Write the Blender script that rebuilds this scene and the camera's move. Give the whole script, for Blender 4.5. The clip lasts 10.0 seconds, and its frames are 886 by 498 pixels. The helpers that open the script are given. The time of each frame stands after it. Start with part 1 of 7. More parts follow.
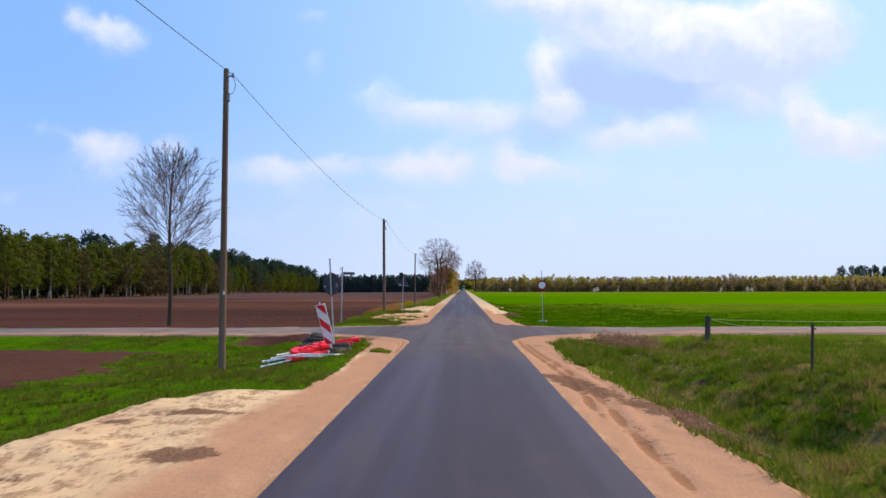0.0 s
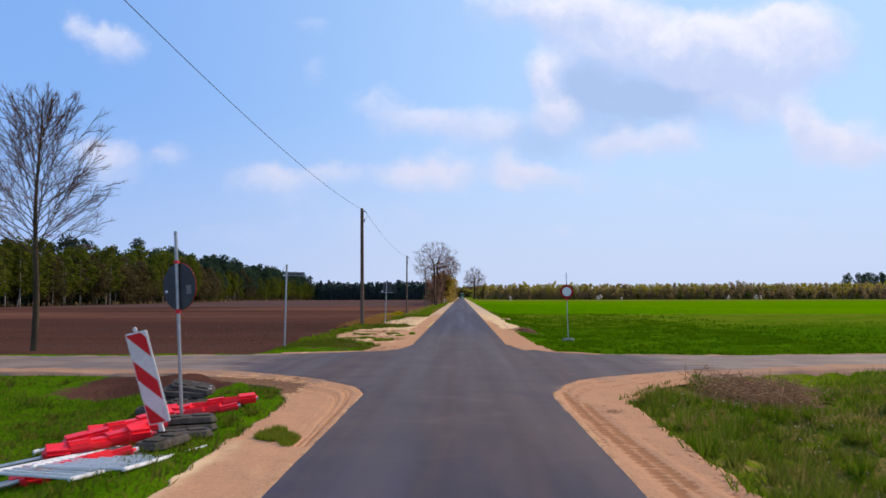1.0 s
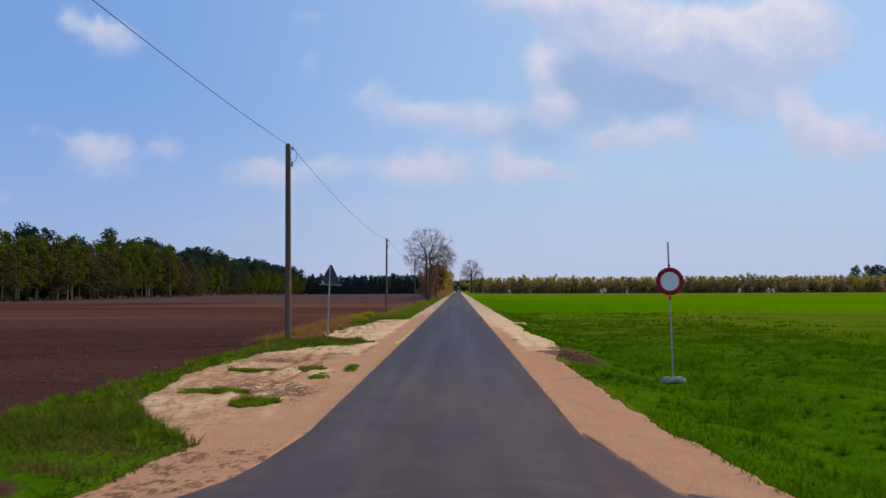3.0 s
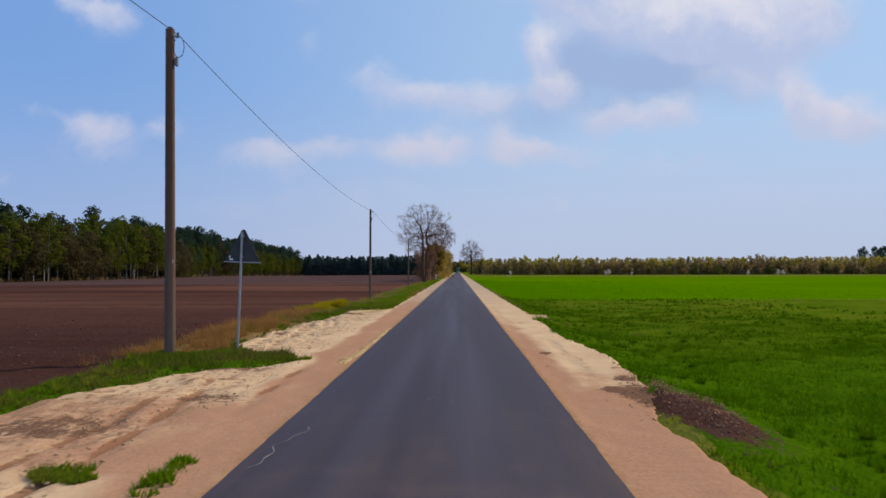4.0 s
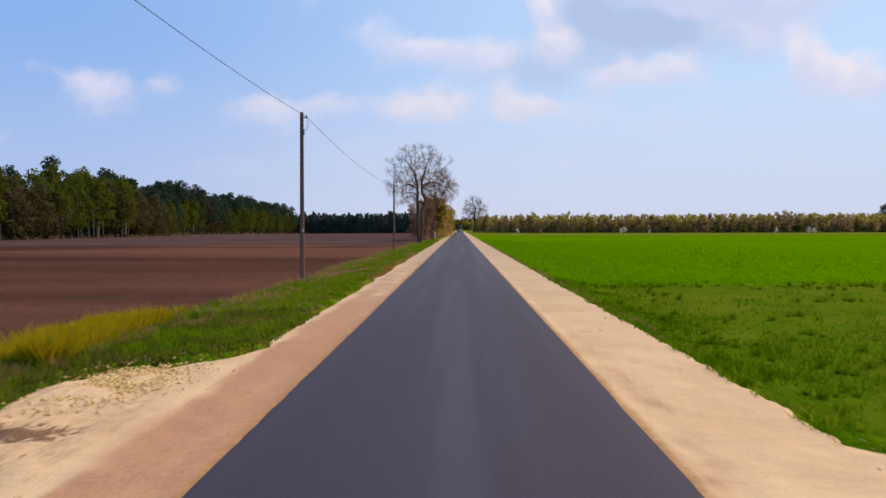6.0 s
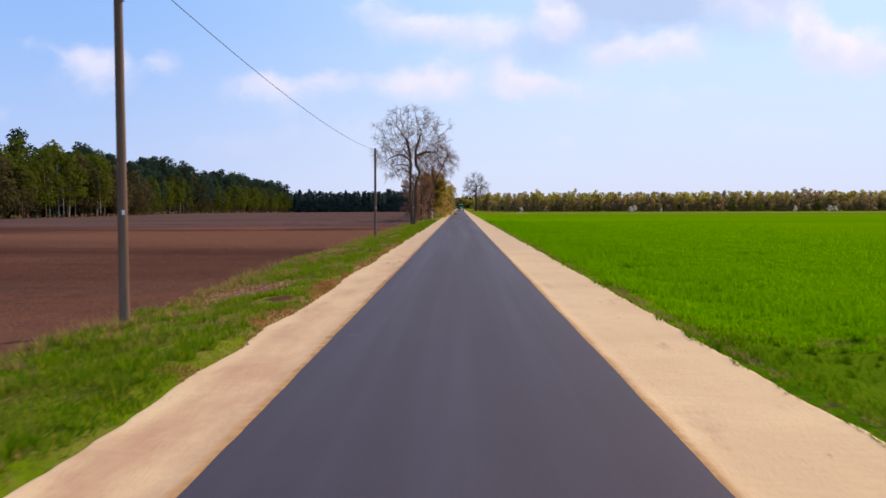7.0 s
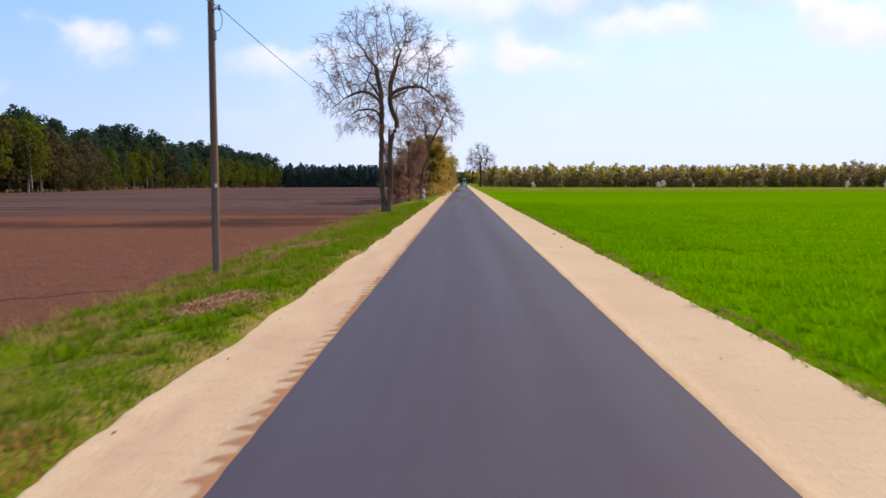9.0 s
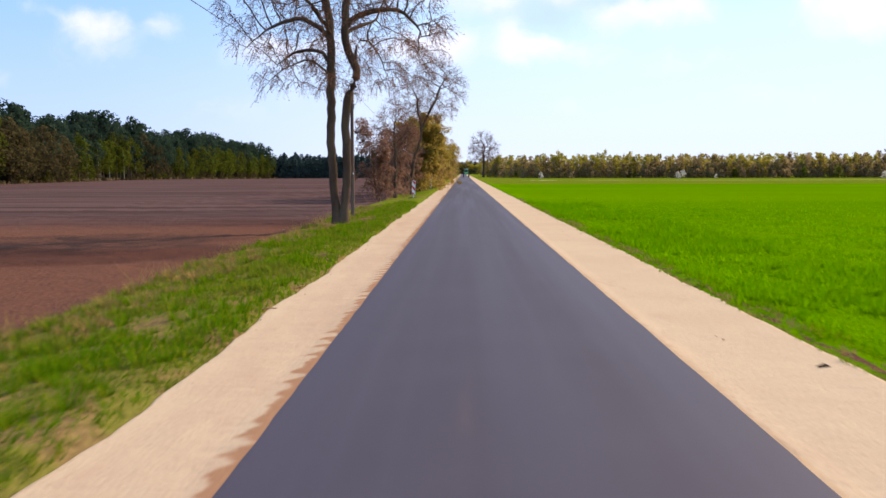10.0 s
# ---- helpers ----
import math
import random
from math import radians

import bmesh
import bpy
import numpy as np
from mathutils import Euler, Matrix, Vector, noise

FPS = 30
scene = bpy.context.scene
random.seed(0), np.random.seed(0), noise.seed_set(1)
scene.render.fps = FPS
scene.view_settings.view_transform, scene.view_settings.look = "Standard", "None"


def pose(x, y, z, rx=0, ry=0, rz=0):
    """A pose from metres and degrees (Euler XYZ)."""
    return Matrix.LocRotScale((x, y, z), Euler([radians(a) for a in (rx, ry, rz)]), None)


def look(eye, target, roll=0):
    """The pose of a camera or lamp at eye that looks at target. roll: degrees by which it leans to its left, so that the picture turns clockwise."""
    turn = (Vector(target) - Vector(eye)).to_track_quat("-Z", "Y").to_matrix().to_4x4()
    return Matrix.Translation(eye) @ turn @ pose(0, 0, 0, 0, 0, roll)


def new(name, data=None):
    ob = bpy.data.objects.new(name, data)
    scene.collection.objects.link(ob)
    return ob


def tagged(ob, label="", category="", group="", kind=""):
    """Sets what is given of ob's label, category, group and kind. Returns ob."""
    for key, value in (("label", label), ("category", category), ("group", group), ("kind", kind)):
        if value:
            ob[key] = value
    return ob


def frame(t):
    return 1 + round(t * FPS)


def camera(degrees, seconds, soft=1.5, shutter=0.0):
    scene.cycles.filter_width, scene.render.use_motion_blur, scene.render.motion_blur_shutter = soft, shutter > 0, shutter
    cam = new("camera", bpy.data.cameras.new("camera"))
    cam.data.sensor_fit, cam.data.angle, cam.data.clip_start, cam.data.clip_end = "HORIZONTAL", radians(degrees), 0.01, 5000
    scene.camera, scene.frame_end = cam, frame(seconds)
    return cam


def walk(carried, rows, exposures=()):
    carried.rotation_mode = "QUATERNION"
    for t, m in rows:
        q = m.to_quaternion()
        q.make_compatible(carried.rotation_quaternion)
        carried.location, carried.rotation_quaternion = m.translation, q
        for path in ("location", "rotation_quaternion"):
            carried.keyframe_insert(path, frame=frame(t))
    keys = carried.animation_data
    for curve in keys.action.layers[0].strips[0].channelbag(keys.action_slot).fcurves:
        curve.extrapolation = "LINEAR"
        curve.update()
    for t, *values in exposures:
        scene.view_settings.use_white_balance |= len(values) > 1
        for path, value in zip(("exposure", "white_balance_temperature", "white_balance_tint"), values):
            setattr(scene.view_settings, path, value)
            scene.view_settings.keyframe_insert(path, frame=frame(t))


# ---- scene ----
cam = camera(58.97, 10.0, soft=1.5, shutter=0.12)
PATH = [
    (0.0, 0.063, -0.72, 1.901, 92.86, 0.07, 1.42),
    (0.5, 0.026, 6.05, 1.889, 93.14, 0.12, 1.37),
    (1.0, 0.071, 12.14, 1.896, 93.41, 0.05, 1.32),
    (1.5, 0.096, 17.24, 1.912, 93.62, 0.10, 1.23),
    (2.0, 0.122, 22.13, 1.921, 93.63, 0.12, 1.15),
    (2.5, 0.139, 26.86, 1.919, 93.44, 0.15, 1.12),
    (2.7, 0.156, 28.89, 1.917, 93.28, 0.16, 1.09),
    (3.8, 0.323, 41.35, 1.890, 91.85, 0.13, 1.04),
    (4.0, 0.327, 43.78, 1.897, 91.58, 0.08, 1.05),
    (4.5, 0.315, 49.74, 1.914, 90.79, 0.06, 1.07),
    (5.0, 0.268, 56.41, 1.893, 89.87, 0.04, 1.15),
    (5.5, 0.185, 63.39, 1.869, 89.24, 0.11, 1.17),
    (5.7, 0.154, 66.27, 1.864, 88.97, 0.10, 1.18),
    (6.8, 0.048, 84.25, 1.888, 87.18, 0.10, 1.21),
    (7.0, 0.027, 87.75, 1.890, 86.92, 0.12, 1.22),
    (7.5, -0.028, 96.65, 1.895, 86.32, 0.11, 1.24),
    (8.0, -0.115, 105.82, 1.902, 85.77, 0.12, 1.27),
    (8.5, -0.199, 114.92, 1.910, 85.43, 0.13, 1.31),
    (9.0, -0.242, 124.40, 1.909, 85.08, 0.05, 1.37),
    (9.5, -0.303, 134.58, 1.894, 84.71, 0.06, 1.40),
    (10.0, -0.362, 145.26, 1.871, 84.40, 0.11, 1.47),
]
EXPOSURES = [(0.0, 0.10, 6950, 14), (1.0, -0.10, 6950, 14), (2.5, -0.42, 6950, 14), (4.5, -0.40, 7150, 14), (5.5, -0.23, 7500, 16), (7.5, 0.16, 7600, 17), (9.0, 0.31, 7600, 16), (10.0, 0.42, 7500, 15)]
walk(cam, [(t, pose(x, y, z, rx, ry, rz)) for t, x, y, z, rx, ry, rz in PATH], EXPOSURES)

# ---------------------------------------------------------------- node helpers
SUN = Vector((0.62, 0.48, 0.62)).normalized()


class Graph:
    def __init__(self, tree):
        self.tree = tree

    def put(self, socket, value):
        if isinstance(value, bpy.types.NodeSocket):
            self.tree.links.new(value, socket)
        elif isinstance(value, (tuple, list)) and len(value) == 3 and socket.type == "RGBA":
            socket.default_value = (*value, 1)
        else:
            socket.default_value = value

    def node(self, kind, **ins):
        n = self.tree.nodes.new(kind)
        for key, value in ins.items():
            self.put(n.inputs[key.replace("_", " ")], value)
        return n

    def math(self, op, a, b=0.0, c=0.0, clamp=False):
        n = self.tree.nodes.new("ShaderNodeMath")
        n.operation, n.use_clamp = op, clamp
        for i, v in enumerate((a, b, c)):
            self.put(n.inputs[i], v)
        return n.outputs[0]

    def vmath(self, op, a, b=(0, 0, 0)):
        n = self.tree.nodes.new("ShaderNodeVectorMath")
        n.operation = op
        self.put(n.inputs[0], a), self.put(n.inputs[1], b)
        return n.outputs["Value"] if op == "LENGTH" else n.outputs[0]

    def mix(self, fac, a, b, blend="MIX"):
        n = self.tree.nodes.new("ShaderNodeMix")
        n.data_type, n.blend_type = "RGBA", blend
        self.put(n.inputs[0], fac), self.put(n.inputs[6], a), self.put(n.inputs[7], b)
        return n.outputs[2]

    def span(self, v, lo, hi, a=0.0, b=1.0):
        n = self.tree.nodes.new("ShaderNodeMapRange")
        n.interpolation_type = "SMOOTHSTEP"
        for i, w in enumerate((v, lo, hi, a, b)):
            self.put(n.inputs[i], w)
        return n.outputs[0]

    def noise(self, vec, scale, detail=4.0, rough=0.55):
        n = self.node("ShaderNodeTexNoise", Vector=vec, Scale=scale, Detail=detail, Roughness=rough)
        return n.outputs["Fac"]

    def coords(self, stretch=None):
        v = self.tree.nodes.new("ShaderNodeTexCoord").outputs["Object"]
        return self.vmath("MULTIPLY", v, stretch) if stretch else v

    def island(self):
        return self.tree.nodes.new("ShaderNodeNewGeometry").outputs["Random Per Island"]

    def bump(self, height, strength, distance):
        return self.node("ShaderNodeBump", Height=height, Strength=strength, Distance=distance).outputs[0]


def blank(name):
    m = bpy.data.materials.new(name)
    m.use_nodes = True
    m.node_tree.nodes.clear()
    return m, Graph(m.node_tree)


def finish(g, shader):
    out = g.tree.nodes.new("ShaderNodeOutputMaterial")
    g.tree.links.new(shader, out.inputs["Surface"])


def solid(name, base, second, scale=3.0, fine=40.0, rough=0.7, metal=0.0, bump=0.3, depth=0.01, stretch=None, dirt=None, dirt_at=0.6):
    """A weathered solid: two tones at a coarse scale, grain at a fine one, an optional stain colour."""
    m, g = blank(name)
    v = g.coords(stretch)
    big, small = g.noise(v, scale), g.noise(v, fine, 3.0, 0.6)
    col = g.mix(g.span(big, 0.35, 0.65), base, second)
    col = g.mix(g.span(small, 0.3, 0.75, 0.0, 0.35), col, tuple(c * 0.55 for c in base))
    if dirt:
        col = g.mix(g.span(g.noise(v, scale * 2.3, 6.0), dirt_at, dirt_at + 0.12, 0.0, 0.8), col, dirt)
    b = g.node("ShaderNodeBsdfPrincipled", Base_Color=col, Roughness=g.span(small, 0.2, 0.8, rough - 0.08, min(1.0, rough + 0.1)), Metallic=metal,
               Normal=g.bump(g.math("ADD", small, big), bump, depth))
    b.inputs["Specular IOR Level"].default_value = 0.4 if rough < 0.65 or metal else 0.08
    finish(g, b.outputs[0])
    return m


def leafy(name, tones, glow=0.4, patch=0.25):
    """Thin plant matter: a tone per leaf or blade, patches over metres, light passing through."""
    m, g = blank(name)
    r = g.island()
    col = g.mix(g.span(r, 0.15, 0.6), tones[0], tones[1])
    col = g.mix(g.span(r, 0.7, 0.98), col, tones[2])
    big = g.noise(g.tree.nodes.new("ShaderNodeNewGeometry").outputs["Position"], patch, 3.0)
    col = g.mix(g.span(big, 0.45, 0.7, 0.0, 0.7), col, tones[3])
    d = g.node("ShaderNodeBsdfDiffuse", Color=col)
    t = g.node("ShaderNodeBsdfTranslucent", Color=col)
    s = g.tree.nodes.new("ShaderNodeMixShader")
    s.inputs[0].default_value = glow
    g.tree.links.new(d.outputs[0], s.inputs[1]), g.tree.links.new(t.outputs[0], s.inputs[2])
    finish(g, s.outputs[0])
    return m


# ---------------------------------------------------------------- sky and sun
world = bpy.data.worlds.new("sky")
world.use_nodes = True
world.node_tree.nodes.clear()
scene.world = world
w = Graph(world.node_tree)
direction = w.tree.nodes.new("ShaderNodeTexCoord").outputs["Generated"]
sky = w.tree.nodes.new("ShaderNodeTexSky")
sky.sky_type, sky.sun_disc = "NISHITA", False
sky.sun_elevation, sky.sun_rotation = math.asin(SUN.z), math.atan2(SUN.x, SUN.y)
sky.air_density, sky.dust_density, sky.ozone_density = 1.0, 0.3, 3.0
SKY_STRENGTH = 0.115
sep = w.node("ShaderNodeSeparateXYZ", Vector=direction)
ahead = w.math("MAXIMUM", sep.outputs[1], 0.02)
u, v = w.math("DIVIDE", sep.outputs[0], ahead), w.math("DIVIDE", sep.outputs[2], ahead)
uv = w.node("ShaderNodeCombineXYZ", X=u, Y=v, Z=0.0).outputs[0]
warp = w.vmath("SCALE", w.vmath("SUBTRACT", w.node("ShaderNodeTexNoise", Vector=uv, Scale=11.0, Detail=6.0, Roughness=0.6).outputs["Color"], (0.5, 0.5, 0.5)))
warp.node.inputs["Scale"].default_value = 0.065
bent = w.vmath("ADD", uv, warp)
# puffs of the clouds ahead: centre across and up, half width, half height, thickness
GREAT_CLOUD = [(0.078, 0.372, 0.072, 0.026, 0.62), (0.185, 0.362, 0.060, 0.032, 0.95), (0.255, 0.318, 0.085, 0.032, 1.0), (0.320, 0.318, 0.060, 0.034, 0.9), (0.425, 0.318, 0.058, 0.044, 1.0),
               (0.418, 0.352, 0.036, 0.020, 0.7), (0.372, 0.286, 0.062, 0.034, 0.7), (0.365, 0.238, 0.050, 0.020, 0.55), (0.107, 0.298, 0.024, 0.024, 0.6), (0.113, 0.262, 0.022, 0.028, 0.5), (0.130, 0.232, 0.024, 0.018, 0.75)]
MIDDLE_CLOUDS = [(-0.098, 0.246, 0.036, 0.022, 0.5), (-0.052, 0.219, 0.042, 0.020, 0.55), (0.028, 0.217, 0.055, 0.023, 0.72), (0.192, 0.197, 0.034, 0.017, 0.62), (0.277, 0.194, 0.036, 0.020, 0.66),
                 (0.232, 0.188, 0.046, 0.014, 0.4), (0.056, 0.168, 0.018, 0.019, 0.66), (0.082, 0.152, 0.030, 0.014, 0.62), (0.132, 0.150, 0.048, 0.016, 0.6)]
LOW_CLOUDS = [(-0.161, 0.162, 0.024, 0.016, 0.5), (-0.080, 0.150, 0.070, 0.016, 0.45), (-0.027, 0.159, 0.055, 0.020, 0.72), (-0.253, 0.155, 0.046, 0.018, 0.62), (-0.212, 0.136, 0.036, 0.020, 0.42),
              (0.267, 0.132, 0.066, 0.018, 0.36), (0.133, 0.078, 0.020, 0.010, 0.36), (-0.12, 0.095, 0.10, 0.022, 0.28), (0.40, 0.085, 0.09, 0.018, 0.26), (-0.30, 0.085, 0.06, 0.012, 0.25)]
SIDE_CLOUDS = [(-0.480, 0.193, 0.032, 0.017, 0.6), (-0.450, 0.168, 0.058, 0.030, 0.42), (-0.378, 0.184, 0.018, 0.014, 0.5), (-0.508, 0.366, 0.014, 0.014, 0.42), (-0.484, 0.350, 0.030, 0.013, 0.5), (-0.447, 0.332, 0.034, 0.021, 0.72),
               (-0.191, 0.353, 0.018, 0.014, 0.34), (-0.190, 0.302, 0.018, 0.019, 0.36), (-0.545, 0.207, 0.018, 0.010, 0.32), (-0.59, 0.111, 0.018, 0.012, 0.4),
               (0.434, 0.230, 0.020, 0.020, 0.62), (0.448, 0.204, 0.035, 0.021, 0.7), (0.500, 0.197, 0.056, 0.022, 0.75), (0.513, 0.178, 0.048, 0.018, 0.5)]
total, lift = None, None
for cu, cv, hw, hh, thick in [(*p[:4], 1.15 * p[4]) for p in GREAT_CLOUD] + MIDDLE_CLOUDS + LOW_CLOUDS + SIDE_CLOUDS:
    rel = w.vmath("MULTIPLY", w.vmath("SUBTRACT", bent, (cu, cv, 0)), (1 / hw, 1 / hh, 0))
    puff = w.span(w.vmath("LENGTH", rel), 0.0, 2.1, thick, 0.0)
    rise = w.math("MULTIPLY", puff, w.node("ShaderNodeSeparateXYZ", Vector=rel).outputs[1])
    total = puff if total is None else w.math("ADD", total, puff)
    lift = rise if lift is None else w.math("ADD", lift, rise)
# shaded underside of the great cloud
under = None
for cu, cv, hw, hh, thick in [(0.245, 0.256, 0.115, 0.040, 1.3), (0.17, 0.262, 0.055, 0.050, 1.2), (0.31, 0.258, 0.07, 0.036, 1.1), (0.10, 0.205, 0.06, 0.026, 0.7), (0.19, 0.220, 0.12, 0.020, 0.75)]:
    puff = w.span(w.vmath("LENGTH", w.vmath("MULTIPLY", w.vmath("SUBTRACT", bent, (cu, cv, 0)), (1 / hw, 1 / hh, 0))), 0.0, 1.9, thick, 0.0)
    under = puff if under is None else w.math("MAXIMUM", under, puff)
grain = w.noise(w.vmath("MULTIPLY", bent, (1.0, 1.25, 1.0)), 19.0, 9.0, 0.6)
near_sky = w.math("GREATER_THAN", sep.outputs[1], 0.03)
# elsewhere a loose field of the same fair-weather cloud
loose = w.span(w.noise(direction, 3.0, 8.0, 0.6), 0.5, 0.72, 0.0, 0.75)
outside = w.math("MAXIMUM", w.span(w.math("ABSOLUTE", u), 0.62, 0.9), w.span(v, 0.46, 0.65))
outside = w.math("MAXIMUM", outside, w.math("SUBTRACT", 1.0, near_sky))
ours = w.span(w.math("ADD", total, w.math("MULTIPLY", w.math("SUBTRACT", grain, 0.5), 0.80)), 0.08, 1.02, 0.0, 0.90)
ours = w.math("MULTIPLY", ours, w.span(total, 0.0, 0.15))
cover = w.math("ADD", w.math("MULTIPLY", ours, w.math("SUBTRACT", 1.0, outside)), w.math("MULTIPLY", loose, outside))
cover = w.math("MULTIPLY", cover, w.span(sep.outputs[2], 0.0, 0.08))
under = w.math("MULTIPLY", w.math("MULTIPLY", under, w.span(grain, 0.25, 0.6, 0.6, 1.0)), w.math("SUBTRACT", 1.0, outside))
lit = w.math("ADD", w.math("DIVIDE", lift, w.math("MAXIMUM", total, 0.05)), w.math("MULTIPLY", w.math("SUBTRACT", w.noise(bent, 24.0, 5.0, 0.55), 0.5), 2.2))
white = w.mix(w.span(lit, -0.8, 1.1), w.mix(w.span(v, 0.1, 0.3), (5.85, 6.7, 8.8), (5.0, 6.1, 9.0)), w.mix(w.span(v, 0.15, 0.30), (7.0, 7.2, 8.9), (8.2, 8.5, 9.7)))
veil = w.span(sep.outputs[2], -0.02, 0.25, 0.95, 0.0)
clear = w.mix(w.span(sep.outputs[0], -0.50, 0.25), (2.1, 4.5, 9.5), (4.5, 7.0, 10.6))
clear = w.mix(0.2, clear, sky.outputs[0])
clear = w.mix(veil, clear, w.mix(w.span(sep.outputs[0], -0.55, 0.0), (3.75, 5.2, 8.4), (5.1, 6.2, 8.6)))
final = w.vmath("MULTIPLY", w.mix(cover, w.mix(w.math("MINIMUM", under, 0.95), clear, (3.65, 5.2, 8.3)), white), (1.0, 1.02, 1.035))
back = w.node("ShaderNodeBackground", Color=final, Strength=SKY_STRENGTH)
w.tree.links.new(back.outputs[0], w.tree.nodes.new("ShaderNodeOutputWorld").inputs[0])

lamp = bpy.data.lights.new("sun", "SUN")
lamp.energy, lamp.angle, lamp.color = 4.5, radians(1.2), (1.0, 0.83, 0.67)
new("sun", lamp).matrix_world = look(SUN * 300, (0, 0, 0))

# ---------------------------------------------------------------- materials


def asphalt(name, tone, dust, dust_at, shine=0.4):
    m, g = blank(name)
    v = g.coords()
    stone = g.noise(v, 70.0, 3.0, 0.7)
    lanes = g.noise(g.vmath("MULTIPLY", v, (0.9, 0.02, 1.0)), 1.0, 3.0)
    cloud = g.noise(v, 0.7, 6.0, 0.6)
    col = g.mix(g.span(stone, 0.3, 0.75), tuple(c * 0.7 for c in tone), tuple(c * 1.35 for c in tone))
    col = g.mix(g.span(lanes, 0.45, 0.68, 0.0, 0.55), col, tuple(c * 1.7 for c in tone))
    col = g.mix(g.span(cloud, dust_at, dust_at + 0.25, 0.0, 0.25), col, dust)
    scuff = g.noise(g.vmath("MULTIPLY", v, (1.6, 0.16, 1.0)), 1.3, 6.0, 0.6)
    col = g.mix(g.span(scuff, 0.66, 0.80, 0.0, 0.18), col, dust)
    worn = g.tree.nodes.new("ShaderNodeAttribute")
    worn.attribute_name = "worn"
    col = g.mix(g.math("MULTIPLY", worn.outputs["Fac"], g.span(cloud, 0.35, 0.7, 0.45, 0.7)), col, (0.054, 0.047, 0.061))
    sanded = g.tree.nodes.new("ShaderNodeAttribute")
    sanded.attribute_name = "packed"
    dusty = g.tree.nodes.new("ShaderNodeAttribute")
    dusty.attribute_name = "soil"
    col = g.mix(g.span(g.math("ADD", dusty.outputs["Fac"], g.math("MULTIPLY", g.math("SUBTRACT", scuff, 0.5), 1.2)), 0.1, 0.9, 0.0, 0.9), col, g.mix(g.span(scuff, 0.4, 0.66), (0.062, 0.043, 0.041), (0.080, 0.055, 0.048)))
    swirl = g.node("ShaderNodeTexNoise", Vector=g.vmath("MULTIPLY", v, (0.55, 0.8, 1.0)), Scale=0.8, Detail=8.0, Roughness=0.58, Distortion=1.6).outputs["Fac"]
    col = g.mix(g.math("MULTIPLY", dusty.outputs["Fac"], g.span(swirl, 0.52, 0.70, 0.0, 0.5)), col, (0.108, 0.076, 0.064))
    col = g.mix(g.math("MULTIPLY", dusty.outputs["Fac"], g.span(swirl, 0.46, 0.36, 0.0, 0.5)), col, (0.046, 0.034, 0.036))
    arcs = g.noise(g.vmath("MULTIPLY", v, (0.5, 1.2, 1.0)), 1.1, 7.0, 0.6)
    col = g.mix(g.span(g.math("ADD", sanded.outputs["Fac"], g.math("MULTIPLY", g.math("SUBTRACT", arcs, 0.5), 1.1)), 0.26, 0.80, 0.0, 0.85), col, g.mix(g.span(arcs, 0.4, 0.62), (0.150, 0.108, 0.083), (0.235, 0.162, 0.115)))
    b = g.node("ShaderNodeBsdfPrincipled", Base_Color=col, Roughness=g.span(lanes, 0.3, 0.7, 0.72, 0.56), Normal=g.bump(stone, 0.35, 0.006))
    b.inputs["Specular IOR Level"].default_value = shine
    finish(g, b.outputs[0])
    return m


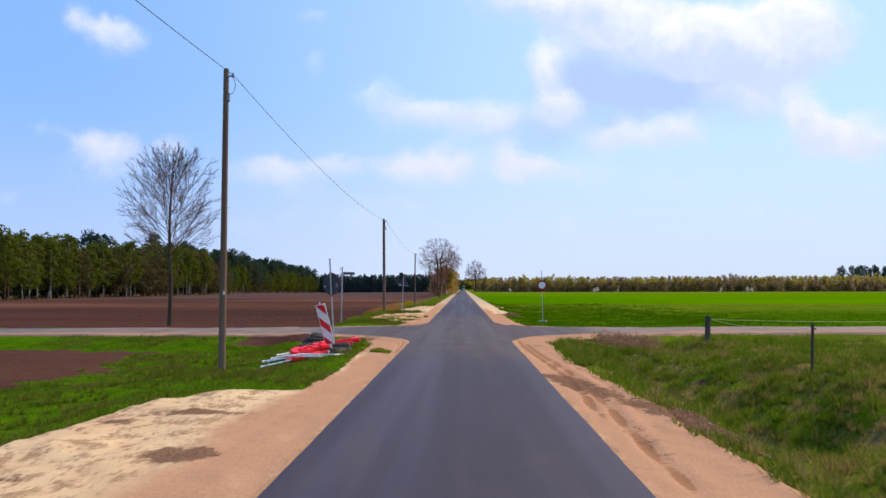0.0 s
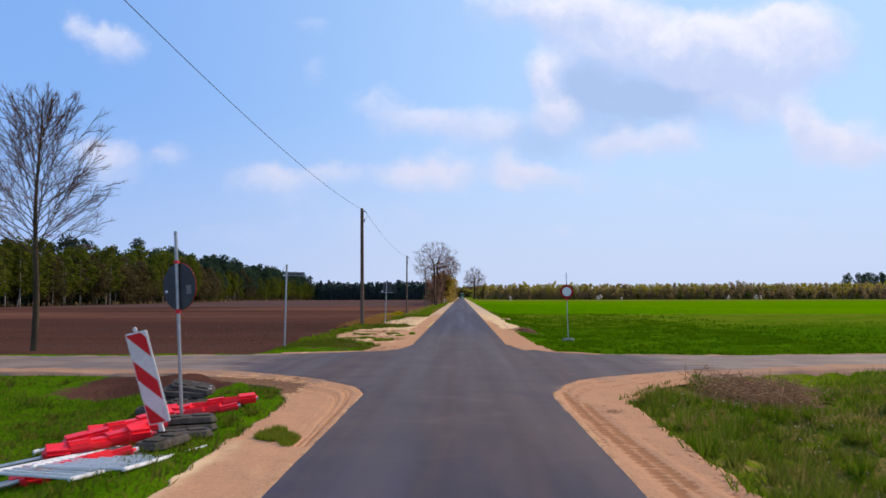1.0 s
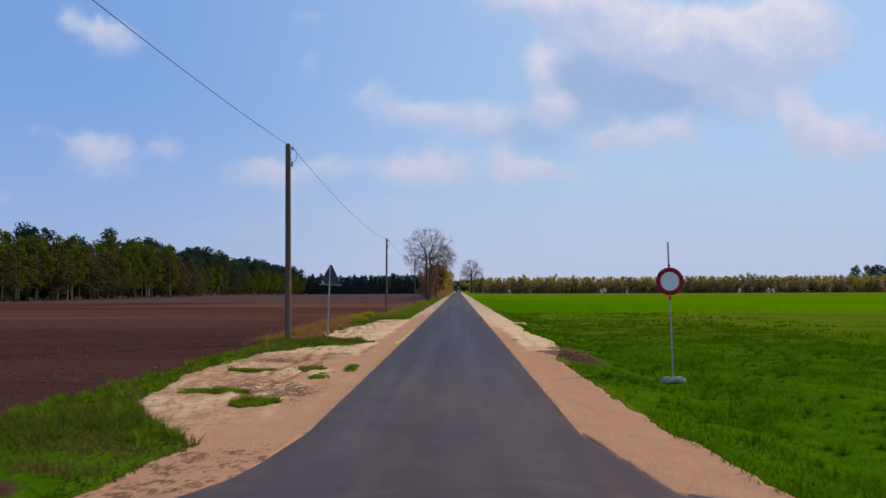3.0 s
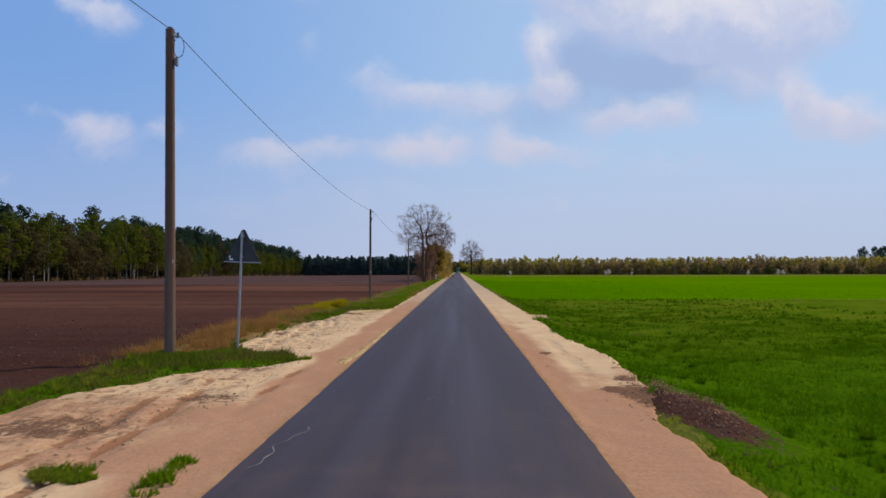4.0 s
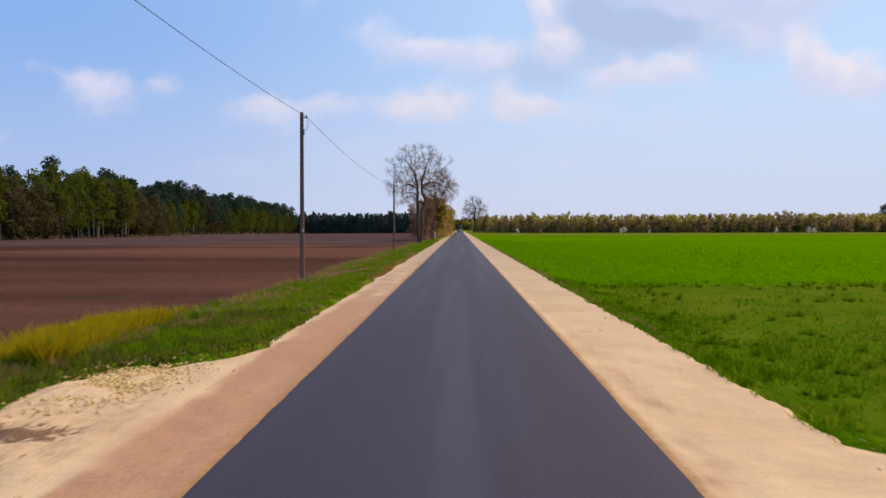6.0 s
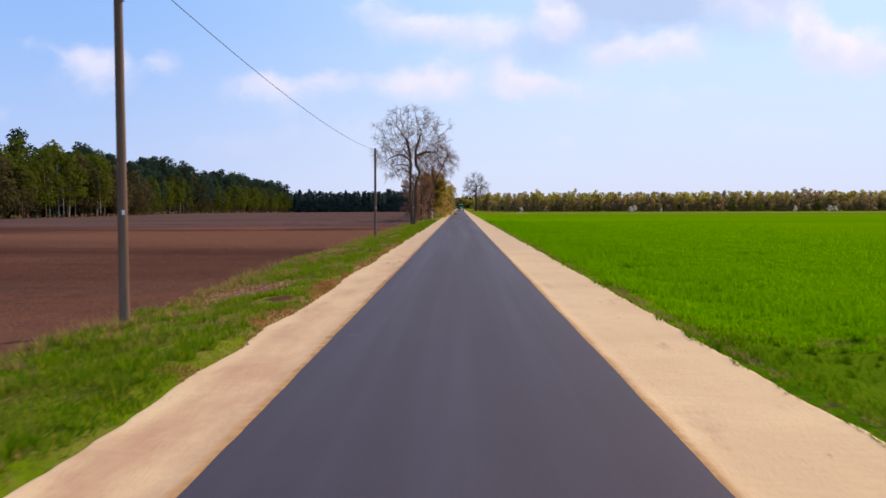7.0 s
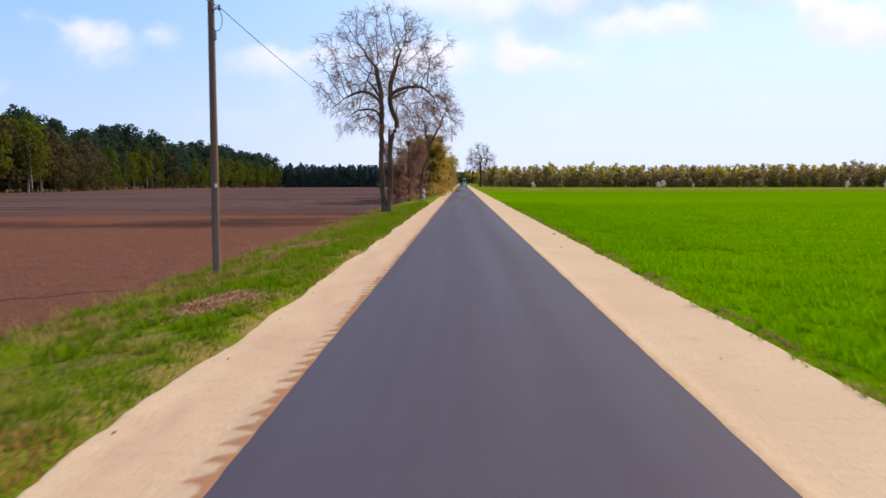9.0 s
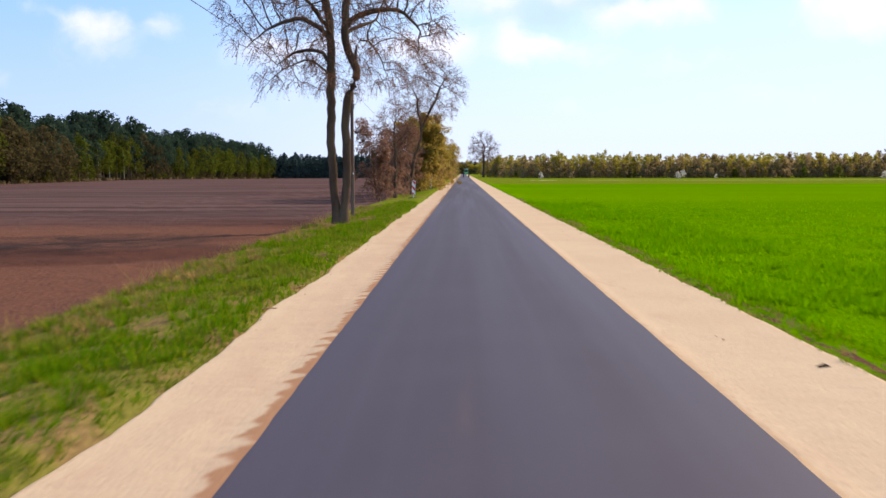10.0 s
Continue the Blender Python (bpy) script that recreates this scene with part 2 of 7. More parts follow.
def sandy(name, dry, pink, damp):
    m, g = blank(name)
    v = g.coords()
    a, b2 = g.noise(v, 0.35, 5.0, 0.6), g.noise(g.vmath("MULTIPLY", v, (1.0, 0.35, 1.0)), 1.7, 6.0, 0.65)
    fine, ripple = g.noise(v, 28.0, 4.0, 0.65), g.noise(g.vmath("MULTIPLY", v, (0.6, 2.2, 1.0)), 5.0, 4.0)
    col = g.mix(g.span(a, 0.38, 0.62), dry, pink)
    col = g.mix(g.span(b2, 0.56, 0.74, 0.0, 0.75), col, damp)
    col = g.mix(g.span(fine, 0.52, 0.8, 0.0, 0.4), col, tuple(c * 0.6 for c in damp))
    packed = g.tree.nodes.new("ShaderNodeAttribute")
    packed.attribute_name = "packed"
    col = g.mix(g.span(g.math("ADD", packed.outputs["Fac"], g.math("MULTIPLY", g.math("SUBTRACT", b2, 0.5), 0.9)), 0.25, 0.75, 0.0, 0.92), col, g.mix(g.span(fine, 0.35, 0.65), tuple(q * c for q, c in zip((0.84, 0.78, 0.76), damp)), tuple(q * c for q, c in zip((1.06, 0.99, 0.98), damp))))
    crust = g.tree.nodes.new("ShaderNodeAttribute")
    crust.attribute_name = "crust"
    scab = g.noise(g.vmath("MULTIPLY", v, (1.0, 0.6, 1.0)), 2.6, 9.0, 0.72)
    col = g.mix(g.math("MULTIPLY", crust.outputs["Fac"], g.span(scab, 0.49, 0.64, 0.0, 0.75)), col, (0.54, 0.375, 0.205))
    chip = g.noise(g.vmath("MULTIPLY", v, (1.2, 0.45, 1.0)), 7.5, 8.0, 0.75)
    col = g.mix(g.math("MULTIPLY", crust.outputs["Fac"], g.span(chip, 0.53, 0.62, 0.0, 0.85)), col, g.mix(g.span(fine, 0.4, 0.6), (0.19, 0.10, 0.055), (0.30, 0.175, 0.095)))
    col = g.mix(g.math("MULTIPLY", crust.outputs["Fac"], g.span(scab, 0.49, 0.41, 0.0, 0.85)), col, g.mix(g.span(fine, 0.4, 0.6), (0.22, 0.125, 0.07), (0.36, 0.23, 0.13)))
    worn = g.tree.nodes.new("ShaderNodeAttribute")
    worn.attribute_name = "worn"
    col = g.mix(g.math("MULTIPLY", worn.outputs["Fac"], 0.5), col, g.mix(g.span(fine, 0.3, 0.7), (0.41, 0.326, 0.236), (0.335, 0.260, 0.186)))
    # damp beside the asphalt; in wheel ruts, shade of the relief painted as colour
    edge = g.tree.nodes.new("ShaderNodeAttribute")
    edge.attribute_name = "wet_rut_shade"
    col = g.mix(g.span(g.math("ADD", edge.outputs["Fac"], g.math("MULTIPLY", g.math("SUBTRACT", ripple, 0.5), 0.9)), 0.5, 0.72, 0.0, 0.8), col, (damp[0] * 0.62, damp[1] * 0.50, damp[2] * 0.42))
    rim = g.tree.nodes.new("ShaderNodeAttribute")
    rim.attribute_name = "rim"
    col = g.mix(g.math("MULTIPLY", rim.outputs["Fac"], g.span(fine, 0.3, 0.6, 0.6, 0.95)), col, g.mix(g.span(ripple, 0.4, 0.6), (0.40, 0.215, 0.085), (0.30, 0.165, 0.075)))
    soil = g.tree.nodes.new("ShaderNodeAttribute")
    soil.attribute_name = "soil"
    spots = g.math("ADD", soil.outputs["Fac"], g.math("MULTIPLY", g.math("SUBTRACT", g.noise(v, 2.6, 7.0, 0.65), 0.5), 1.6))
    spots = g.math("ADD", spots, g.math("MULTIPLY", g.math("SUBTRACT", g.noise(g.vmath("MULTIPLY", v, (1.3, 0.7, 1.0)), 9.0, 6.0, 0.7), 0.5), 1.5))
    col = g.mix(g.span(spots, 0.45, 0.72, 0.0, 0.9), col, g.mix(g.span(fine, 0.4, 0.65), (0.105, 0.055, 0.034), (0.20, 0.115, 0.072)))
    p = g.node("ShaderNodeBsdfPrincipled", Base_Color=col, Roughness=0.95, Normal=g.bump(g.math("ADD", fine, g.math("MULTIPLY", ripple, 1.5)), 0.5, 0.02))
    p.inputs["Specular IOR Level"].default_value = 0.0
    finish(g, p.outputs[0])
    return m


def land(name):
    m, g = blank(name)
    v = g.coords()
    n1, n2, n3 = g.noise(v, 0.25, 6.0, 0.6), g.noise(v, 2.2, 6.0, 0.65), g.noise(v, 13.0, 5.0, 0.65)
    far = g.noise(g.vmath("MULTIPLY", v, (0.012, 0.045, 1.0)), 1.0, 5.0, 0.6)
    rows = g.noise(g.vmath("MULTIPLY", v, (0.03, 0.5, 1.0)), 1.0, 4.0, 0.6)

    def attr(which):
        a = g.tree.nodes.new("ShaderNodeAttribute")
        a.attribute_name = which
        return g.span(g.math("ADD", a.outputs["Fac"], g.math("MULTIPLY", g.math("SUBTRACT", n2, 0.5), 0.9)), 0.4, 0.6)

    grass = g.mix(g.span(n1, 0.35, 0.65), (0.085, 0.140, 0.004), (0.120, 0.165, 0.006))
    grass = g.mix(g.span(n3, 0.45, 0.75, 0.0, 0.6), grass, (0.045, 0.065, 0.014))
    grass = g.mix(g.span(n2, 0.52, 0.70, 0.0, 0.4), grass, (0.165, 0.112, 0.045))
    parched = g.tree.nodes.new("ShaderNodeAttribute")
    parched.attribute_name = "dry"
    grass = g.mix(g.math("MINIMUM", g.math("MULTIPLY", parched.outputs["Fac"], g.math("MAXIMUM", g.span(g.noise(v, 0.9, 5.0, 0.6), 0.42, 0.58), g.span(parched.outputs["Fac"], 0.85, 1.15))), 1.0), grass, g.mix(g.span(n3, 0.35, 0.65), (0.25, 0.165, 0.065), (0.15, 0.10, 0.04)))
    crop = g.mix(g.span(far, 0.35, 0.65), (0.064, 0.166, 0.0006), (0.086, 0.192, 0.0009))
    crop = g.mix(g.span(n2, 0.4, 0.75, 0.0, 0.4), crop, (0.065, 0.145, 0.001))
    earth = g.mix(g.span(far, 0.35, 0.62), (0.057, 0.025, 0.019), (0.086, 0.038, 0.028))
    earth = g.mix(g.span(rows, 0.45, 0.7, 0.0, 0.5), earth, (0.07, 0.042, 0.036))
    earth = g.mix(g.span(n3, 0.45, 0.7, 0.0, 0.55), earth, (0.055, 0.032, 0.027))
    dry = g.tree.nodes.new("ShaderNodeAttribute")
    dry.attribute_name = "dry"
    earth = g.mix(g.span(g.math("ADD", dry.outputs["Fac"], g.math("MULTIPLY", g.math("SUBTRACT", far, 0.5), 1.8)), 0.25, 0.95, 0.0, 0.8), earth, g.mix(g.span(n3, 0.4, 0.7), (0.158, 0.073, 0.048), (0.102, 0.047, 0.032)))
    mauve = g.tree.nodes.new("ShaderNodeAttribute")
    mauve.attribute_name = "mauve"
    earth = g.mix(g.math("MULTIPLY", mauve.outputs["Fac"], g.span(rows, 0.3, 0.6, 0.55, 0.95)), earth, g.mix(g.span(rows, 0.42, 0.60), (0.066, 0.042, 0.041), (0.105, 0.066, 0.060)))
    turf_ = g.mix(g.span(n2, 0.35, 0.65), (0.040, 0.105, 0.002), (0.062, 0.135, 0.003))
    turf_ = g.mix(g.span(n3, 0.5, 0.75, 0.0, 0.6), turf_, (0.025, 0.055, 0.004))
    # yellower farther off: the glow of backlit blade tops painted into the turf
    olive = g.tree.nodes.new("ShaderNodeAttribute")
    olive.attribute_name = "olive"
    turf_ = g.mix(g.math("MULTIPLY", olive.outputs["Fac"], g.span(n1, 0.4, 0.6, 0.3, 0.8)), turf_, (0.118, 0.152, 0.010))
    grass = g.mix(attr("meadow"), grass, turf_)
    col = g.mix(attr("crop"), grass, crop)
    col = g.mix(attr("pale"), col, (0.30, 0.29, 0.13))
    col = g.mix(attr("earth"), col, earth)
    p = g.node("ShaderNodeBsdfPrincipled", Base_Color=col, Roughness=0.95, Normal=g.bump(g.math("ADD", n3, g.math("MULTIPLY", n2, 2.0)), 0.8, 0.06))
    p.inputs["Specular IOR Level"].default_value = 0.0
    finish(g, p.outputs[0])
    return m


M = {
    "road": asphalt("fresh_asphalt", (0.0405, 0.0335, 0.0465), (0.18, 0.135, 0.115), 0.66, 0.12),
    "sand": sandy("pale_sand", (0.63, 0.452, 0.262), (0.565, 0.388, 0.222), (0.415, 0.236, 0.139)),
    "dirt": sandy("dirt", (0.36, 0.22, 0.145), (0.31, 0.18, 0.12), (0.22, 0.125, 0.085)),
    "land": land("land"),
    "soil_lump": solid("dark_soil_lump", (0.12, 0.066, 0.044), (0.18, 0.105, 0.07), 2.0, 30.0, 0.95, bump=0.5),
    "gravel": solid("pale_gravel", (0.66, 0.44, 0.18), (0.74, 0.53, 0.25), 3.0, 30.0, 0.9, bump=0.2, dirt=(0.46, 0.28, 0.13), dirt_at=0.62),
    "pole": solid("weathered_pole_wood", (0.130, 0.078, 0.055), (0.19, 0.128, 0.096), 4.0, 60.0, 0.85, stretch=(1, 1, 0.06), dirt=(0.07, 0.05, 0.033), dirt_at=0.62),
    "tar": solid("tarred_wood", (0.055, 0.04, 0.03), (0.09, 0.06, 0.045), 4.0, 50.0, 0.8, stretch=(1, 1, 0.1)),
    "post": solid("old_post_wood", (0.055, 0.045, 0.04), (0.10, 0.085, 0.07), 5.0, 60.0, 0.9, stretch=(1, 1, 0.1)),
    "zinc": solid("galvanised_steel", (0.36, 0.38, 0.40), (0.47, 0.49, 0.51), 9.0, 60.0, 0.42, 0.85, 0.1, 0.002),
    "plate_back": solid("grey_sign_back", (0.045, 0.048, 0.055), (0.065, 0.068, 0.075), 5.0, 80.0, 0.5, 0.3, 0.08, 0.002),
    "rim": solid("sign_rim", (0.16, 0.165, 0.17), (0.22, 0.225, 0.23), 8.0, 60.0, 0.45, 0.5, 0.1, 0.002),
    "red": solid("sign_red", (0.60, 0.012, 0.02), (0.68, 0.02, 0.03), 4.0, 90.0, 0.5, bump=0.05, depth=0.002),
    "white": solid("sign_white", (0.74, 0.75, 0.76), (0.66, 0.67, 0.69), 4.0, 90.0, 0.5, bump=0.05, depth=0.002, dirt=(0.45, 0.42, 0.37), dirt_at=0.68),
    "plastic_red": solid("red_barrier_plastic", (0.90, 0.006, 0.016), (0.92, 0.012, 0.026), 3.0, 40.0, 0.45, bump=0.1, depth=0.004, dirt=(0.35, 0.03, 0.03), dirt_at=0.64),
    "plastic_white": solid("white_barrier_plastic", (0.74, 0.75, 0.76), (0.64, 0.65, 0.66), 3.0, 40.0, 0.5, bump=0.1, depth=0.004, dirt=(0.38, 0.34, 0.28), dirt_at=0.6),
    "rubber": solid("recycled_rubber", (0.058, 0.049, 0.042), (0.088, 0.075, 0.064), 5.0, 50.0, 0.85, bump=0.5, depth=0.01, dirt=(0.2, 0.17, 0.14), dirt_at=0.62),
    "concrete": solid("foot_concrete", (0.30, 0.28, 0.26), (0.38, 0.36, 0.33), 5.0, 60.0, 0.9, bump=0.4, dirt=(0.16, 0.14, 0.12)),
    "black": solid("black_rubber", (0.02, 0.02, 0.022), (0.035, 0.035, 0.036), 4.0, 40.0, 0.55),
    "chalk": solid("pale_scrape", (0.24, 0.22, 0.21), (0.15, 0.135, 0.13), 8.0, 60.0, 0.9, bump=0.1, depth=0.002),
    "letter": solid("black_print", (0.03, 0.03, 0.035), (0.05, 0.05, 0.055), 4.0, 40.0, 0.5, bump=0.0),
    "cable": solid("cable_sheath", (0.03, 0.03, 0.033), (0.05, 0.05, 0.052), 2.0, 30.0, 0.6),
    "tape": solid("fence_tape", (0.72, 0.68, 0.30), (0.62, 0.60, 0.30), 3.0, 30.0, 0.6),
    "bark": solid("grey_brown_bark", (0.074, 0.047, 0.032), (0.120, 0.080, 0.053), 2.5, 25.0, 0.92, bump=0.9, depth=0.03, stretch=(1, 1, 0.25), dirt=(0.10, 0.10, 0.06), dirt_at=0.64),
    "young_bark": solid("dark_young_bark", (0.050, 0.036, 0.026), (0.085, 0.064, 0.042), 2.5, 25.0, 0.92, bump=0.6, depth=0.02, stretch=(1, 1, 0.25), dirt=(0.10, 0.10, 0.05), dirt_at=0.6),
    "twig": solid("twig_bark", (0.150, 0.068, 0.040), (0.185, 0.090, 0.054), 2.0, 20.0, 0.9),
    "brush": solid("dead_brush", (0.30, 0.155, 0.085), (0.40, 0.23, 0.125), 2.0, 20.0, 0.9),
    "crumb": solid("sand_crumbs", (0.40, 0.27, 0.15), (0.50, 0.36, 0.21), 2.0, 30.0, 0.95, bump=0.4),
    "birch": solid("birch_bark", (0.27, 0.255, 0.23), (0.19, 0.18, 0.16), 1.5, 12.0, 0.8, dirt=(0.06, 0.055, 0.05), dirt_at=0.58),
    "grass": leafy("verge_grass", [(0.072, 0.165, 0.003), (0.115, 0.222, 0.005), (0.25, 0.25, 0.015), (0.20, 0.185, 0.03)], 0.5, 0.6),
    "lush": leafy("lush_roadside_grass", [(0.066, 0.104, 0.008), (0.096, 0.132, 0.011), (0.175, 0.160, 0.03), (0.160, 0.118, 0.034)], 0.45, 0.6),
    "rank": leafy("rank_ditch_grass", [(0.060, 0.128, 0.004), (0.098, 0.165, 0.006), (0.22, 0.195, 0.04), (0.105, 0.098, 0.026)], 0.45, 0.7),
    "meadow": leafy("meadow_grass", [(0.032, 0.096, 0.001), (0.055, 0.138, 0.002), (0.110, 0.172, 0.004), (0.078, 0.138, 0.002)], 0.45, 0.3),
    "crop": leafy("young_cereal", [(0.092, 0.255, 0.0006), (0.125, 0.305, 0.001), (0.17, 0.345, 0.001), (0.10, 0.26, 0.0007)], 0.55, 0.3),
    "straw": leafy("dead_straw", [(0.36, 0.25, 0.085), (0.30, 0.20, 0.07), (0.20, 0.13, 0.05), (0.27, 0.24, 0.06)], 0.3, 1.0),
    "rusty": leafy("rusty_dead_stems", [(0.31, 0.145, 0.045), (0.37, 0.195, 0.06), (0.45, 0.29, 0.085), (0.20, 0.09, 0.035)], 0.35, 1.0),
    "yellow": leafy("yellow_herbs", [(0.34, 0.26, 0.008), (0.41, 0.31, 0.010), (0.23, 0.22, 0.02), (0.30, 0.23, 0.010)], 0.4, 1.0),
    "litter": leafy("dead_leaves", [(0.36, 0.185, 0.10), (0.42, 0.235, 0.125), (0.50, 0.34, 0.19), (0.27, 0.14, 0.075)], 0.1, 2.0),
    "chips": leafy("pale_chips", [(0.50, 0.40, 0.24), (0.58, 0.48, 0.32), (0.38, 0.27, 0.14), (0.42, 0.31, 0.18)], 0.1, 2.0),
    "bud": leafy("brown_buds", [(0.24, 0.100, 0.062), (0.29, 0.130, 0.075), (0.30, 0.175, 0.07), (0.20, 0.095, 0.062)], 0.35, 0.6),
    "willow": leafy("yellow_green_leaves", [(0.33, 0.235, 0.055), (0.38, 0.275, 0.06), (0.29, 0.26, 0.05), (0.30, 0.18, 0.075)], 0.7, 0.12),
    "hazel": leafy("brown_shrub", [(0.235, 0.125, 0.090), (0.27, 0.150, 0.105), (0.22, 0.155, 0.085), (0.20, 0.115, 0.090)], 0.65, 0.2),
    "fresh": leafy("fresh_green_leaves", [(0.070, 0.094, 0.012), (0.094, 0.118, 0.014), (0.122, 0.132, 0.016), (0.084, 0.082, 0.018)], 0.5, 0.05),
    "brown": leafy("unopened_crowns", [(0.078, 0.063, 0.030), (0.094, 0.075, 0.033), (0.085, 0.080, 0.026), (0.072, 0.058, 0.030)], 0.42, 0.05),
    # pine, spring, conifer belt and mauve: distance haze put into the base colours
    "pine": leafy("pine_needles", [(0.030, 0.054, 0.036), (0.040, 0.068, 0.042), (0.052, 0.076, 0.042), (0.032, 0.054, 0.040)], 0.42, 0.06),
    "spring": leafy("spring_wood", [(0.32, 0.29, 0.045), (0.37, 0.33, 0.05), (0.30, 0.25, 0.07), (0.32, 0.25, 0.07)], 0.75, 0.035),
    "hazy_fir": leafy("hazy_conifers", [(0.048, 0.078, 0.074), (0.060, 0.094, 0.084), (0.074, 0.106, 0.086), (0.052, 0.082, 0.082)], 0.45, 0.06),
    "mauve": leafy("mauve_twigs", [(0.265, 0.198, 0.112), (0.30, 0.224, 0.122), (0.305, 0.255, 0.082), (0.245, 0.182, 0.115)], 0.75, 0.05),
    "blossom": leafy("white_blossom", [(0.62, 0.60, 0.55), (0.56, 0.54, 0.48), (0.45, 0.42, 0.34), (0.54, 0.50, 0.45)], 0.55, 0.5),
    "paint_green": solid("green_paint", (0.10, 0.42, 0.14), (0.13, 0.48, 0.18), 2.0, 20.0, 0.4),
    "glass": solid("dark_window_glass", (0.02, 0.025, 0.03), (0.03, 0.035, 0.04), 1.0, 5.0, 0.15, bump=0.0),
    "lens": solid("pale_lamp_glass", (0.75, 0.75, 0.72), (0.7, 0.7, 0.68), 1.0, 5.0, 0.2, bump=0.0),
}

# ---------------------------------------------------------------- mesh helpers
def part(name, bm, material, parent=None, label=""):
    """Links a bmesh as one mesh object, under a thing or a part where one is given."""
    me = bpy.data.meshes.new(name)
    bm.to_mesh(me)
    bm.free()
    me.materials.append(M[material])
    ob = new(name, me)
    if parent:
        ob.parent = parent
    return tagged(ob, label)


def bulk(name, verts, faces, materials, index=None, smooth=False, attrs=None):
    """A large mesh from arrays; faces all have the same number of corners."""
    verts, faces = np.asarray(verts, np.float32), np.asarray(faces, np.int32)
    me = bpy.data.meshes.new(name)
    n, k = faces.shape
    me.vertices.add(len(verts)), me.loops.add(n * k), me.polygons.add(n)
    me.vertices.foreach_set("co", verts.ravel())
    me.loops.foreach_set("vertex_index", faces.ravel())
    me.polygons.foreach_set("loop_start", np.arange(0, n * k, k, dtype=np.int32))
    me.polygons.foreach_set("loop_total", np.full(n, k, np.int32))
    for m in materials:
        me.materials.append(M[m])
    if index is not None:
        me.polygons.foreach_set("material_index", np.asarray(index, np.int32))
    if smooth:
        me.polygons.foreach_set("use_smooth", np.ones(n, bool))
    me.update(calc_edges=True)
    for key, values in (attrs or {}).items():
        me.attributes.new(key, "FLOAT", "POINT").data.foreach_set("value", np.asarray(values, np.float32).ravel())
    return new(name, me)


def empty(name, m, label, category, group="", kind=""):
    ob = new(name)
    ob.matrix_world = m
    return tagged(ob, label, category, group, kind)


def box(sx, sy, sz, at=(0, 0, 0), turn=None, bevel=0.0, bm=None):
    """A bevelled block, centred at at."""
    own = bmesh.new()
    bmesh.ops.create_cube(own, size=1)
    bmesh.ops.scale(own, vec=(sx, sy, sz), verts=own.verts)
    if bevel:
        bmesh.ops.bevel(own, geom=own.edges[:], offset=bevel, segments=2, affect="EDGES")
    bmesh.ops.transform(own, matrix=Matrix.Translation(at) @ (turn or Matrix()), verts=own.verts)
    if bm is None:
        return own
    me = bpy.data.meshes.new("tmp")
    own.to_mesh(me)
    bm.from_mesh(me)
    own.free()
    bpy.data.meshes.remove(me)
    return bm


def rod(a, b, r1, r2=None, sides=12, bm=None):
    """A round bar from a to b."""
    a, b = Vector(a), Vector(b)
    bm = bm or bmesh.new()
    m = Matrix.Translation((a + b) / 2) @ (b - a).to_track_quat("Z", "Y").to_matrix().to_4x4()
    bmesh.ops.create_cone(bm, cap_ends=True, segments=sides, radius1=r1, radius2=r1 if r2 is None else r2, depth=(b - a).length, matrix=m)
    return bm


def prism(points, thick, m=Matrix(), bevel=0.0):
    """A flat shape, given by its outline in x and z, thickened along y."""
    bm = bmesh.new()
    f = bm.faces.new([bm.verts.new((x, 0, z)) for x, z in points])
    g = bmesh.ops.extrude_face_region(bm, geom=[f])
    bmesh.ops.translate(bm, vec=(0, thick, 0), verts=[e for e in g["geom"] if isinstance(e, bmesh.types.BMVert)])
    bmesh.ops.recalc_face_normals(bm, faces=bm.faces)
    if bevel:
        bmesh.ops.bevel(bm, geom=bm.edges[:], offset=bevel, segments=1, affect="EDGES")
    bmesh.ops.transform(bm, matrix=m, verts=bm.verts)
    return bm


def circle(r, n=40, cx=0.0, cz=0.0):
    return [(cx + r * math.cos(2 * math.pi * i / n), cz + r * math.sin(2 * math.pi * i / n)) for i in range(n)]


TABLE = np.random.RandomState(5).rand(256, 256)


def lumps(x, y, size, seed=0):
    """Smooth value noise from 0 to 1 over the plan."""
    x, y = np.asarray(x) / size + seed * 17.3, np.asarray(y) / size + seed * 9.1
    i, j = np.floor(x).astype(int), np.floor(y).astype(int)
    fx, fy = x - i, y - j
    fx, fy = fx * fx * (3 - 2 * fx), fy * fy * (3 - 2 * fy)
    i0, i1, j0, j1 = i % 256, (i + 1) % 256, j % 256, (j + 1) % 256
    return (TABLE[i0, j0] * (1 - fx) + TABLE[i1, j0] * fx) * (1 - fy) + (TABLE[i0, j1] * (1 - fx) + TABLE[i1, j1] * fx) * fy


def ease(v, lo, hi):
    t = np.clip((np.asarray(v, float) - lo) / (hi - lo), 0, 1)
    return t * t * (3 - 2 * t)


def blob(x, y, cx, cy, rx, ry):
    return np.exp(-((np.asarray(x) - cx) / rx) ** 2 - ((np.asarray(y) - cy) / ry) ** 2)


# ---------------------------------------------------------------- plan of the ground
HALF = 1.79
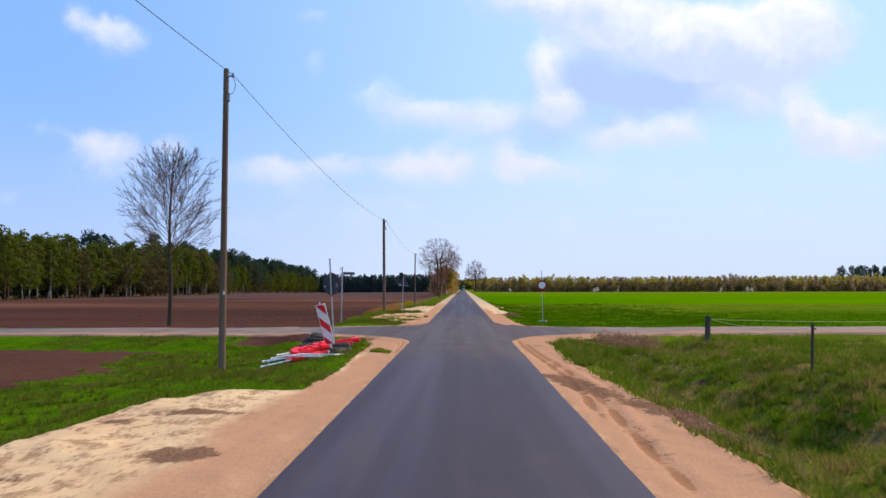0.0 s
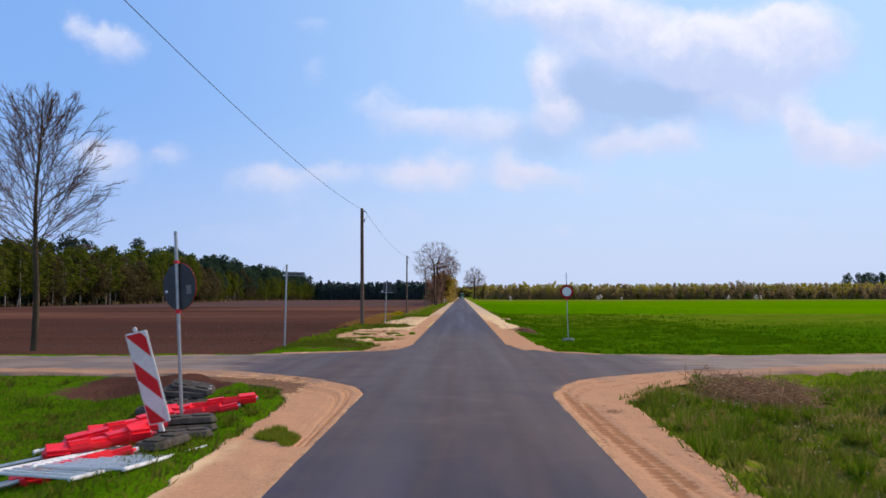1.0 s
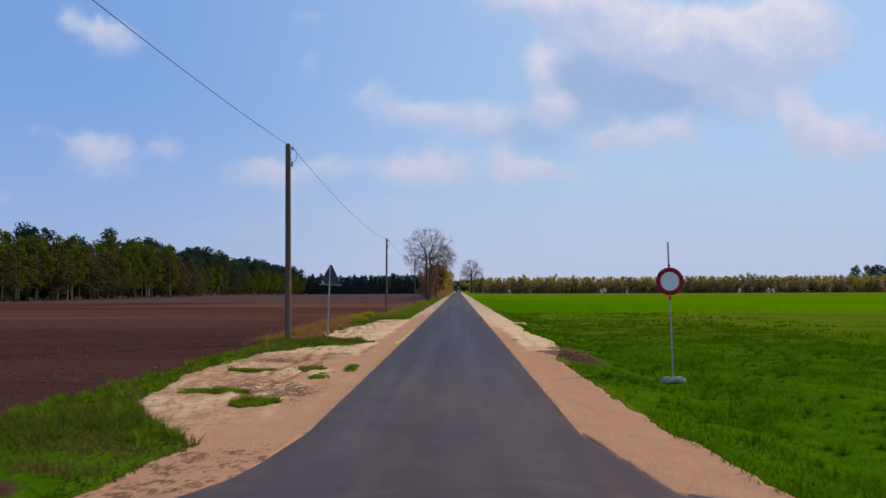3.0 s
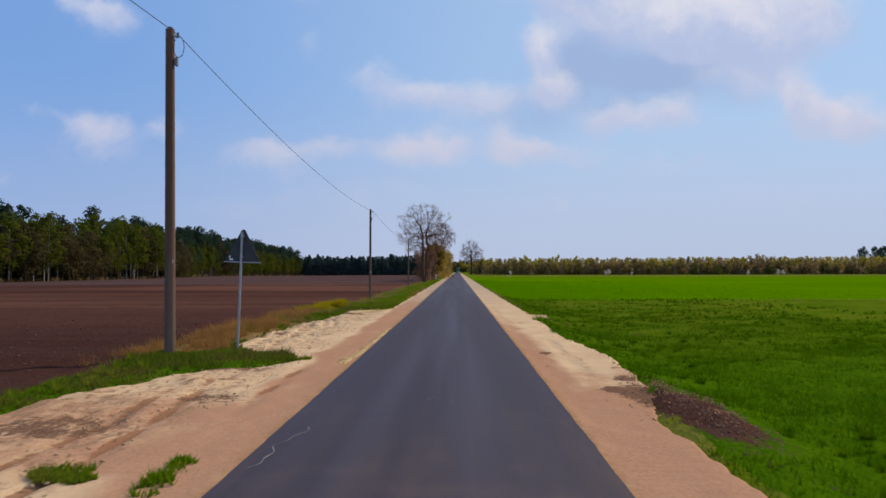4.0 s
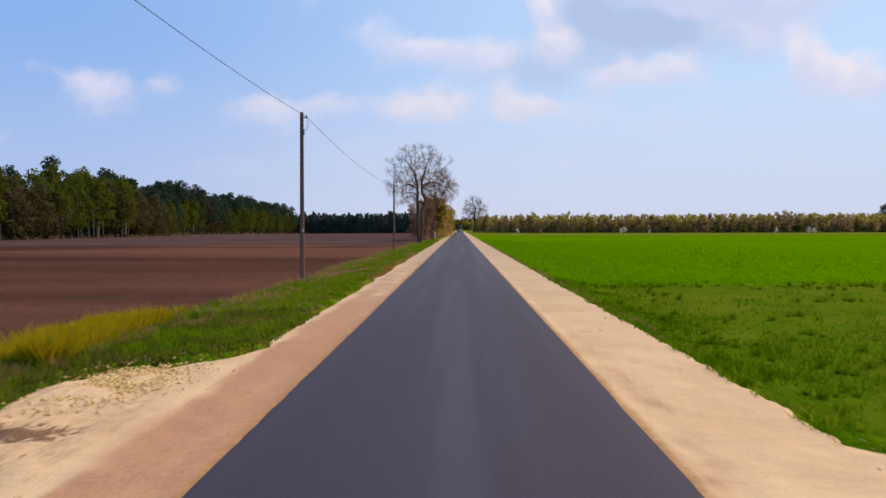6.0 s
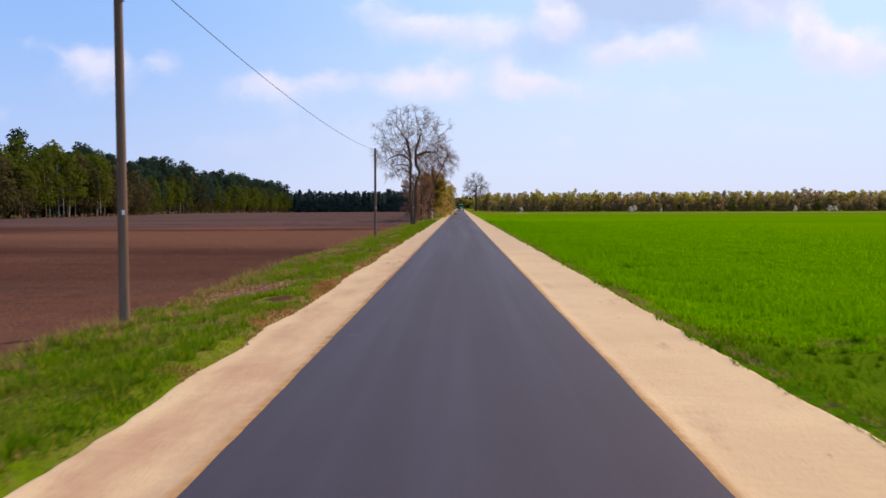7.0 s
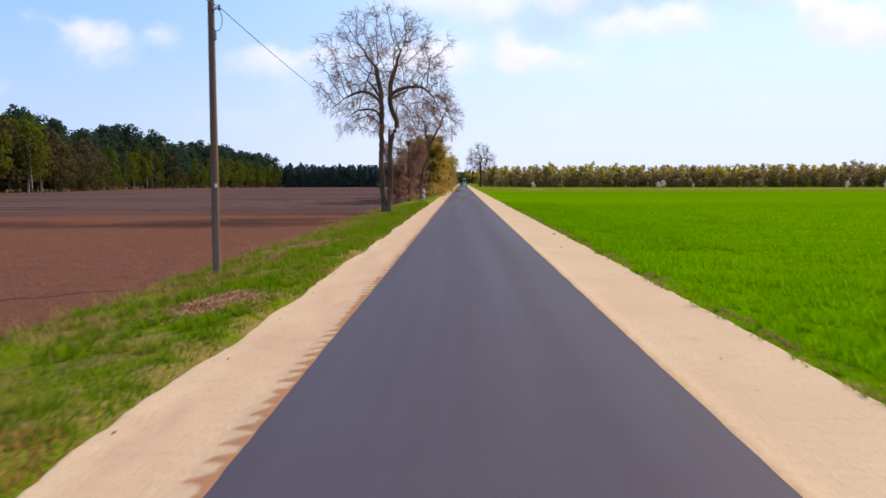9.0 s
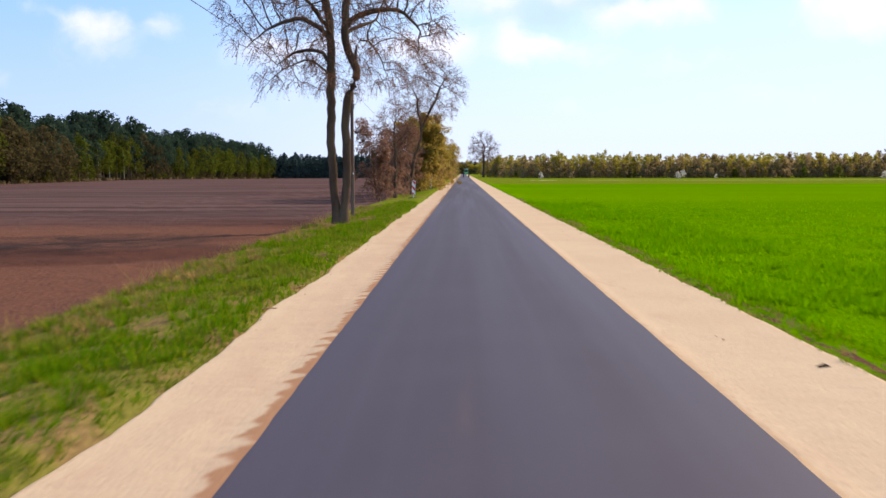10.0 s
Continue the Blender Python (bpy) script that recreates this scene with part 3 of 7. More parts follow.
SAND_L = [(-20, 5.6), (11.2, 5.6), (12.8, 5.3), (13.5, 4.5), (14.0, 2.95), (18.5, 2.9), (24, 2.95), (26.4, 3.15), (28.3, 3.8), (29.3, 5.1), (30, 6), (38.3, 6),
          (39.2, 3.4), (41.8, 3.2), (43.9, 4.6), (46.5, 5.6), (50.8, 6.2), (54.5, 6.0), (58.4, 5.0), (59.4, 3.6), (60.2, 3.05), (61, 3.3), (61.9, 4.6), (63.5, 5.5),
          (71.3, 5.4), (75.8, 4.9), (77.5, 4.8), (79.6, 4.8), (81.0, 4.4), (82.0, 3.3), (83.0, 3.0), (900, 2.98)]
SAND_R = [(-20, 3.2), (7.8, 3.25), (10, 3.1), (12, 3.25), (19.8, 2.85), (24.7, 3.0), (26.5, 3.1), (28.8, 4.2), (30.4, 5.6), (34, 5.5), (37.8, 4.6), (39, 3.3), (42.2, 3.1),
          (46, 2.9), (54, 2.9), (56.7, 3.5), (62, 3.7), (65.6, 3.35), (75.5, 3.4), (76.9, 4.1), (77.6, 3.5), (95, 3.45), (900, 3.35)]
NEAR = [(-160, 30.5), (-40, 31.5), (-12, 32.4), (-7.2, 32.1), (-5.88, 31.7), (-4.67, 31.0), (-3.42, 30.1), (-2.57, 29.0), (-2.09, 28.26), (-1.88, 27.5), (-1.74, 26.8), (1.70, 26.6), (1.86, 27.48), (2.18, 28.59), (2.65, 29.6), (3.42, 30.38), (4.66, 31.27), (5.85, 32.0), (7.45, 32.6), (10.6, 33.8), (40, 35.2), (160, 38)]
FAR = [(-160, 34.4), (-40, 35.6), (-13, 36.5), (-9.8, 36.6), (-6.8, 37.2), (-4.4, 38.1), (-2.5, 39.2), (-2.0, 40.4), (-1.85, 42.5), (1.85, 42.6), (2.2, 39.7), (3.6, 37.8), (5.6, 37.3), (8, 37.0), (12.5, 37.4), (40, 39), (160, 42)]


PATCHES = [(-5.2, 106.6, 0.85, 1.3), (-3.6, 103.3, 0.5, 0.55), (-5.7, 125.3, 1.0, 1.9), (-4.1, 136.5, 0.7, 1.0), (3.60, 54.4, 0.90, 2.5), (3.5, 10.8, 0.45, 1.3), (4.25, 10.9, 0.4, 0.5), (-3.45, 162.2, 0.3, 0.6), (-5.2, 150.0, 0.7, 1.2), (-3.7, 124.5, 0.6, 0.9), (-5.1, 176.3, 1.3, 1.2)]
BARE_SPOTS = [(-4.6, 39.5, 1.0, 0.55), (4.25, 77.9, 0.28, 0.35), (4.7, 75.4, 0.30, 0.35), (6.5, 75.0, 0.25, 0.3), (4.35, 71.4, 0.35, 0.3), (4.9, 72.2, 0.25, 0.3), (5.0, 71.6, 0.25, 0.3), (6.7, 71.6, 0.3, 0.3)]


def table(rows, v):
    a = np.array(rows, float)
    return np.interp(v, a[:, 0], a[:, 1])


def rough_edge(y, seed):
    return 0.16 * (lumps(y, y * 0, 1.7, seed) - 0.5) + (0.14 * (lumps(y, y * 0, 0.40, seed + 3) - 0.5) + 0.07 * (lumps(y, y * 0, 0.17, seed + 8) - 0.5)) * (1 - 0.6 * ease(y, 76, 90)) - (seed == 2) * 0.10 * (lumps(y, y * 0, 1.7, seed) - 0.5)


def sand_left(y):
    return table(SAND_L, y) + rough_edge(y, 1)


def sand_right(y):
    return table(SAND_R, y) + rough_edge(y, 2)


def side_zone(x, y, margin=0.0):
    """1 on the side road and its dirt margins."""
    return (y > table(NEAR, x) - 0.95 - margin) & (y < table(FAR, x) + 0.55 + margin)


def in_sand(x, y, margin=0.0):
    return (x > -sand_left(y) - margin) & (x < sand_right(y) + margin)


def earth_zone(x, y):
    """Ploughed land: above 0.5 inside."""
    edge = -6.6 + 0.5 * (lumps(y, x * 0, 3.0, 4) - 0.5)
    field = ease(edge - x, -0.25, 0.25) * ease(y, 38.2, 39.0)
    ragged = 1.8 * (lumps(x, y, 1.1, 73) - 0.5) + 1.0 * (lumps(x, y, 0.4, 74) - 0.5)
    near = ease(-9.3 - 0.14 * (y - 15) - x + ragged, -0.5, 0.5) * ease(y + ragged, 15.8, 17.6) * (1 - ease(y + 0.5 * ragged, 27.0, 28.2))
    off = x - sand_right(y)
    strip = 0.50 * ease(off, -0.06, 0.03) * (1 - ease(off, 0.12, 0.34)) * ease(y, 86, 96) * (0.5 + lumps(x, y, 0.9, 52))
    yard = ease(-x, 4.0, 5.2) * (1 - ease(-x, 7, 10)) * ease(y, 27.6, 28.8) * (1 - ease(y, 33, 34))
    strip = np.maximum(strip, 0.5 * ease(lumps(x, y, 0.8, 71), 0.62, 0.76) * ease(x, 3.6, 4.4) * (1 - ease(x, 8, 11)) * ease(y, 4, 8) * (1 - ease(y, 24, 27)))
    for cx, cy, rx, ry in PATCHES + BARE_SPOTS:
        strip = np.maximum(strip, 0.85 * np.exp(-((x - cx) / rx) ** 2 - ((y - cy) / ry) ** 2))
    return np.maximum(np.maximum(field, near), np.maximum(strip, yard))


def height(x, y):
    """Height of the land, beds of road and sand included."""
    x, y = np.asarray(x, float), np.asarray(y, float)
    left = 0.07 * ease(-x, 2.75, 3.4) * (1 - ease(-x, 6.0, 7.5)) - 0.25 * ease(-x, 12, 110) - 0.08 * ease(-x, 6.2, 7.2) - 0.32 * ease(-x, 3.2, 6.0) * (ease(y, 80, 98) + 1 - ease(y, 27, 29.5))
    drop = 0.34 * ease(x, 3.2, 5.2) * (1 - ease(y, 70, 110)) + 0.16 * ease(x, 3.4, 5.5) * ease(y, 70, 110) * (1 - ease(x, 60, 160))
    hole = 0.75 * np.exp(-((x - 6.9) / 0.9) ** 2 - ((y - 14.6) / 1.3) ** 2)
    mound = (0.06 + 0.10 * lumps(x, y, 0.35, 49)) * np.exp(-((x - 3.6) / 0.55) ** 2 - ((y - 54.6) / 2.1) ** 2)
    ditch = hole + 0.75 * np.exp(-((x - 5.7) / 1.5) ** 2) * (1 - ease(y, 20, 27.5)) - 0.25 * ease(x, 7.2, 9.0) * (1 - ease(y, 28, 31))
    z = np.where(x < 0, left, mound - drop - ditch) - 1.1 * ease(y, 430, 620) * ease(-x, 0, 25)
    wild = 0.30 * (lumps(x, y, 0.9, 5) - 0.5) * ease(x, 3.2, 4.5) * (1 - ease(y, 27, 30)) + 0.10 * (lumps(x, y, 1.1, 6) - 0.5) + 0.06 * (lumps(x, y, 0.45, 7) - 0.5)
    clods = 0.10 * (lumps(x, y, 0.5, 8) - 0.5) + 0.05 * (lumps(x, y, 0.27, 9) - 0.5)
    wild = wild + 0.13 * (lumps(x, y, 0.75, 99) - 0.5) * ease(x, 3.3, 4.2) * ease(y, 40, 43) * (1 - ease(y, 97, 101))
    z = z + np.where(earth_zone(x, y) > 0.5, clods, wild) * (1 - ease(np.abs(x), 30, 60))
    reach = 0.10 + 0.8 * (x > 0) * (1 - ease(y, 34, 44))
    flat = ease(np.minimum(x + sand_left(y), sand_right(y) - x), -reach, 0.14)
    side = ease(np.minimum(y - table(NEAR, x) + 1.0, table(FAR, x) + 0.6 - y), -0.3, 0.1)
    bed = np.maximum(flat, side)
    return z * (1 - bed) - 0.075 * bed - 0.02 * (1 - bed) * ease(bed, 0.0, 1.0)


def grid(xs, ys):
    nx, ny = len(xs), len(ys)
    X, Y = np.meshgrid(xs, ys)
    i = np.arange(nx * ny).reshape(ny, nx)
    F = np.stack([i[:-1, :-1], i[:-1, 1:], i[1:, 1:], i[1:, :-1]], -1).reshape(-1, 4)
    return X.ravel(), Y.ravel(), F


def soil_tone(X, Y):
    """How dry and red the ploughed soil lies, in bands across the field; a stripe near y 167 is kept darker."""
    w_ = Y + 5 * (lumps(X, Y, 14.0, 94) - 0.5) + 2 * (lumps(X, Y, 4.0, 95) - 0.5)
    dark = np.exp(-((w_ - 167.5) / 2.6) ** 2) * (0.5 + 0.7 * lumps(X, Y, 3.0, 96))
    red = (0.35 * ease(w_, 65, 100) + 0.65 * ease(w_, 105, 150)) * (1 - 0.85 * ease(w_, 173, 183)) * (1 - 0.9 * dark) + 0.35 * np.exp(-((w_ - 205) / 7) ** 2)
    pale = 0.35 * np.exp(-((w_ - 52) / 4) ** 2) + 0.3 * np.exp(-((w_ - 72) / 5) ** 2)
    return np.clip(red * ease(X, -90, -12) + pale, 0, 1)


# one sheet of land out to the horizon
xs = np.concatenate([[-2600, -1200, -700, -450, -300, -220, -160, -125, -105, -90, -75, -60, -48, -38, -30], np.arange(-25, -9.4, 0.5), np.arange(-9, 9.01, 0.2),
                     np.arange(9.5, 25.1, 0.5), [28, 34, 42, 55, 75, 105, 150, 220, 320, 450, 700, 1200, 2600]])
ys = np.concatenate([[-600, -250, -120, -60, -30], np.arange(-20, 190.01, 0.33), np.arange(191, 240, 1.5), np.arange(242, 322, 8), [326, 330, 334, 336, 338, 340, 344, 350],
                     np.arange(360, 700, 12), [740, 820, 1000, 1400, 2000, 3200]])
X, Y, F = grid(xs, ys)
crop = ease(X, 3.3, 3.7) * ease(Y + 2.0 * (lumps(X, Y, 9.0, 3) - 0.5), 99.5, 101.5) * (1 - 0.75 * ease(Y, 262, 290))
pale = ease(X, 12, 16) * ease(Y, 334, 336) * (1 - ease(Y, 338, 340))
ground = bulk("ground", np.stack([X, Y, height(X, Y)], -1), F, ["land"], smooth=True, attrs={"earth": earth_zone(X, Y), "crop": crop, "pale": pale, "meadow": np.maximum(ease(X, 2.9, 3.3) * ease(Y, 38, 40) * (1 - ease(Y, 98, 101)), 0.8 * ease(-X, 2.6, 3.0) * (1 - ease(Y, 76, 90)) * (1 - ease(-X, 5.0, 5.6) * ease(Y, 61, 62.5))), "olive": ease(Y + 8 * (lumps(X, Y, 9.0, 98) - 0.5), 60, 80) * ease(X, 3, 6), "mauve": ease(Y + 6 * (lumps(X, Y, 20.0, 97) - 0.5), 173, 190), "dry": np.maximum(np.maximum(soil_tone(X, Y), 0.75 * ease(-X, 3.2, 4.6) * ease(Y, 80, 95) * (1 - 0.5 * ease(Y, 122, 138)) * (1 - ease(Y, 184, 196)) + 1.2 * ease(-X, 5.0, 5.5) * (1 - ease(-X, 6.3, 6.9)) * ease(Y, 61, 62) * (1 - ease(Y, 77, 79)) + 1.3 * ease(-X, 2.9, 3.0) * (1 - ease(-X - sand_left(Y), 0.15, 0.45)) * ease(Y, 95, 102) * (1 - ease(Y, 122, 130))), np.maximum(0.7 * ease(-X, 6, 8) * (1 - ease(Y, 29, 31)), 0.8 * ease(X, 3.0, 3.2) * (1 - ease(Y, 30, 34))))})
tagged(ground, "flat farmland with ploughed soil and green fields", "ground", kind="structure")


def ribbon(name, rows, inner, outer, cols, z, material, wet_rut_shade=None, soil=None, along="y", packed=None):
    """A strip between two edges that are functions of the way along it."""
    s = np.linspace(0, 1, cols)
    S, R = np.meshgrid(s, rows)
    across = inner(R) * (1 - S) + outer(R) * S
    i = np.arange(S.size).reshape(S.shape)
    F = np.stack([i[:-1, :-1], i[:-1, 1:], i[1:, 1:], i[1:, :-1]], -1).reshape(-1, 4)
    X, Y = (across, R) if along == "y" else (R, across)
    Z = z(X, Y, S)
    V = np.stack([X.ravel(), Y.ravel(), Z.ravel()], -1)
    a, b, c = V[F[0, 0]], V[F[0, 1]], V[F[0, 2]]
    if np.cross(b - a, c - b)[2] < 0:
        F = F[:, ::-1]
    at = {"worn": 0.95 * ease(Y, 72, 110) + 0.4 * ease(Y, 112, 132), "wet_rut_shade": np.zeros(S.size) if wet_rut_shade is None else wet_rut_shade(X, Y, S), "rim": (np.abs(np.abs(X) - HALF) < 0.4) * (1 - ease(np.abs(X) - HALF, 0.02, 0.07 + 0.09 * lumps(X, Y, 0.8, 86))) * ease(Y, 42, 60) * (1 - ease(-X, 0, 1) * ease(Y, 112, 124)) * (1 - 0.6 * ease(Y, 118, 130)) * (along == "y"), "soil": np.zeros(S.size) if soil is None else soil(X, Y, S),
          "packed": np.zeros(S.size) if packed is None else packed(X, Y, S), "crust": np.maximum(ease(-X, 2.9, 3.5) * (1 - 0.5 * ease(Y, 62, 66)), 0.7 * (1 - ease(np.abs(X) - HALF, 0.03, 0.12))) * (np.array(along == "y") * 1.0)}
    return bulk(name, V, F, [material], smooth=True, attrs=at)


LONG = np.concatenate([np.arange(-20, 20, 0.16), np.arange(20, 32, 0.06), np.arange(32, 62, 0.16), np.arange(62, 69.6, 0.10), np.arange(69.6, 77, 0.045), np.arange(77, 79, 0.1), np.arange(79, 190, 0.18), np.arange(190, 300, 1.5), np.arange(300, 960, 12)])


def tread(X, Y, off):
    """Curved tyre tracks with tread marks that follow the edge of the side road."""
    z = 0.0 * X
    for at in (0.35, 0.62, 1.25, 1.5):
        here = np.exp(-((off - at - 0.05 * np.sin(X * 2)) / 0.10) ** 2) * (off > 0.08) * (Y > 22) * (Y < 34)
        z = np.maximum(z, here * (0.6 + 0.4 * np.sin((X - Y) * 34)))
    return z * (1 - ease(np.abs(X), 7, 9))


def ruts(X, Y):
    """How deeply the sand is marked by wheels, from 0 to 1."""
    m = 0.0 * X
    for x0, y0, y1, wob, deep in ((-3.7, 45, 58, 0.3, 1.0), (-4.3, 46, 57, 0.25, 1.0), (-2.62, 54, 60.5, 0.08, 0.8), (-2.95, 54, 59.5, 0.1, 0.5), (2.75, 57, 66, 0.06, 0.45), (2.35, 6, 27, 0.12, 1.0), (2.15, 10, 28.5, 0.1, 1.0), (2.7, 9, 24, 0.2, 0.6), (-2.8, 2, 13, 0.2, 0.25)):
        c = x0 + wob * np.sin(Y * 0.35 + x0)
        m = np.maximum(m, deep * np.exp(-((X - c) / 0.11) ** 2) * ease(Y, y0, y0 + 1.5) * (1 - ease(Y, y1 - 1.5, y1)) * (0.75 + 0.25 * np.sin(Y * 36 + X * 8)))
    # a lorry's straight track and turning tracks on the wide patch
    bars = 0.5 + 0.5 * np.clip(2.2 * np.sin(Y * 31 + X * 9), -1, 1)
    lane_ = X - np.interp(Y, (62, 66, 70.4, 72, 74, 76, 77.5), (-4.6, -4.7, -4.95, -5.2, -5.42, -5.3, -5.0))
    for at in (-0.24, 0.24):
        m = np.maximum(m, np.exp(-((lane_ - at) / 0.17) ** 4) * ease(Y, 62, 64) * (1 - ease(Y, 76, 78)) * (0.25 + 0.75 * bars))
    down = np.clip((76.0 - Y) / 5.6, 0, 1)
    for at, y0 in ((-5.1, 70.6), (-5.42, 71.2), (-5.78, 72.0), (-4.75, 74.5)):
        turn_ = X - at - 1.15 * down - 0.22 * np.sin(np.pi * down)
        m = np.maximum(m, np.exp(-(turn_ / 0.12) ** 4) * ease(Y, y0, y0 + 0.3) * (1 - ease(Y, 75.6, 76.2)) * (0.25 + 0.75 * bars))
    return np.maximum(m, tread(X, Y, (table(NEAR, X) - Y) * ease(np.abs(X), 1.8, 2.4)))


def sand_relief(X, Y, S):
    z = 0.010 + 0.020 * (lumps(X, Y, 0.7, 11) - 0.5) + 0.022 * (lumps(X, Y, 0.28, 12) - 0.5) + 0.01 * (lumps(X, Y, 0.14, 13) - 0.5)
    # fine cross ripples beside the new asphalt
    z *= 1 - 0.65 * ease(Y, 78, 90)
    z += 0.016 * np.sin(Y * 17 + 3 * lumps(X, Y, 0.6, 14)) * np.exp(-((X + 2.1) / 0.24) ** 2) * ease(Y, 112, 122)
    wide = ease(np.abs(X), 3.3, 4.0) * (1 - 0.8 * ease(Y, 26, 28) * (1 - ease(Y, 41, 44)))
    z += wide * (0.10 * (lumps(X, Y, 0.9, 15) - 0.45) + 0.05 * (lumps(X, Y, 0.3, 16) - 0.5))
    crust = ease(-X, 3.0, 3.6) * ease(Y, 43, 46) * (1 - ease(Y, 79, 81))
    z += crust * (0.05 * np.abs(lumps(X, Y, 0.42, 88) - 0.5) + 0.045 * np.abs(lumps(X, Y, 0.19, 89) - 0.5) - 0.03)
    calm = ease(np.abs(X) - HALF, 0.0, 0.28)
    z = z * calm + (0.022 + 0.012 * (lumps(X, Y, 0.5, 17) - 0.5)) * (1 - calm) - 0.07 * ease(S, 0.94, 1.0)
    # treads round the near corners
    off = (table(NEAR, X) - Y) * ease(np.abs(X), 1.8, 2.4)
    z -= (0.032 + 0.022 * ease(Y, 60, 63)) * (ruts(X, Y) - 0.25 * ruts(X + 0.2, Y) - 0.25 * ruts(X - 0.2, Y))
    rim = ease(off, -0.10, -0.02) * (1 - ease(off, 0.05, 0.25)) * ease(np.abs(X), 1.9, 2.2) * (Y < 34)
    z = np.maximum(z, 0.036 * rim - 0.2 * (1 - rim))
    return z - 0.16 * ease(np.minimum(Y - table(NEAR, X), table(FAR, X) - Y), 0.06, 0.4) * ease(Y, 25.5, 26.5)


def wet_rut_shade_left(X, Y, S):
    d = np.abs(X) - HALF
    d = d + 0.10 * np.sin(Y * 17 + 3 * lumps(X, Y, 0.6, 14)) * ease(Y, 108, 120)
    # the rut term paints groove shade into the sand, the rest is edge damp
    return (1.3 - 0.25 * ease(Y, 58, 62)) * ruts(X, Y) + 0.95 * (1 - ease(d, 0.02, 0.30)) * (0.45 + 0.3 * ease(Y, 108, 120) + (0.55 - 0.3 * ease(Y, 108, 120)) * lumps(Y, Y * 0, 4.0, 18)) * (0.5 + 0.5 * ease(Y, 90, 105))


def soil_left(X, Y, S):
    fray = 0.55 + 0.9 * lumps(X, Y, 0.22, 75)
    s = fray * (1.5 * blob(X, Y, -3.2, 8.25, 0.40, 0.42) + 1.1 * blob(X, Y, -4.0, 11.15, 0.75, 0.30) + 0.8 * blob(X, Y, -5.0, 10.5, 0.5, 0.3) + 0.7 * blob(X, Y, -4.6, 7.0, 0.5, 0.3))
    s = s + 0.6 * blob(X, Y, -4.0, 47.5, 1.4, 2.0) + 0.5 * blob(X, Y, -2.9, 46.5, 0.6, 1.5) + 0.75 * blob(X, Y, -4.6, 53.2, 1.3, 1.1) + 0.9 * blob(X, Y, -4.3, 58.9, 1.5, 0.35) + 0.6 * blob(X, Y, -3.7, 57.4, 0.9, 0.25) + 0.7 * blob(X, Y, -3.4, 55.5, 0.8, 0.7) + 1.0 * blob(X, Y, -4.1, 77.8, 0.95, 0.40) + 0.8 * blob(X, Y, -3.6, 70.5, 0.35, 0.3) + 0.8 * blob(X, Y, -4.35, 74.8, 0.4, 0.3) + 0.55 * blob(X, Y, -5, 68, 1.0, 2.0)
    s = s + (0.75 + 0.5 * lumps(X, Y, 0.7, 80)) * ease(table(NEAR, X) - Y, 0.75, 1.4) * ease(Y, 26.9, 27.7) * ease(-X, 3.1, 3.6) * (1 - ease(Y, 32, 33))
    return s + 0.5 * ease(Y, 38, 39) * (1 - ease(Y, 41, 43)) + 0.45 * ease(Y, 24.5, 27) * (1 - ease(Y, 30, 31)) * ease(-X, 2.4, 3.2)


def soil_right(X, Y, S):
    s = (0.6 + 0.7 * lumps(X, Y, 0.4, 76)) * np.exp(-((X - 1.95 - 0.245 * (16.4 - Y)) / 0.36) ** 2) * ease(Y, 8.6, 10.2) * (1 - ease(Y, 16.2, 17.2)) + 0.5 * blob(X, Y, 2.35, 9.2, 0.28, 1.6) + 1.15 * blob(X, Y, 3.25, 55.6, 0.42, 1.5) + 0.8 * blob(X, Y, 2.78, 56.3, 0.28, 0.45) + 0.75 * blob(X, Y, 3.22, 57.6, 0.22, 0.35)
    return s + 1.1 * blob(X, Y, 2.31, 61.7, 0.15, 0.34) + 0.75 * blob(X, Y, 2.12, 59.35, 0.09, 0.2) + 0.7 * blob(X, Y, 2.87, 59.9, 0.10, 0.22) + 0.7 * blob(X, Y, 3.36, 59.0, 0.12, 0.2) + 0.5 * blob(X, Y, 3.9, 76.9, 0.5, 0.3) + 0.5 * blob(X, Y, 2.6, 25, 0.4, 1.0) + 0.5 * blob(X, Y, 2.9, 20.5, 0.35, 2.2) + 0.45 * blob(X, Y, 2.3, 15.5, 0.3, 3.0)


def packed(X, Y, S):
    d = np.abs(X) - HALF
    wide = 1.0 * (X < 0) * (1 - ease(Y, 16, 20))
    strip = np.maximum(np.where(X < 0, 1 - ease(d + 0.35 * (lumps(X, Y, 1.6, 84) - 0.5), 0.75, 1.35), 1 - ease(d, 0.35, 1.0)), wide * (1 - 0.62 * ease(d, 0.9, 1.9)) * (0.8 + 0.4 * lumps(X, Y, 1.2, 77))) * np.where(X < 0, 1.0, (1 - 0.5 * ease(Y, 60, 80)) * (1 - 0.6 * ease(Y, 80, 100)))
    strip = np.maximum(strip, 1.1 * (X > 0) * (1 - ease(Y + 3 * (lumps(X, Y, 1.5, 61) - 0.5), 55, 61)))
    strip = np.maximum(strip, (X < 0) * ease(Y, 38, 43) * (1 - ease(Y, 54, 58)) * (0.62 + 0.9 * (lumps(X, Y, 1.3, 62) - 0.4)))
    strip = np.maximum(strip * np.where(X < 0, 1 - 0.35 * ease(Y, 85, 100), 1.0), 0.55 * (X < 0) * ease(Y, 78, 82) * (1 - 0.55 * ease(d, 0.8, 1.15)))
    return np.maximum(0.75 * strip, 0.95 * ease(Y, 18, 25) * (1 - ease(Y, 41, 48)))


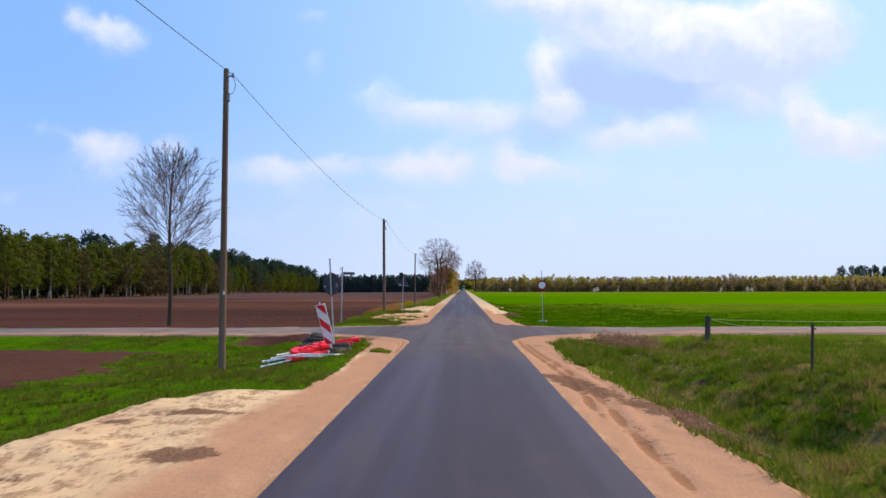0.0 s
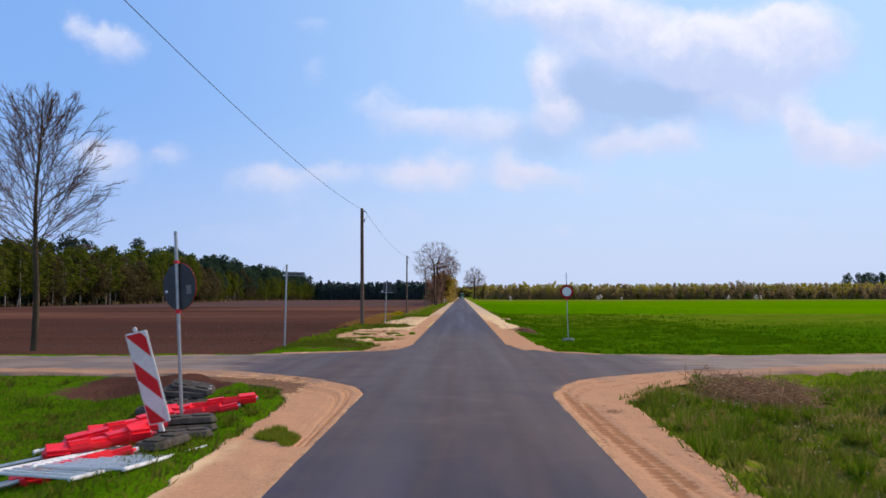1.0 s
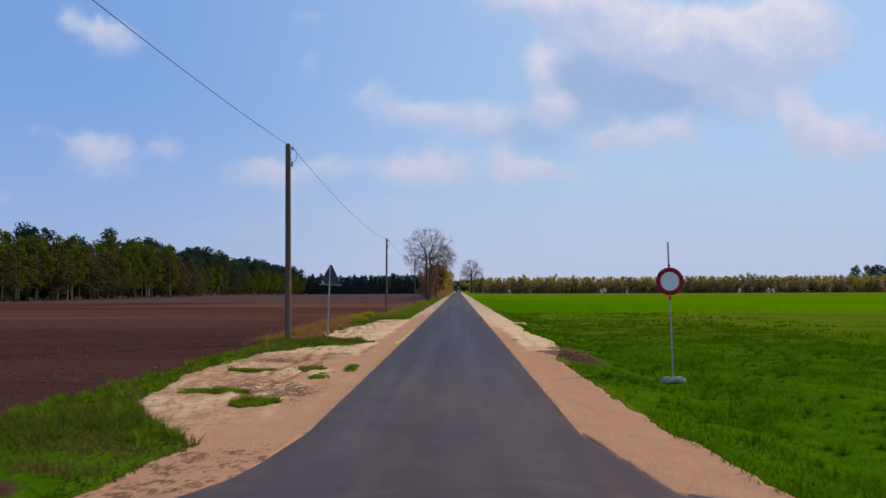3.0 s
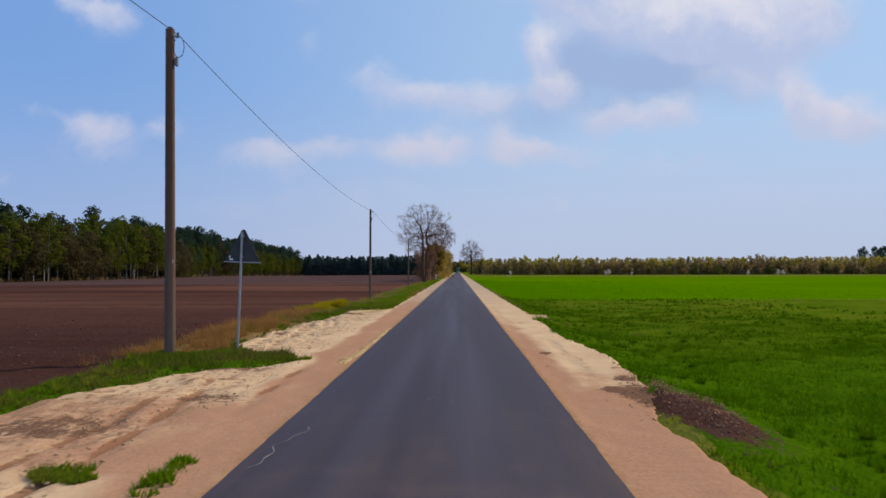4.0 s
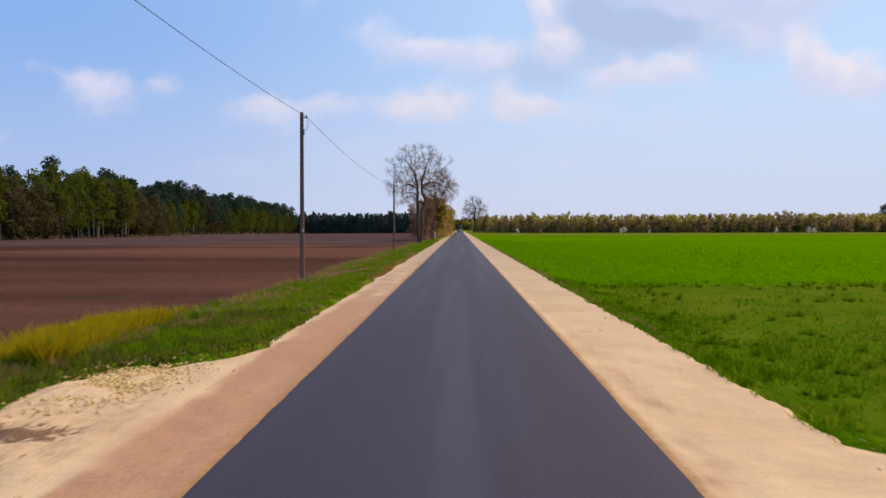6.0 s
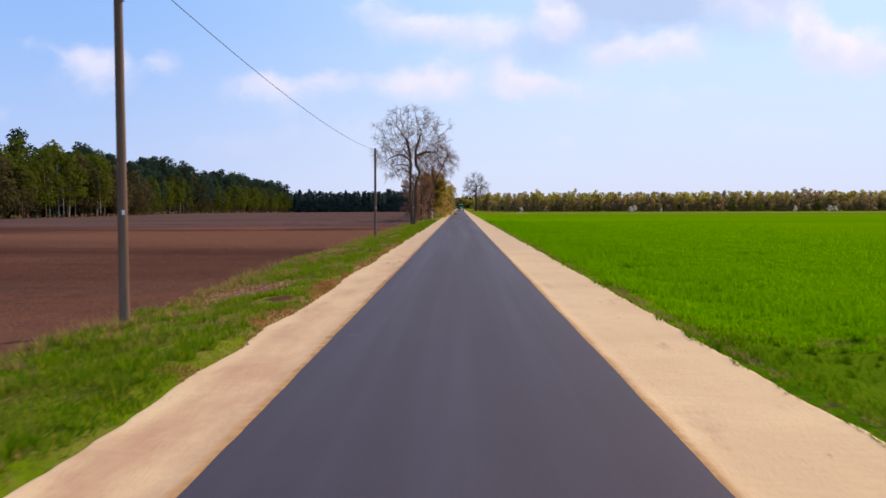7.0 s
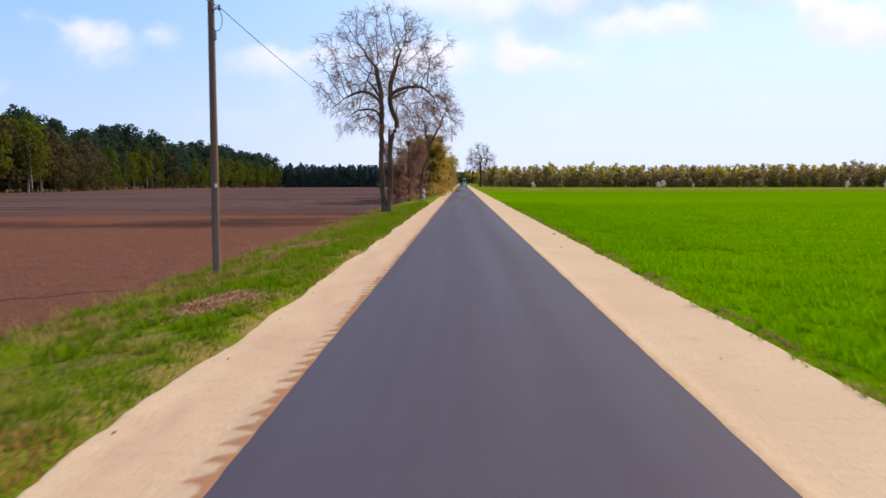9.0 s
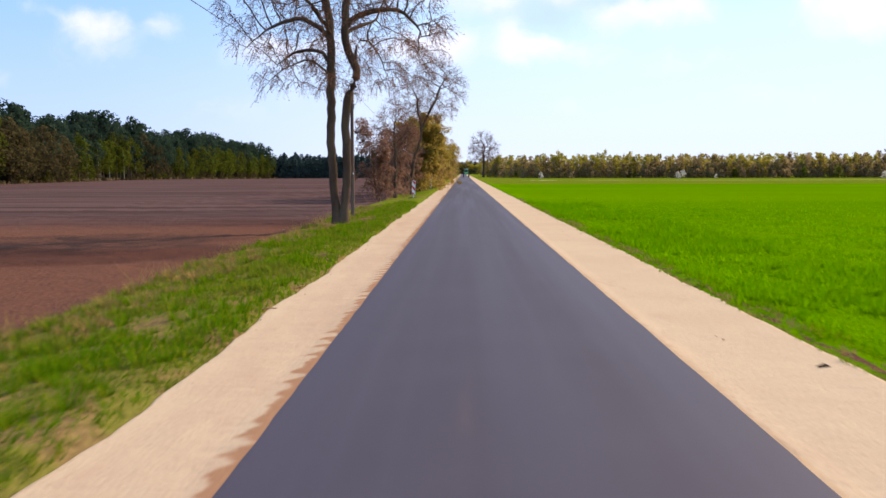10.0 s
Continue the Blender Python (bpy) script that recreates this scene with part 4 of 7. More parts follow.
left_sand = ribbon("sand_shoulder_west", LONG, lambda y: -HALF + 0.06 + 0 * y, lambda y: -sand_left(y) - 0.03, 64, sand_relief, "sand", wet_rut_shade_left, soil_left, packed=packed)
tagged(left_sand, "pale sandy shoulder with wheel ruts beside the asphalt", "shoulder", kind="structure")
# on this side only the painted shade of the ruts
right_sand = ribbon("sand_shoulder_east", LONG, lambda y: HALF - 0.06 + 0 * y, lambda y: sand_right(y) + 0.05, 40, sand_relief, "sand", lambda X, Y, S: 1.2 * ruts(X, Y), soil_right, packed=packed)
tagged(right_sand, "pale smooth sandy shoulder beside the asphalt", "shoulder", kind="structure")


def road_edge(y, side):
    return HALF + 0.012 * (lumps(y, y * 0, 1.1, 20 + side) - 0.5) + 0.014 * (lumps(y, y * 0, 0.3, 22 + side) - 0.5)


def road_z(X, Y, S):
    return 0.034 + 0.012 * (1 - (X / HALF) ** 2) - 0.006 * (np.abs(2 * S - 1) > 0.999) + 0.004 * (lumps(X, Y, 2.5, 24) - 0.5)


road = ribbon("road", LONG, lambda y: -road_edge(y, 0), lambda y: road_edge(y, 1), 14, road_z, "road", None, lambda X, Y, S: ease(Y, 16, 26) * (1 - ease(Y, 41, 60)) + 0.25 * (1 - ease(Y, 5, 26)))
tagged(road, "narrow straight road of new dark asphalt", "road", kind="structure")

WIDE = np.concatenate([np.arange(-160, -14, 4), np.arange(-14, 14, 0.14), np.arange(14, 161, 4)])


def lane_z(X, Y, S):
    return 0.024 + 0.010 * (lumps(X, Y, 1.4, 25) - 0.5) - 0.03 * ease(np.abs(2 * S - 1), 0.96, 1.0)


lane = ribbon("side_road", WIDE, lambda x: table(NEAR, x) + 0.1 * (lumps(x, x * 0, 0.5, 26) - 0.5), lambda x: table(FAR, x) + 0.1 * (lumps(x, x * 0, 0.5, 27) - 0.5), 40, lane_z, "road", None, lambda X, Y, S: 1.0 + 0 * X, along="x", packed=lambda X, Y, S: ease(np.abs(X), 3.4, 8.0) * 0.95 + 0.35 * ease(np.abs(2 * S - 1), 0.8, 1.0))
tagged(lane, "dusty grey-brown side road crossing the new asphalt", "road", kind="structure")


def dirt_z(X, Y, S):
    return 0.006 + 0.05 * (lumps(X, Y, 0.6, 28) - 0.5) + 0.03 * (lumps(X, Y, 0.22, 29) - 0.5) - 0.20 * ease(S, 0.80, 1.0) + 0.03 * (1 - ease(S, 0.1, 0.35)) - 0.07 * (1 - ease(S, 0.0, 0.14)) - 0.09 * (1 - ease(np.abs(X), 1.9, 2.5)) + tread(X, Y, np.where(Y < 34, table(NEAR, X) - Y, 9.0)) * -0.04


near_dirt = ribbon("dirt_margin_south", WIDE, lambda x: table(NEAR, x) + 0.1, lambda x: table(NEAR, x) - 0.9 - 0.3 * (lumps(x, x * 0, 1.0, 30) - 0.5), 14, dirt_z, "dirt", along="x")
tagged(near_dirt, "trodden reddish dirt along the side road", "dirt", kind="structure")
far_dirt = ribbon("dirt_margin_north", WIDE, lambda x: table(FAR, x) - 0.1, lambda x: table(FAR, x) + 0.5 + 0.3 * (lumps(x, x * 0, 1.0, 31) - 0.5), 12, dirt_z, "dirt", along="x")
tagged(far_dirt, "trodden reddish dirt along the side road", "dirt", kind="structure")

# ---------------------------------------------------------------- trees
def tubes(lines, sides=5):
    """Tapered tubes along polylines, each a list of (point, radius). Returns vertices and quads."""
    V, F, base = [], [], 0
    ring = np.arange(sides) * 2 * np.pi / sides
    for pts, rad in lines:
        pts = np.asarray(pts)
        d = np.gradient(pts, axis=0)
        d /= np.linalg.norm(d, axis=1)[:, None] + 1e-9
        ref = np.where(np.abs(d[:, 2:3]) > 0.9, [[1.0, 0, 0]], [[0, 0, 1.0]])
        a = np.cross(d, ref)
        a /= np.linalg.norm(a, axis=1)[:, None] + 1e-9
        b = np.cross(d, a)
        r = np.asarray(rad)[:, None, None]
        V.append((pts[:, None] + r * (np.cos(ring)[None, :, None] * a[:, None] + np.sin(ring)[None, :, None] * b[:, None])).reshape(-1, 3))
        i = base + np.arange(len(pts) * sides).reshape(len(pts), sides)
        j = np.roll(i, -1, axis=1)
        F.append(np.stack([i[:-1], j[:-1], j[1:], i[1:]], -1).reshape(-1, 4))
        base += len(pts) * sides
    return np.concatenate(V), np.concatenate(F)


def sprout(rng, out, p, d, length, radius, level, spec, split=None):
    """Grows one limb and its side limbs into out[level]; with split, every side limb goes into a list of its own there."""
    n = (7, 6, 5, 4, 3, 3)[level]
    wander, lift, kids, ratio, spread, start = spec[level]
    pts, rad, dirs = [np.array(p, float)], [radius], []
    d = np.array(d, float) / np.linalg.norm(d)
    for k in range(n):
        d = d + rng.normal(0, wander, 3) + np.array([0, 0, lift])
        d /= np.linalg.norm(d)
        pts.append(pts[-1] + d * length / n)
        rad.append(max(0.008, radius * (1 - (0.8 if level else 0.92) * (k + 1) / n)))
        dirs.append(d)
    out[level].append((pts, rad))
    if level + 1 >= len(spec):
        return
    for k in range(kids):
        f = start + (1 - start) * (k + rng.rand()) / kids
        s = min(n - 1, int(f * n))
        q = pts[s] + (pts[s + 1] - pts[s]) * (f * n - s)
        side = rng.normal(0, 1, 3)
        side -= side @ dirs[s] * dirs[s]
        side /= np.linalg.norm(side) + 1e-9
        a = spread * rng.uniform(0.75, 1.25)
        c = dirs[s] * math.cos(a) + side * math.sin(a)
        into = out
        if split is not None:
            into = [[] for _ in spec]
            split.append(into)
        sprout(rng, into, q, c, length * ratio * rng.uniform(0.7, 1.2) * (1.1 - 0.45 * f), max(0.008, rad[s] * (0.55 if level == 0 else 0.58)), level + 1, spec)


def leaves(rng, centres, size, jitter, per, sag=0.0, corners=4):
    """Small leaves strewn round given points."""
    c = np.repeat(np.asarray(centres), per, axis=0)
    c = c + rng.normal(0, jitter, c.shape)
    c[:, 2] -= sag * rng.rand(len(c))
    a, b = rng.normal(0, 1, c.shape), rng.normal(0, 1, c.shape)
    a /= np.linalg.norm(a, axis=1)[:, None]
    b -= (a * b).sum(1)[:, None] * a
    b /= np.linalg.norm(b, axis=1)[:, None]
    s = size * rng.uniform(0.6, 1.35, (len(c), 1))
    if corners == 3:
        V = np.stack([c - a * s, c + b * s, c + (a - 0.4 * b) * s], 1).reshape(-1, 3)
    else:
        V = np.stack([c - a * s, c + b * s * 0.6, c + a * s, c - b * s * 0.6], 1).reshape(-1, 3)
    return V, np.arange(len(V)).reshape(-1, corners)


def ends(lines):
    return np.array([p for pts, _ in lines for p in pts[1:]])


def chains(parent, pts, rad):
    """Cuts a branching of nodes into chains that each follow the thickest child; yields (points, radii)."""
    kids = [[] for _ in parent]
    for k, p in enumerate(parent):
        if p >= 0:
            kids[p].append(k)
    heads = [(k, -1) for k, p in enumerate(parent) if p < 0]
    while heads:
        k, before = heads.pop()
        line = [before, k] if before >= 0 else [k]
        while kids[k]:
            follow = max(kids[k], key=lambda c: rad[c])
            heads += [(c, k) for c in kids[k] if c != follow]
            k = follow
            line.append(k)
        r = [rad[c] for c in line]
        if before >= 0:
            r[0] = min(r[0], r[1] * 1.15)
        if len(line) > 1:
            yield pts[line], r


def grown_tree(name, at, label, seed, stems, crown, reach=1.5, step=0.32, count=800, tip=0.010, trunk=0.2, twigs=5, droop=0.5, bark="bark", buds=None, thick=0.045):
    """A bare tree whose limbs grow from given stems towards points strewn in a crown of given centre and radii."""
    rng = np.random.RandomState(seed)
    c, rr = np.array(crown[0], float), np.array(crown[1], float)
    goal = rng.normal(0, 1, (count, 3))
    goal /= np.linalg.norm(goal, axis=1)[:, None]
    goal = c + goal * rr * (rng.rand(count, 1) ** 0.45) * (0.86 + 0.2 * rng.rand(count, 1))
    goal = goal[goal[:, 2] > c[2] - 0.72 * rr[2]]
    pts, parent = [], []
    for stem in stems:
        stem = np.array(stem, float)
        for _ in range(2):
            cut = np.stack([0.75 * stem[:-1] + 0.25 * stem[1:], 0.25 * stem[:-1] + 0.75 * stem[1:]], 1).reshape(-1, 3)
            stem = np.concatenate([stem[:1], cut, stem[-1:]])
        far = np.concatenate([[0], np.cumsum(np.linalg.norm(np.diff(stem, axis=0), axis=1))])
        along = np.arange(0, far[-1], step)
        for k, s in enumerate(along):
            parent.append(len(pts) - 1 if k else -1)
            pts.append([np.interp(s, far, stem[:, q]) for q in range(3)] + rng.normal(0, 0.02, 3) * (k > 0))
    pts = np.array(pts)
    fixed = len(pts)
    for _ in range(60):
        d = goal[:, None] - pts[None]
        dist = np.linalg.norm(d, axis=2)
        near = dist.argmin(1)
        left = dist[np.arange(len(goal)), near] > step * 1.3
        goal, d, near = goal[left], d[left], near[left]
        if not len(goal):
            break
        more, mum = [], []
        for k in np.unique(near):
            if pts[k][2] < c[2] - rr[2] * 0.95:
                continue
            v = d[near == k, k]
            v = (v / np.linalg.norm(v, axis=1)[:, None]).mean(0) + rng.normal(0, 0.10, 3)
            more.append(pts[k] + v / np.linalg.norm(v) * step)
            mum.append(k)
        if not more:
            break
        pts = np.concatenate([pts, more])
        parent += mum
    # limbs thicken by what they carry
    weight = np.zeros(len(pts))
    has = np.zeros(len(pts), bool)
    has[[p for p in parent if p >= 0]] = True
    weight[~has] = 1.0
    for k in range(len(pts) - 1, -1, -1):
        if parent[k] >= 0:
            weight[parent[k]] += weight[k]
    rad = tip * weight ** (math.log(trunk / tip) / math.log(weight[:fixed].max()))
    tree = empty(name, Matrix.Translation(at), label, "tree")
    fine = []
    for line, r in chains(parent, pts, rad):
        r = list(r)
        if line[0][2] < 0.2:
            line = line.copy()
            line[0][2] -= 0.3
            r[0] *= 1.7
            r[1] *= 1.25
            r[2] *= 1.08
            bulk("trunk", *tubes([(line, r)], 10), [bark], smooth=True).parent = tree
        elif max(r) > thick:
            bulk("limb", *tubes([(line, [0.62 * q for q in r])], 7), [bark], smooth=True).parent = tree
        else:
            fine.append((line, r))
    # drooping sprays at the ends
    thin = np.flatnonzero(rad[fixed:] < tip * 2.6) + fixed
    spray = []
    for k in thin:
        out = pts[k] - c
        out /= np.linalg.norm(out) + 1e-6
        for _ in range(twigs):
            v = out * 0.55 + rng.normal(0, 0.62, 3)
            v /= np.linalg.norm(v)
            q, line = pts[k].copy(), [pts[k].copy()]
            for s in range(3):
                q = q + v * rng.uniform(0.10, 0.26) * step / 0.32
                v = v + np.array([0, 0, -droop * 0.4 * (1.3 if pts[k][2] < c[2] else 0.5)])
                v /= np.linalg.norm(v)
                line.append(q)
            spray.append((line, [tip * 0.75, tip * 0.7, tip * 0.6, tip * 0.5]))
    V, F = tubes(fine, 4)
    ob = bulk("bough", V, F, [bark])
    ob.parent = tree
    tagged(ob, kind="stuff")
    V, F = tubes(spray, 3)
    ob = bulk("twig_spray", V, F, ["twig"])
    ob.parent = tree
    tagged(ob, kind="stuff")
    if buds:
        V, F = leaves(rng, ends(spray)[::2], buds[1], 0.05, buds[2])
        ob = bulk("bud_spray", V, F, [buds[0]])
        ob.parent = tree
        tagged(ob, kind="stuff")
    return tree


def fan_tree(name, at, label, seed, tall, first, crown, r, limbs=34, tip=0.009, bark="bark"):
    """A bare tree with a straight leader and straight limbs that rise to a rounded crown."""
    rng = np.random.RandomState(seed)
    c, rr = np.array(crown[0], float), np.array(crown[1], float)
    tree = empty(name, Matrix.Translation(at), label, "tree")
    z = np.linspace(-0.25, tall, 14)
    lead = np.stack([0.05 * np.sin(z * 0.9), 0.04 * np.cos(z * 0.7), z], -1)
    bulk("trunk", *tubes([(lead, [max(tip, r * (1.0 - 0.93 * max(0, s) / tall) ** 0.8) for s in z])], 10), [bark], smooth=True).parent = tree
    fine, side = [], []
    for k in range(limbs):
        f = (k + 0.3) / limbs
        start = first + (tall * 0.9 - first) * f ** 1.15
        a = k * 2.4 + rng.normal(0, 0.25)
        # where the limb meets the crown's outline
        pitch = radians(rng.uniform(16, 42) + 34 * f)
        v = np.array([math.cos(a) * math.cos(pitch), math.sin(a) * math.cos(pitch), math.sin(pitch)])
        p0 = np.array([np.interp(start, z, lead[:, 0]), np.interp(start, z, lead[:, 1]), start])
        length = 0.2
        while length < 30 and (((p0 + v * length - c) / rr) ** 2).sum() < 1.0 or length < 0.1 * tall:
            length += 0.05
        length *= rng.uniform(0.9, 1.04)
        n = 8
        bend = rng.normal(0, 0.05, 3)
        line = [p0 + v * length * s / n + (np.array([0, 0, 0.10]) + bend) * length * (s / n) ** 2 + rng.normal(0, 0.012 * length / 3, 3) * (s > 0) for s in range(n + 1)]
        rad = [max(tip, 0.17 * r * (1 - 0.6 * f) * (1 - 0.9 * s / n)) for s in range(n + 1)]
        bulk("limb", *tubes([(line, rad)], 6), [bark], smooth=True).parent = tree
        line = np.array(line)
        for q in range(11):
            s = 0.22 + 0.76 * (q + rng.rand()) / 11
            i = min(n - 1, int(s * n))
            root = line[i] + (line[i + 1] - line[i]) * (s * n - i)
            w_ = v + rng.normal(0, 0.42, 3) + np.array([0, 0, 0.12])
            w_ /= np.linalg.norm(w_)
            ln = length * rng.uniform(0.22, 0.40) * (1.15 - 0.6 * s)
            twig = [root + w_ * ln * t / 4 + rng.normal(0, 0.02 * ln, 3) for t in range(5)]
            fine.append((twig, [tip * 1.5, tip * 1.3, tip * 1.1, tip, tip * 0.8]))
            for e in range(8):
                t = 0.3 + 0.7 * rng.rand()
                root2 = root + w_ * ln * t
                x_ = w_ + rng.normal(0, 0.4, 3) + np.array([0, 0, 0.15])
                x_ /= np.linalg.norm(x_)
                l2 = ln * rng.uniform(0.3, 0.6)
                side.append(([root2, root2 + x_ * l2 * 0.5, root2 + x_ * l2 + rng.normal(0, 0.03, 3)], [tip * 0.7, tip * 0.6, tip * 0.5]))
    for nm, lines_, n, mt in (("bough", fine, 4, bark), ("twig_spray", side, 3, "twig")):
        ob = bulk(nm, *tubes(lines_, n), [mt])
        ob.parent = tree
        tagged(ob, kind="stuff")
    return tree


def zg(x, y):
    return float(height(np.array([x]), np.array([y]))[0])


grown_tree("roadside_tree", (-5.32, 176.0, zg(-5.32, 176.0)), "bare two-stemmed roadside tree with drooping reddish twigs", 4,
           [((0, 0, 0), (-0.12, 0, 1.2), (-0.18, 0, 2.4), (-0.18, 0.05, 5.7), (-0.14, 0.1, 7.4), (-0.3, 0.1, 8.4), (-0.6, 0.2, 9.6)),
            ((0.20, -0.05, 0), (0.30, 0, 0.8), (0.42, 0, 1.9), (0.40, 0, 2.8), (0.36, 0, 4.2), (0.52, 0, 5.1), (0.84, 0, 5.65), (0.92, 0, 5.95), (0.62, 0, 6.45), (0.38, 0, 7.2), (0.44, 0, 7.7), (0.42, 0.1, 8.5), (0.9, 0.1, 9.8)),
            ((0.90, 0, 5.95), (0.74, 0.1, 6.6), (0.90, 0.2, 7.15), (1.30, 0.3, 7.2), (1.72, 0.4, 6.5), (2.0, 0.4, 5.8)),
            ((-0.18, 0.05, 5.6), (-0.45, -0.1, 6.1), (-1.0, -0.3, 6.35), (-1.5, -0.4, 6.24), (-2.4, -0.6, 5.6), (-3.2, -0.7, 4.5)),
            ((-0.17, 0.05, 6.2), (-0.45, 0.3, 6.65), (-1.0, 0.7, 6.9), (-1.9, 1.2, 6.85), (-2.8, 1.6, 6.3)),
            ((-0.15, 0.1, 7.1), (-0.7, 0.0, 7.7), (-1.4, -0.1, 8.0), (-2.5, -0.4, 7.5), (-3.5, -0.6, 6.6)),
            ((0.44, 0, 7.6), (0.75, 0, 7.95), (1.75, -0.3, 8.25), (2.8, -0.6, 8.05), (3.4, -0.7, 7.2)), ((0.40, 0, 7.3), (0.8, 0.9, 7.8), (1.6, 2.0, 8.3)), ((-0.14, 0.1, 7.3), (-0.5, -1.1, 8.0), (-0.9, -2.2, 8.5))],
           ((0.1, 0, 8.8), (4.8, 4.5, 4.9)), count=1250, trunk=0.19, twigs=5, tip=0.0095, droop=0.85, buds=("bud", 0.030, 2))
grown_tree("roadside_tree", (-5.07, 216.5, zg(-5.07, 216.5)), "bare leaning roadside tree among shrubs", 8,
           [((0, 0, 0), (0.05, 0, 1.6), (0.22, 0, 3.2), (0.77, 0, 4.6), (1.0, 0, 6.1), (0.6, 0.1, 7.4), (0.55, 0.1, 8.8)), ((1.0, 0, 6.0), (1.7, 0, 7.5), (2.2, 0.1, 8.4), (2.8, 0.1, 10.0), (3.6, 0.1, 11.0))],
           ((1.6, 0, 9.3), (3.7, 3.5, 3.6)), step=0.36, count=700, trunk=0.20, twigs=6, tip=0.010, droop=0.6, buds=("bud", 0.034, 2))
grown_tree("roadside_tree", (-6.0, 210.0, zg(-6.0, 210.0)), "slender bare tree among roadside shrubs", 18,
           [((0, 0, 0), (0.1, 0, 3), (0.0, 0, 5.2))], ((0.1, 0, 5.8), (2.3, 2.3, 2.4)), step=0.34, count=300, trunk=0.12, twigs=6, tip=0.010, droop=0.6, buds=("bud", 0.034, 2))
fan_tree("young_tree", (-15.3, 40.1, zg(-15.3, 40.1)), "young leafless tree on grass by the side road", 11, 8.9, 3.3, ((0, 0, 5.9), (2.55, 2.55, 3.4)), 0.125, 62, 0.0062, "young_bark")
grown_tree("lone_tree", (7.6, 455.0, 0.0), "broad bare tree far along the road", 21, [((0, 0, 0), (0.1, 0, 4), (0, 0, 8.5))], ((0, 0, 11.0), (6.6, 6.6, 7.2)), step=0.75, count=560, tip=0.045, trunk=0.42, twigs=4, droop=0.1, thick=0.12)


def clumped(rng, clumps, per, size):
    """Leaves set round clumps (centre, radius), each facing outwards with some scatter."""
    c = np.repeat(np.asarray(clumps, float), per, axis=0)
    out = rng.normal(0, 1, (len(c), 3)) + (0, 0, 0.25)
    out /= np.linalg.norm(out, axis=1)[:, None]
    p = c[:, :3] + out * c[:, 3:4] * rng.uniform(0.62, 1.12, (len(c), 1)) * (1, 1, 0.85)
    face = out + rng.normal(0, 0.38, out.shape)
    face /= np.linalg.norm(face, axis=1)[:, None]
    a = np.cross(face, rng.normal(0, 1, out.shape))
    a /= np.linalg.norm(a, axis=1)[:, None]
    b = np.cross(face, a)
    s = size * rng.uniform(0.6, 1.35, (len(c), 1))
    V = np.stack([p - a * s, p + b * s, p + (a - 0.4 * b) * s], 1).reshape(-1, 3)
    return V, np.arange(len(V)).reshape(-1, 3)


def leaf_tree(name, at, label, category, seed, tall, wide, mat, size, count, bark="bark", low=0.15):
    """A tree or shrub in leaf: stems, limbs and many separate leaves with gaps."""
    rng = np.random.RandomState(seed)
    spec = [(0.06, 0.02, 11, 0.45, 0.6, low), (0.14, 0.05, 6, 0.5, 0.6, 0.2), (0.2, 0.0, 0, 0, 0, 0)]
    out = [[] for _ in spec]
    for k in range(3 if tall < 5 else 2):
        sprout(rng, out, rng.normal(0, 0.12 * wide / 3, 3) * (1, 1, 0), (rng.normal(0, 0.12), rng.normal(0, 0.12), 1), tall * rng.uniform(0.8, 0.95), 0.03 * tall / 2, 0, spec)
    thing = empty(name, Matrix.Translation(at), label, category)
    V, F = tubes(out[0] + out[1], 6)
    bulk("trunk", V, F, [bark], smooth=True).parent = thing
    pts = ends(out[1] + out[2])
    pick = pts[rng.permutation(len(pts))[:150]]
    low_ = np.stack([rng.normal(0, 0.28 * wide, 30), rng.normal(0, 0.28 * wide, 30), rng.uniform(0.02, 0.35, 30) * tall], -1)
    pick = np.concatenate([pick, low_]) if low < 0.1 else pick
    V, F = clumped(rng, np.concatenate([pick, rng.uniform(0.06, 0.17, (len(pick), 1)) * wide], 1), max(6, count // len(pick)), size)
    bulk("crown", V, F, [mat]).parent = thing
    return thing


for k, (x, y, tall, wide, mat) in enumerate([(-5.0, 228, 7.4, 4.2, "willow"), (-4.6, 238, 7.8, 4.4, "willow"), (-5.2, 250, 7.6, 4.6, "willow"), (-4.5, 263, 8.0, 4.6, "willow"), (-4.8, 279, 8.0, 5, "willow"),
                                             (-4.4, 297, 8.2, 5, "willow"), (-4.6, 318, 8.6, 5, "willow"), (-4.4, 342, 9, 5, "willow"), (-4.6, 370, 9, 5.5, "willow"), (-4.8, 402, 9, 5.5, "willow")]):
    leaf_tree("willow", (x, y, zg(x, y) - 0.1), "yellow-green roadside willow just coming into leaf", "tree", 40 + k, tall, wide, mat, 0.095, 22000 if k < 5 else 9000, low=0.06)
for k, (x, y, tall, wide) in enumerate([(-7.0, 207, 5.4, 3.4), (-6.6, 213, 6.2, 3.8), (-6.9, 220, 6.6, 4), (-6.2, 226, 6.2, 4)]):
    leaf_tree("shrub", (x, y, zg(x, y) - 0.1), "reddish-brown leafless shrub at the field edge", "shrub", 60 + k, tall, wide, "hazel", 0.07, 9000, "twig", 0.05)
for k, (x, y, tall, wide) in enumerate([(12.5, 452, 7.5, 7), (18.5, 444, 6.2, 6), (-11, 470, 8, 7), (-18, 480, 7, 7)]):
    leaf_tree("shrub", (x, y, -0.3), "grey-green shrub where the road meets the wood", "shrub", 70 + k, tall, wide, "spring", 0.3, 1500, "twig", 0.05)


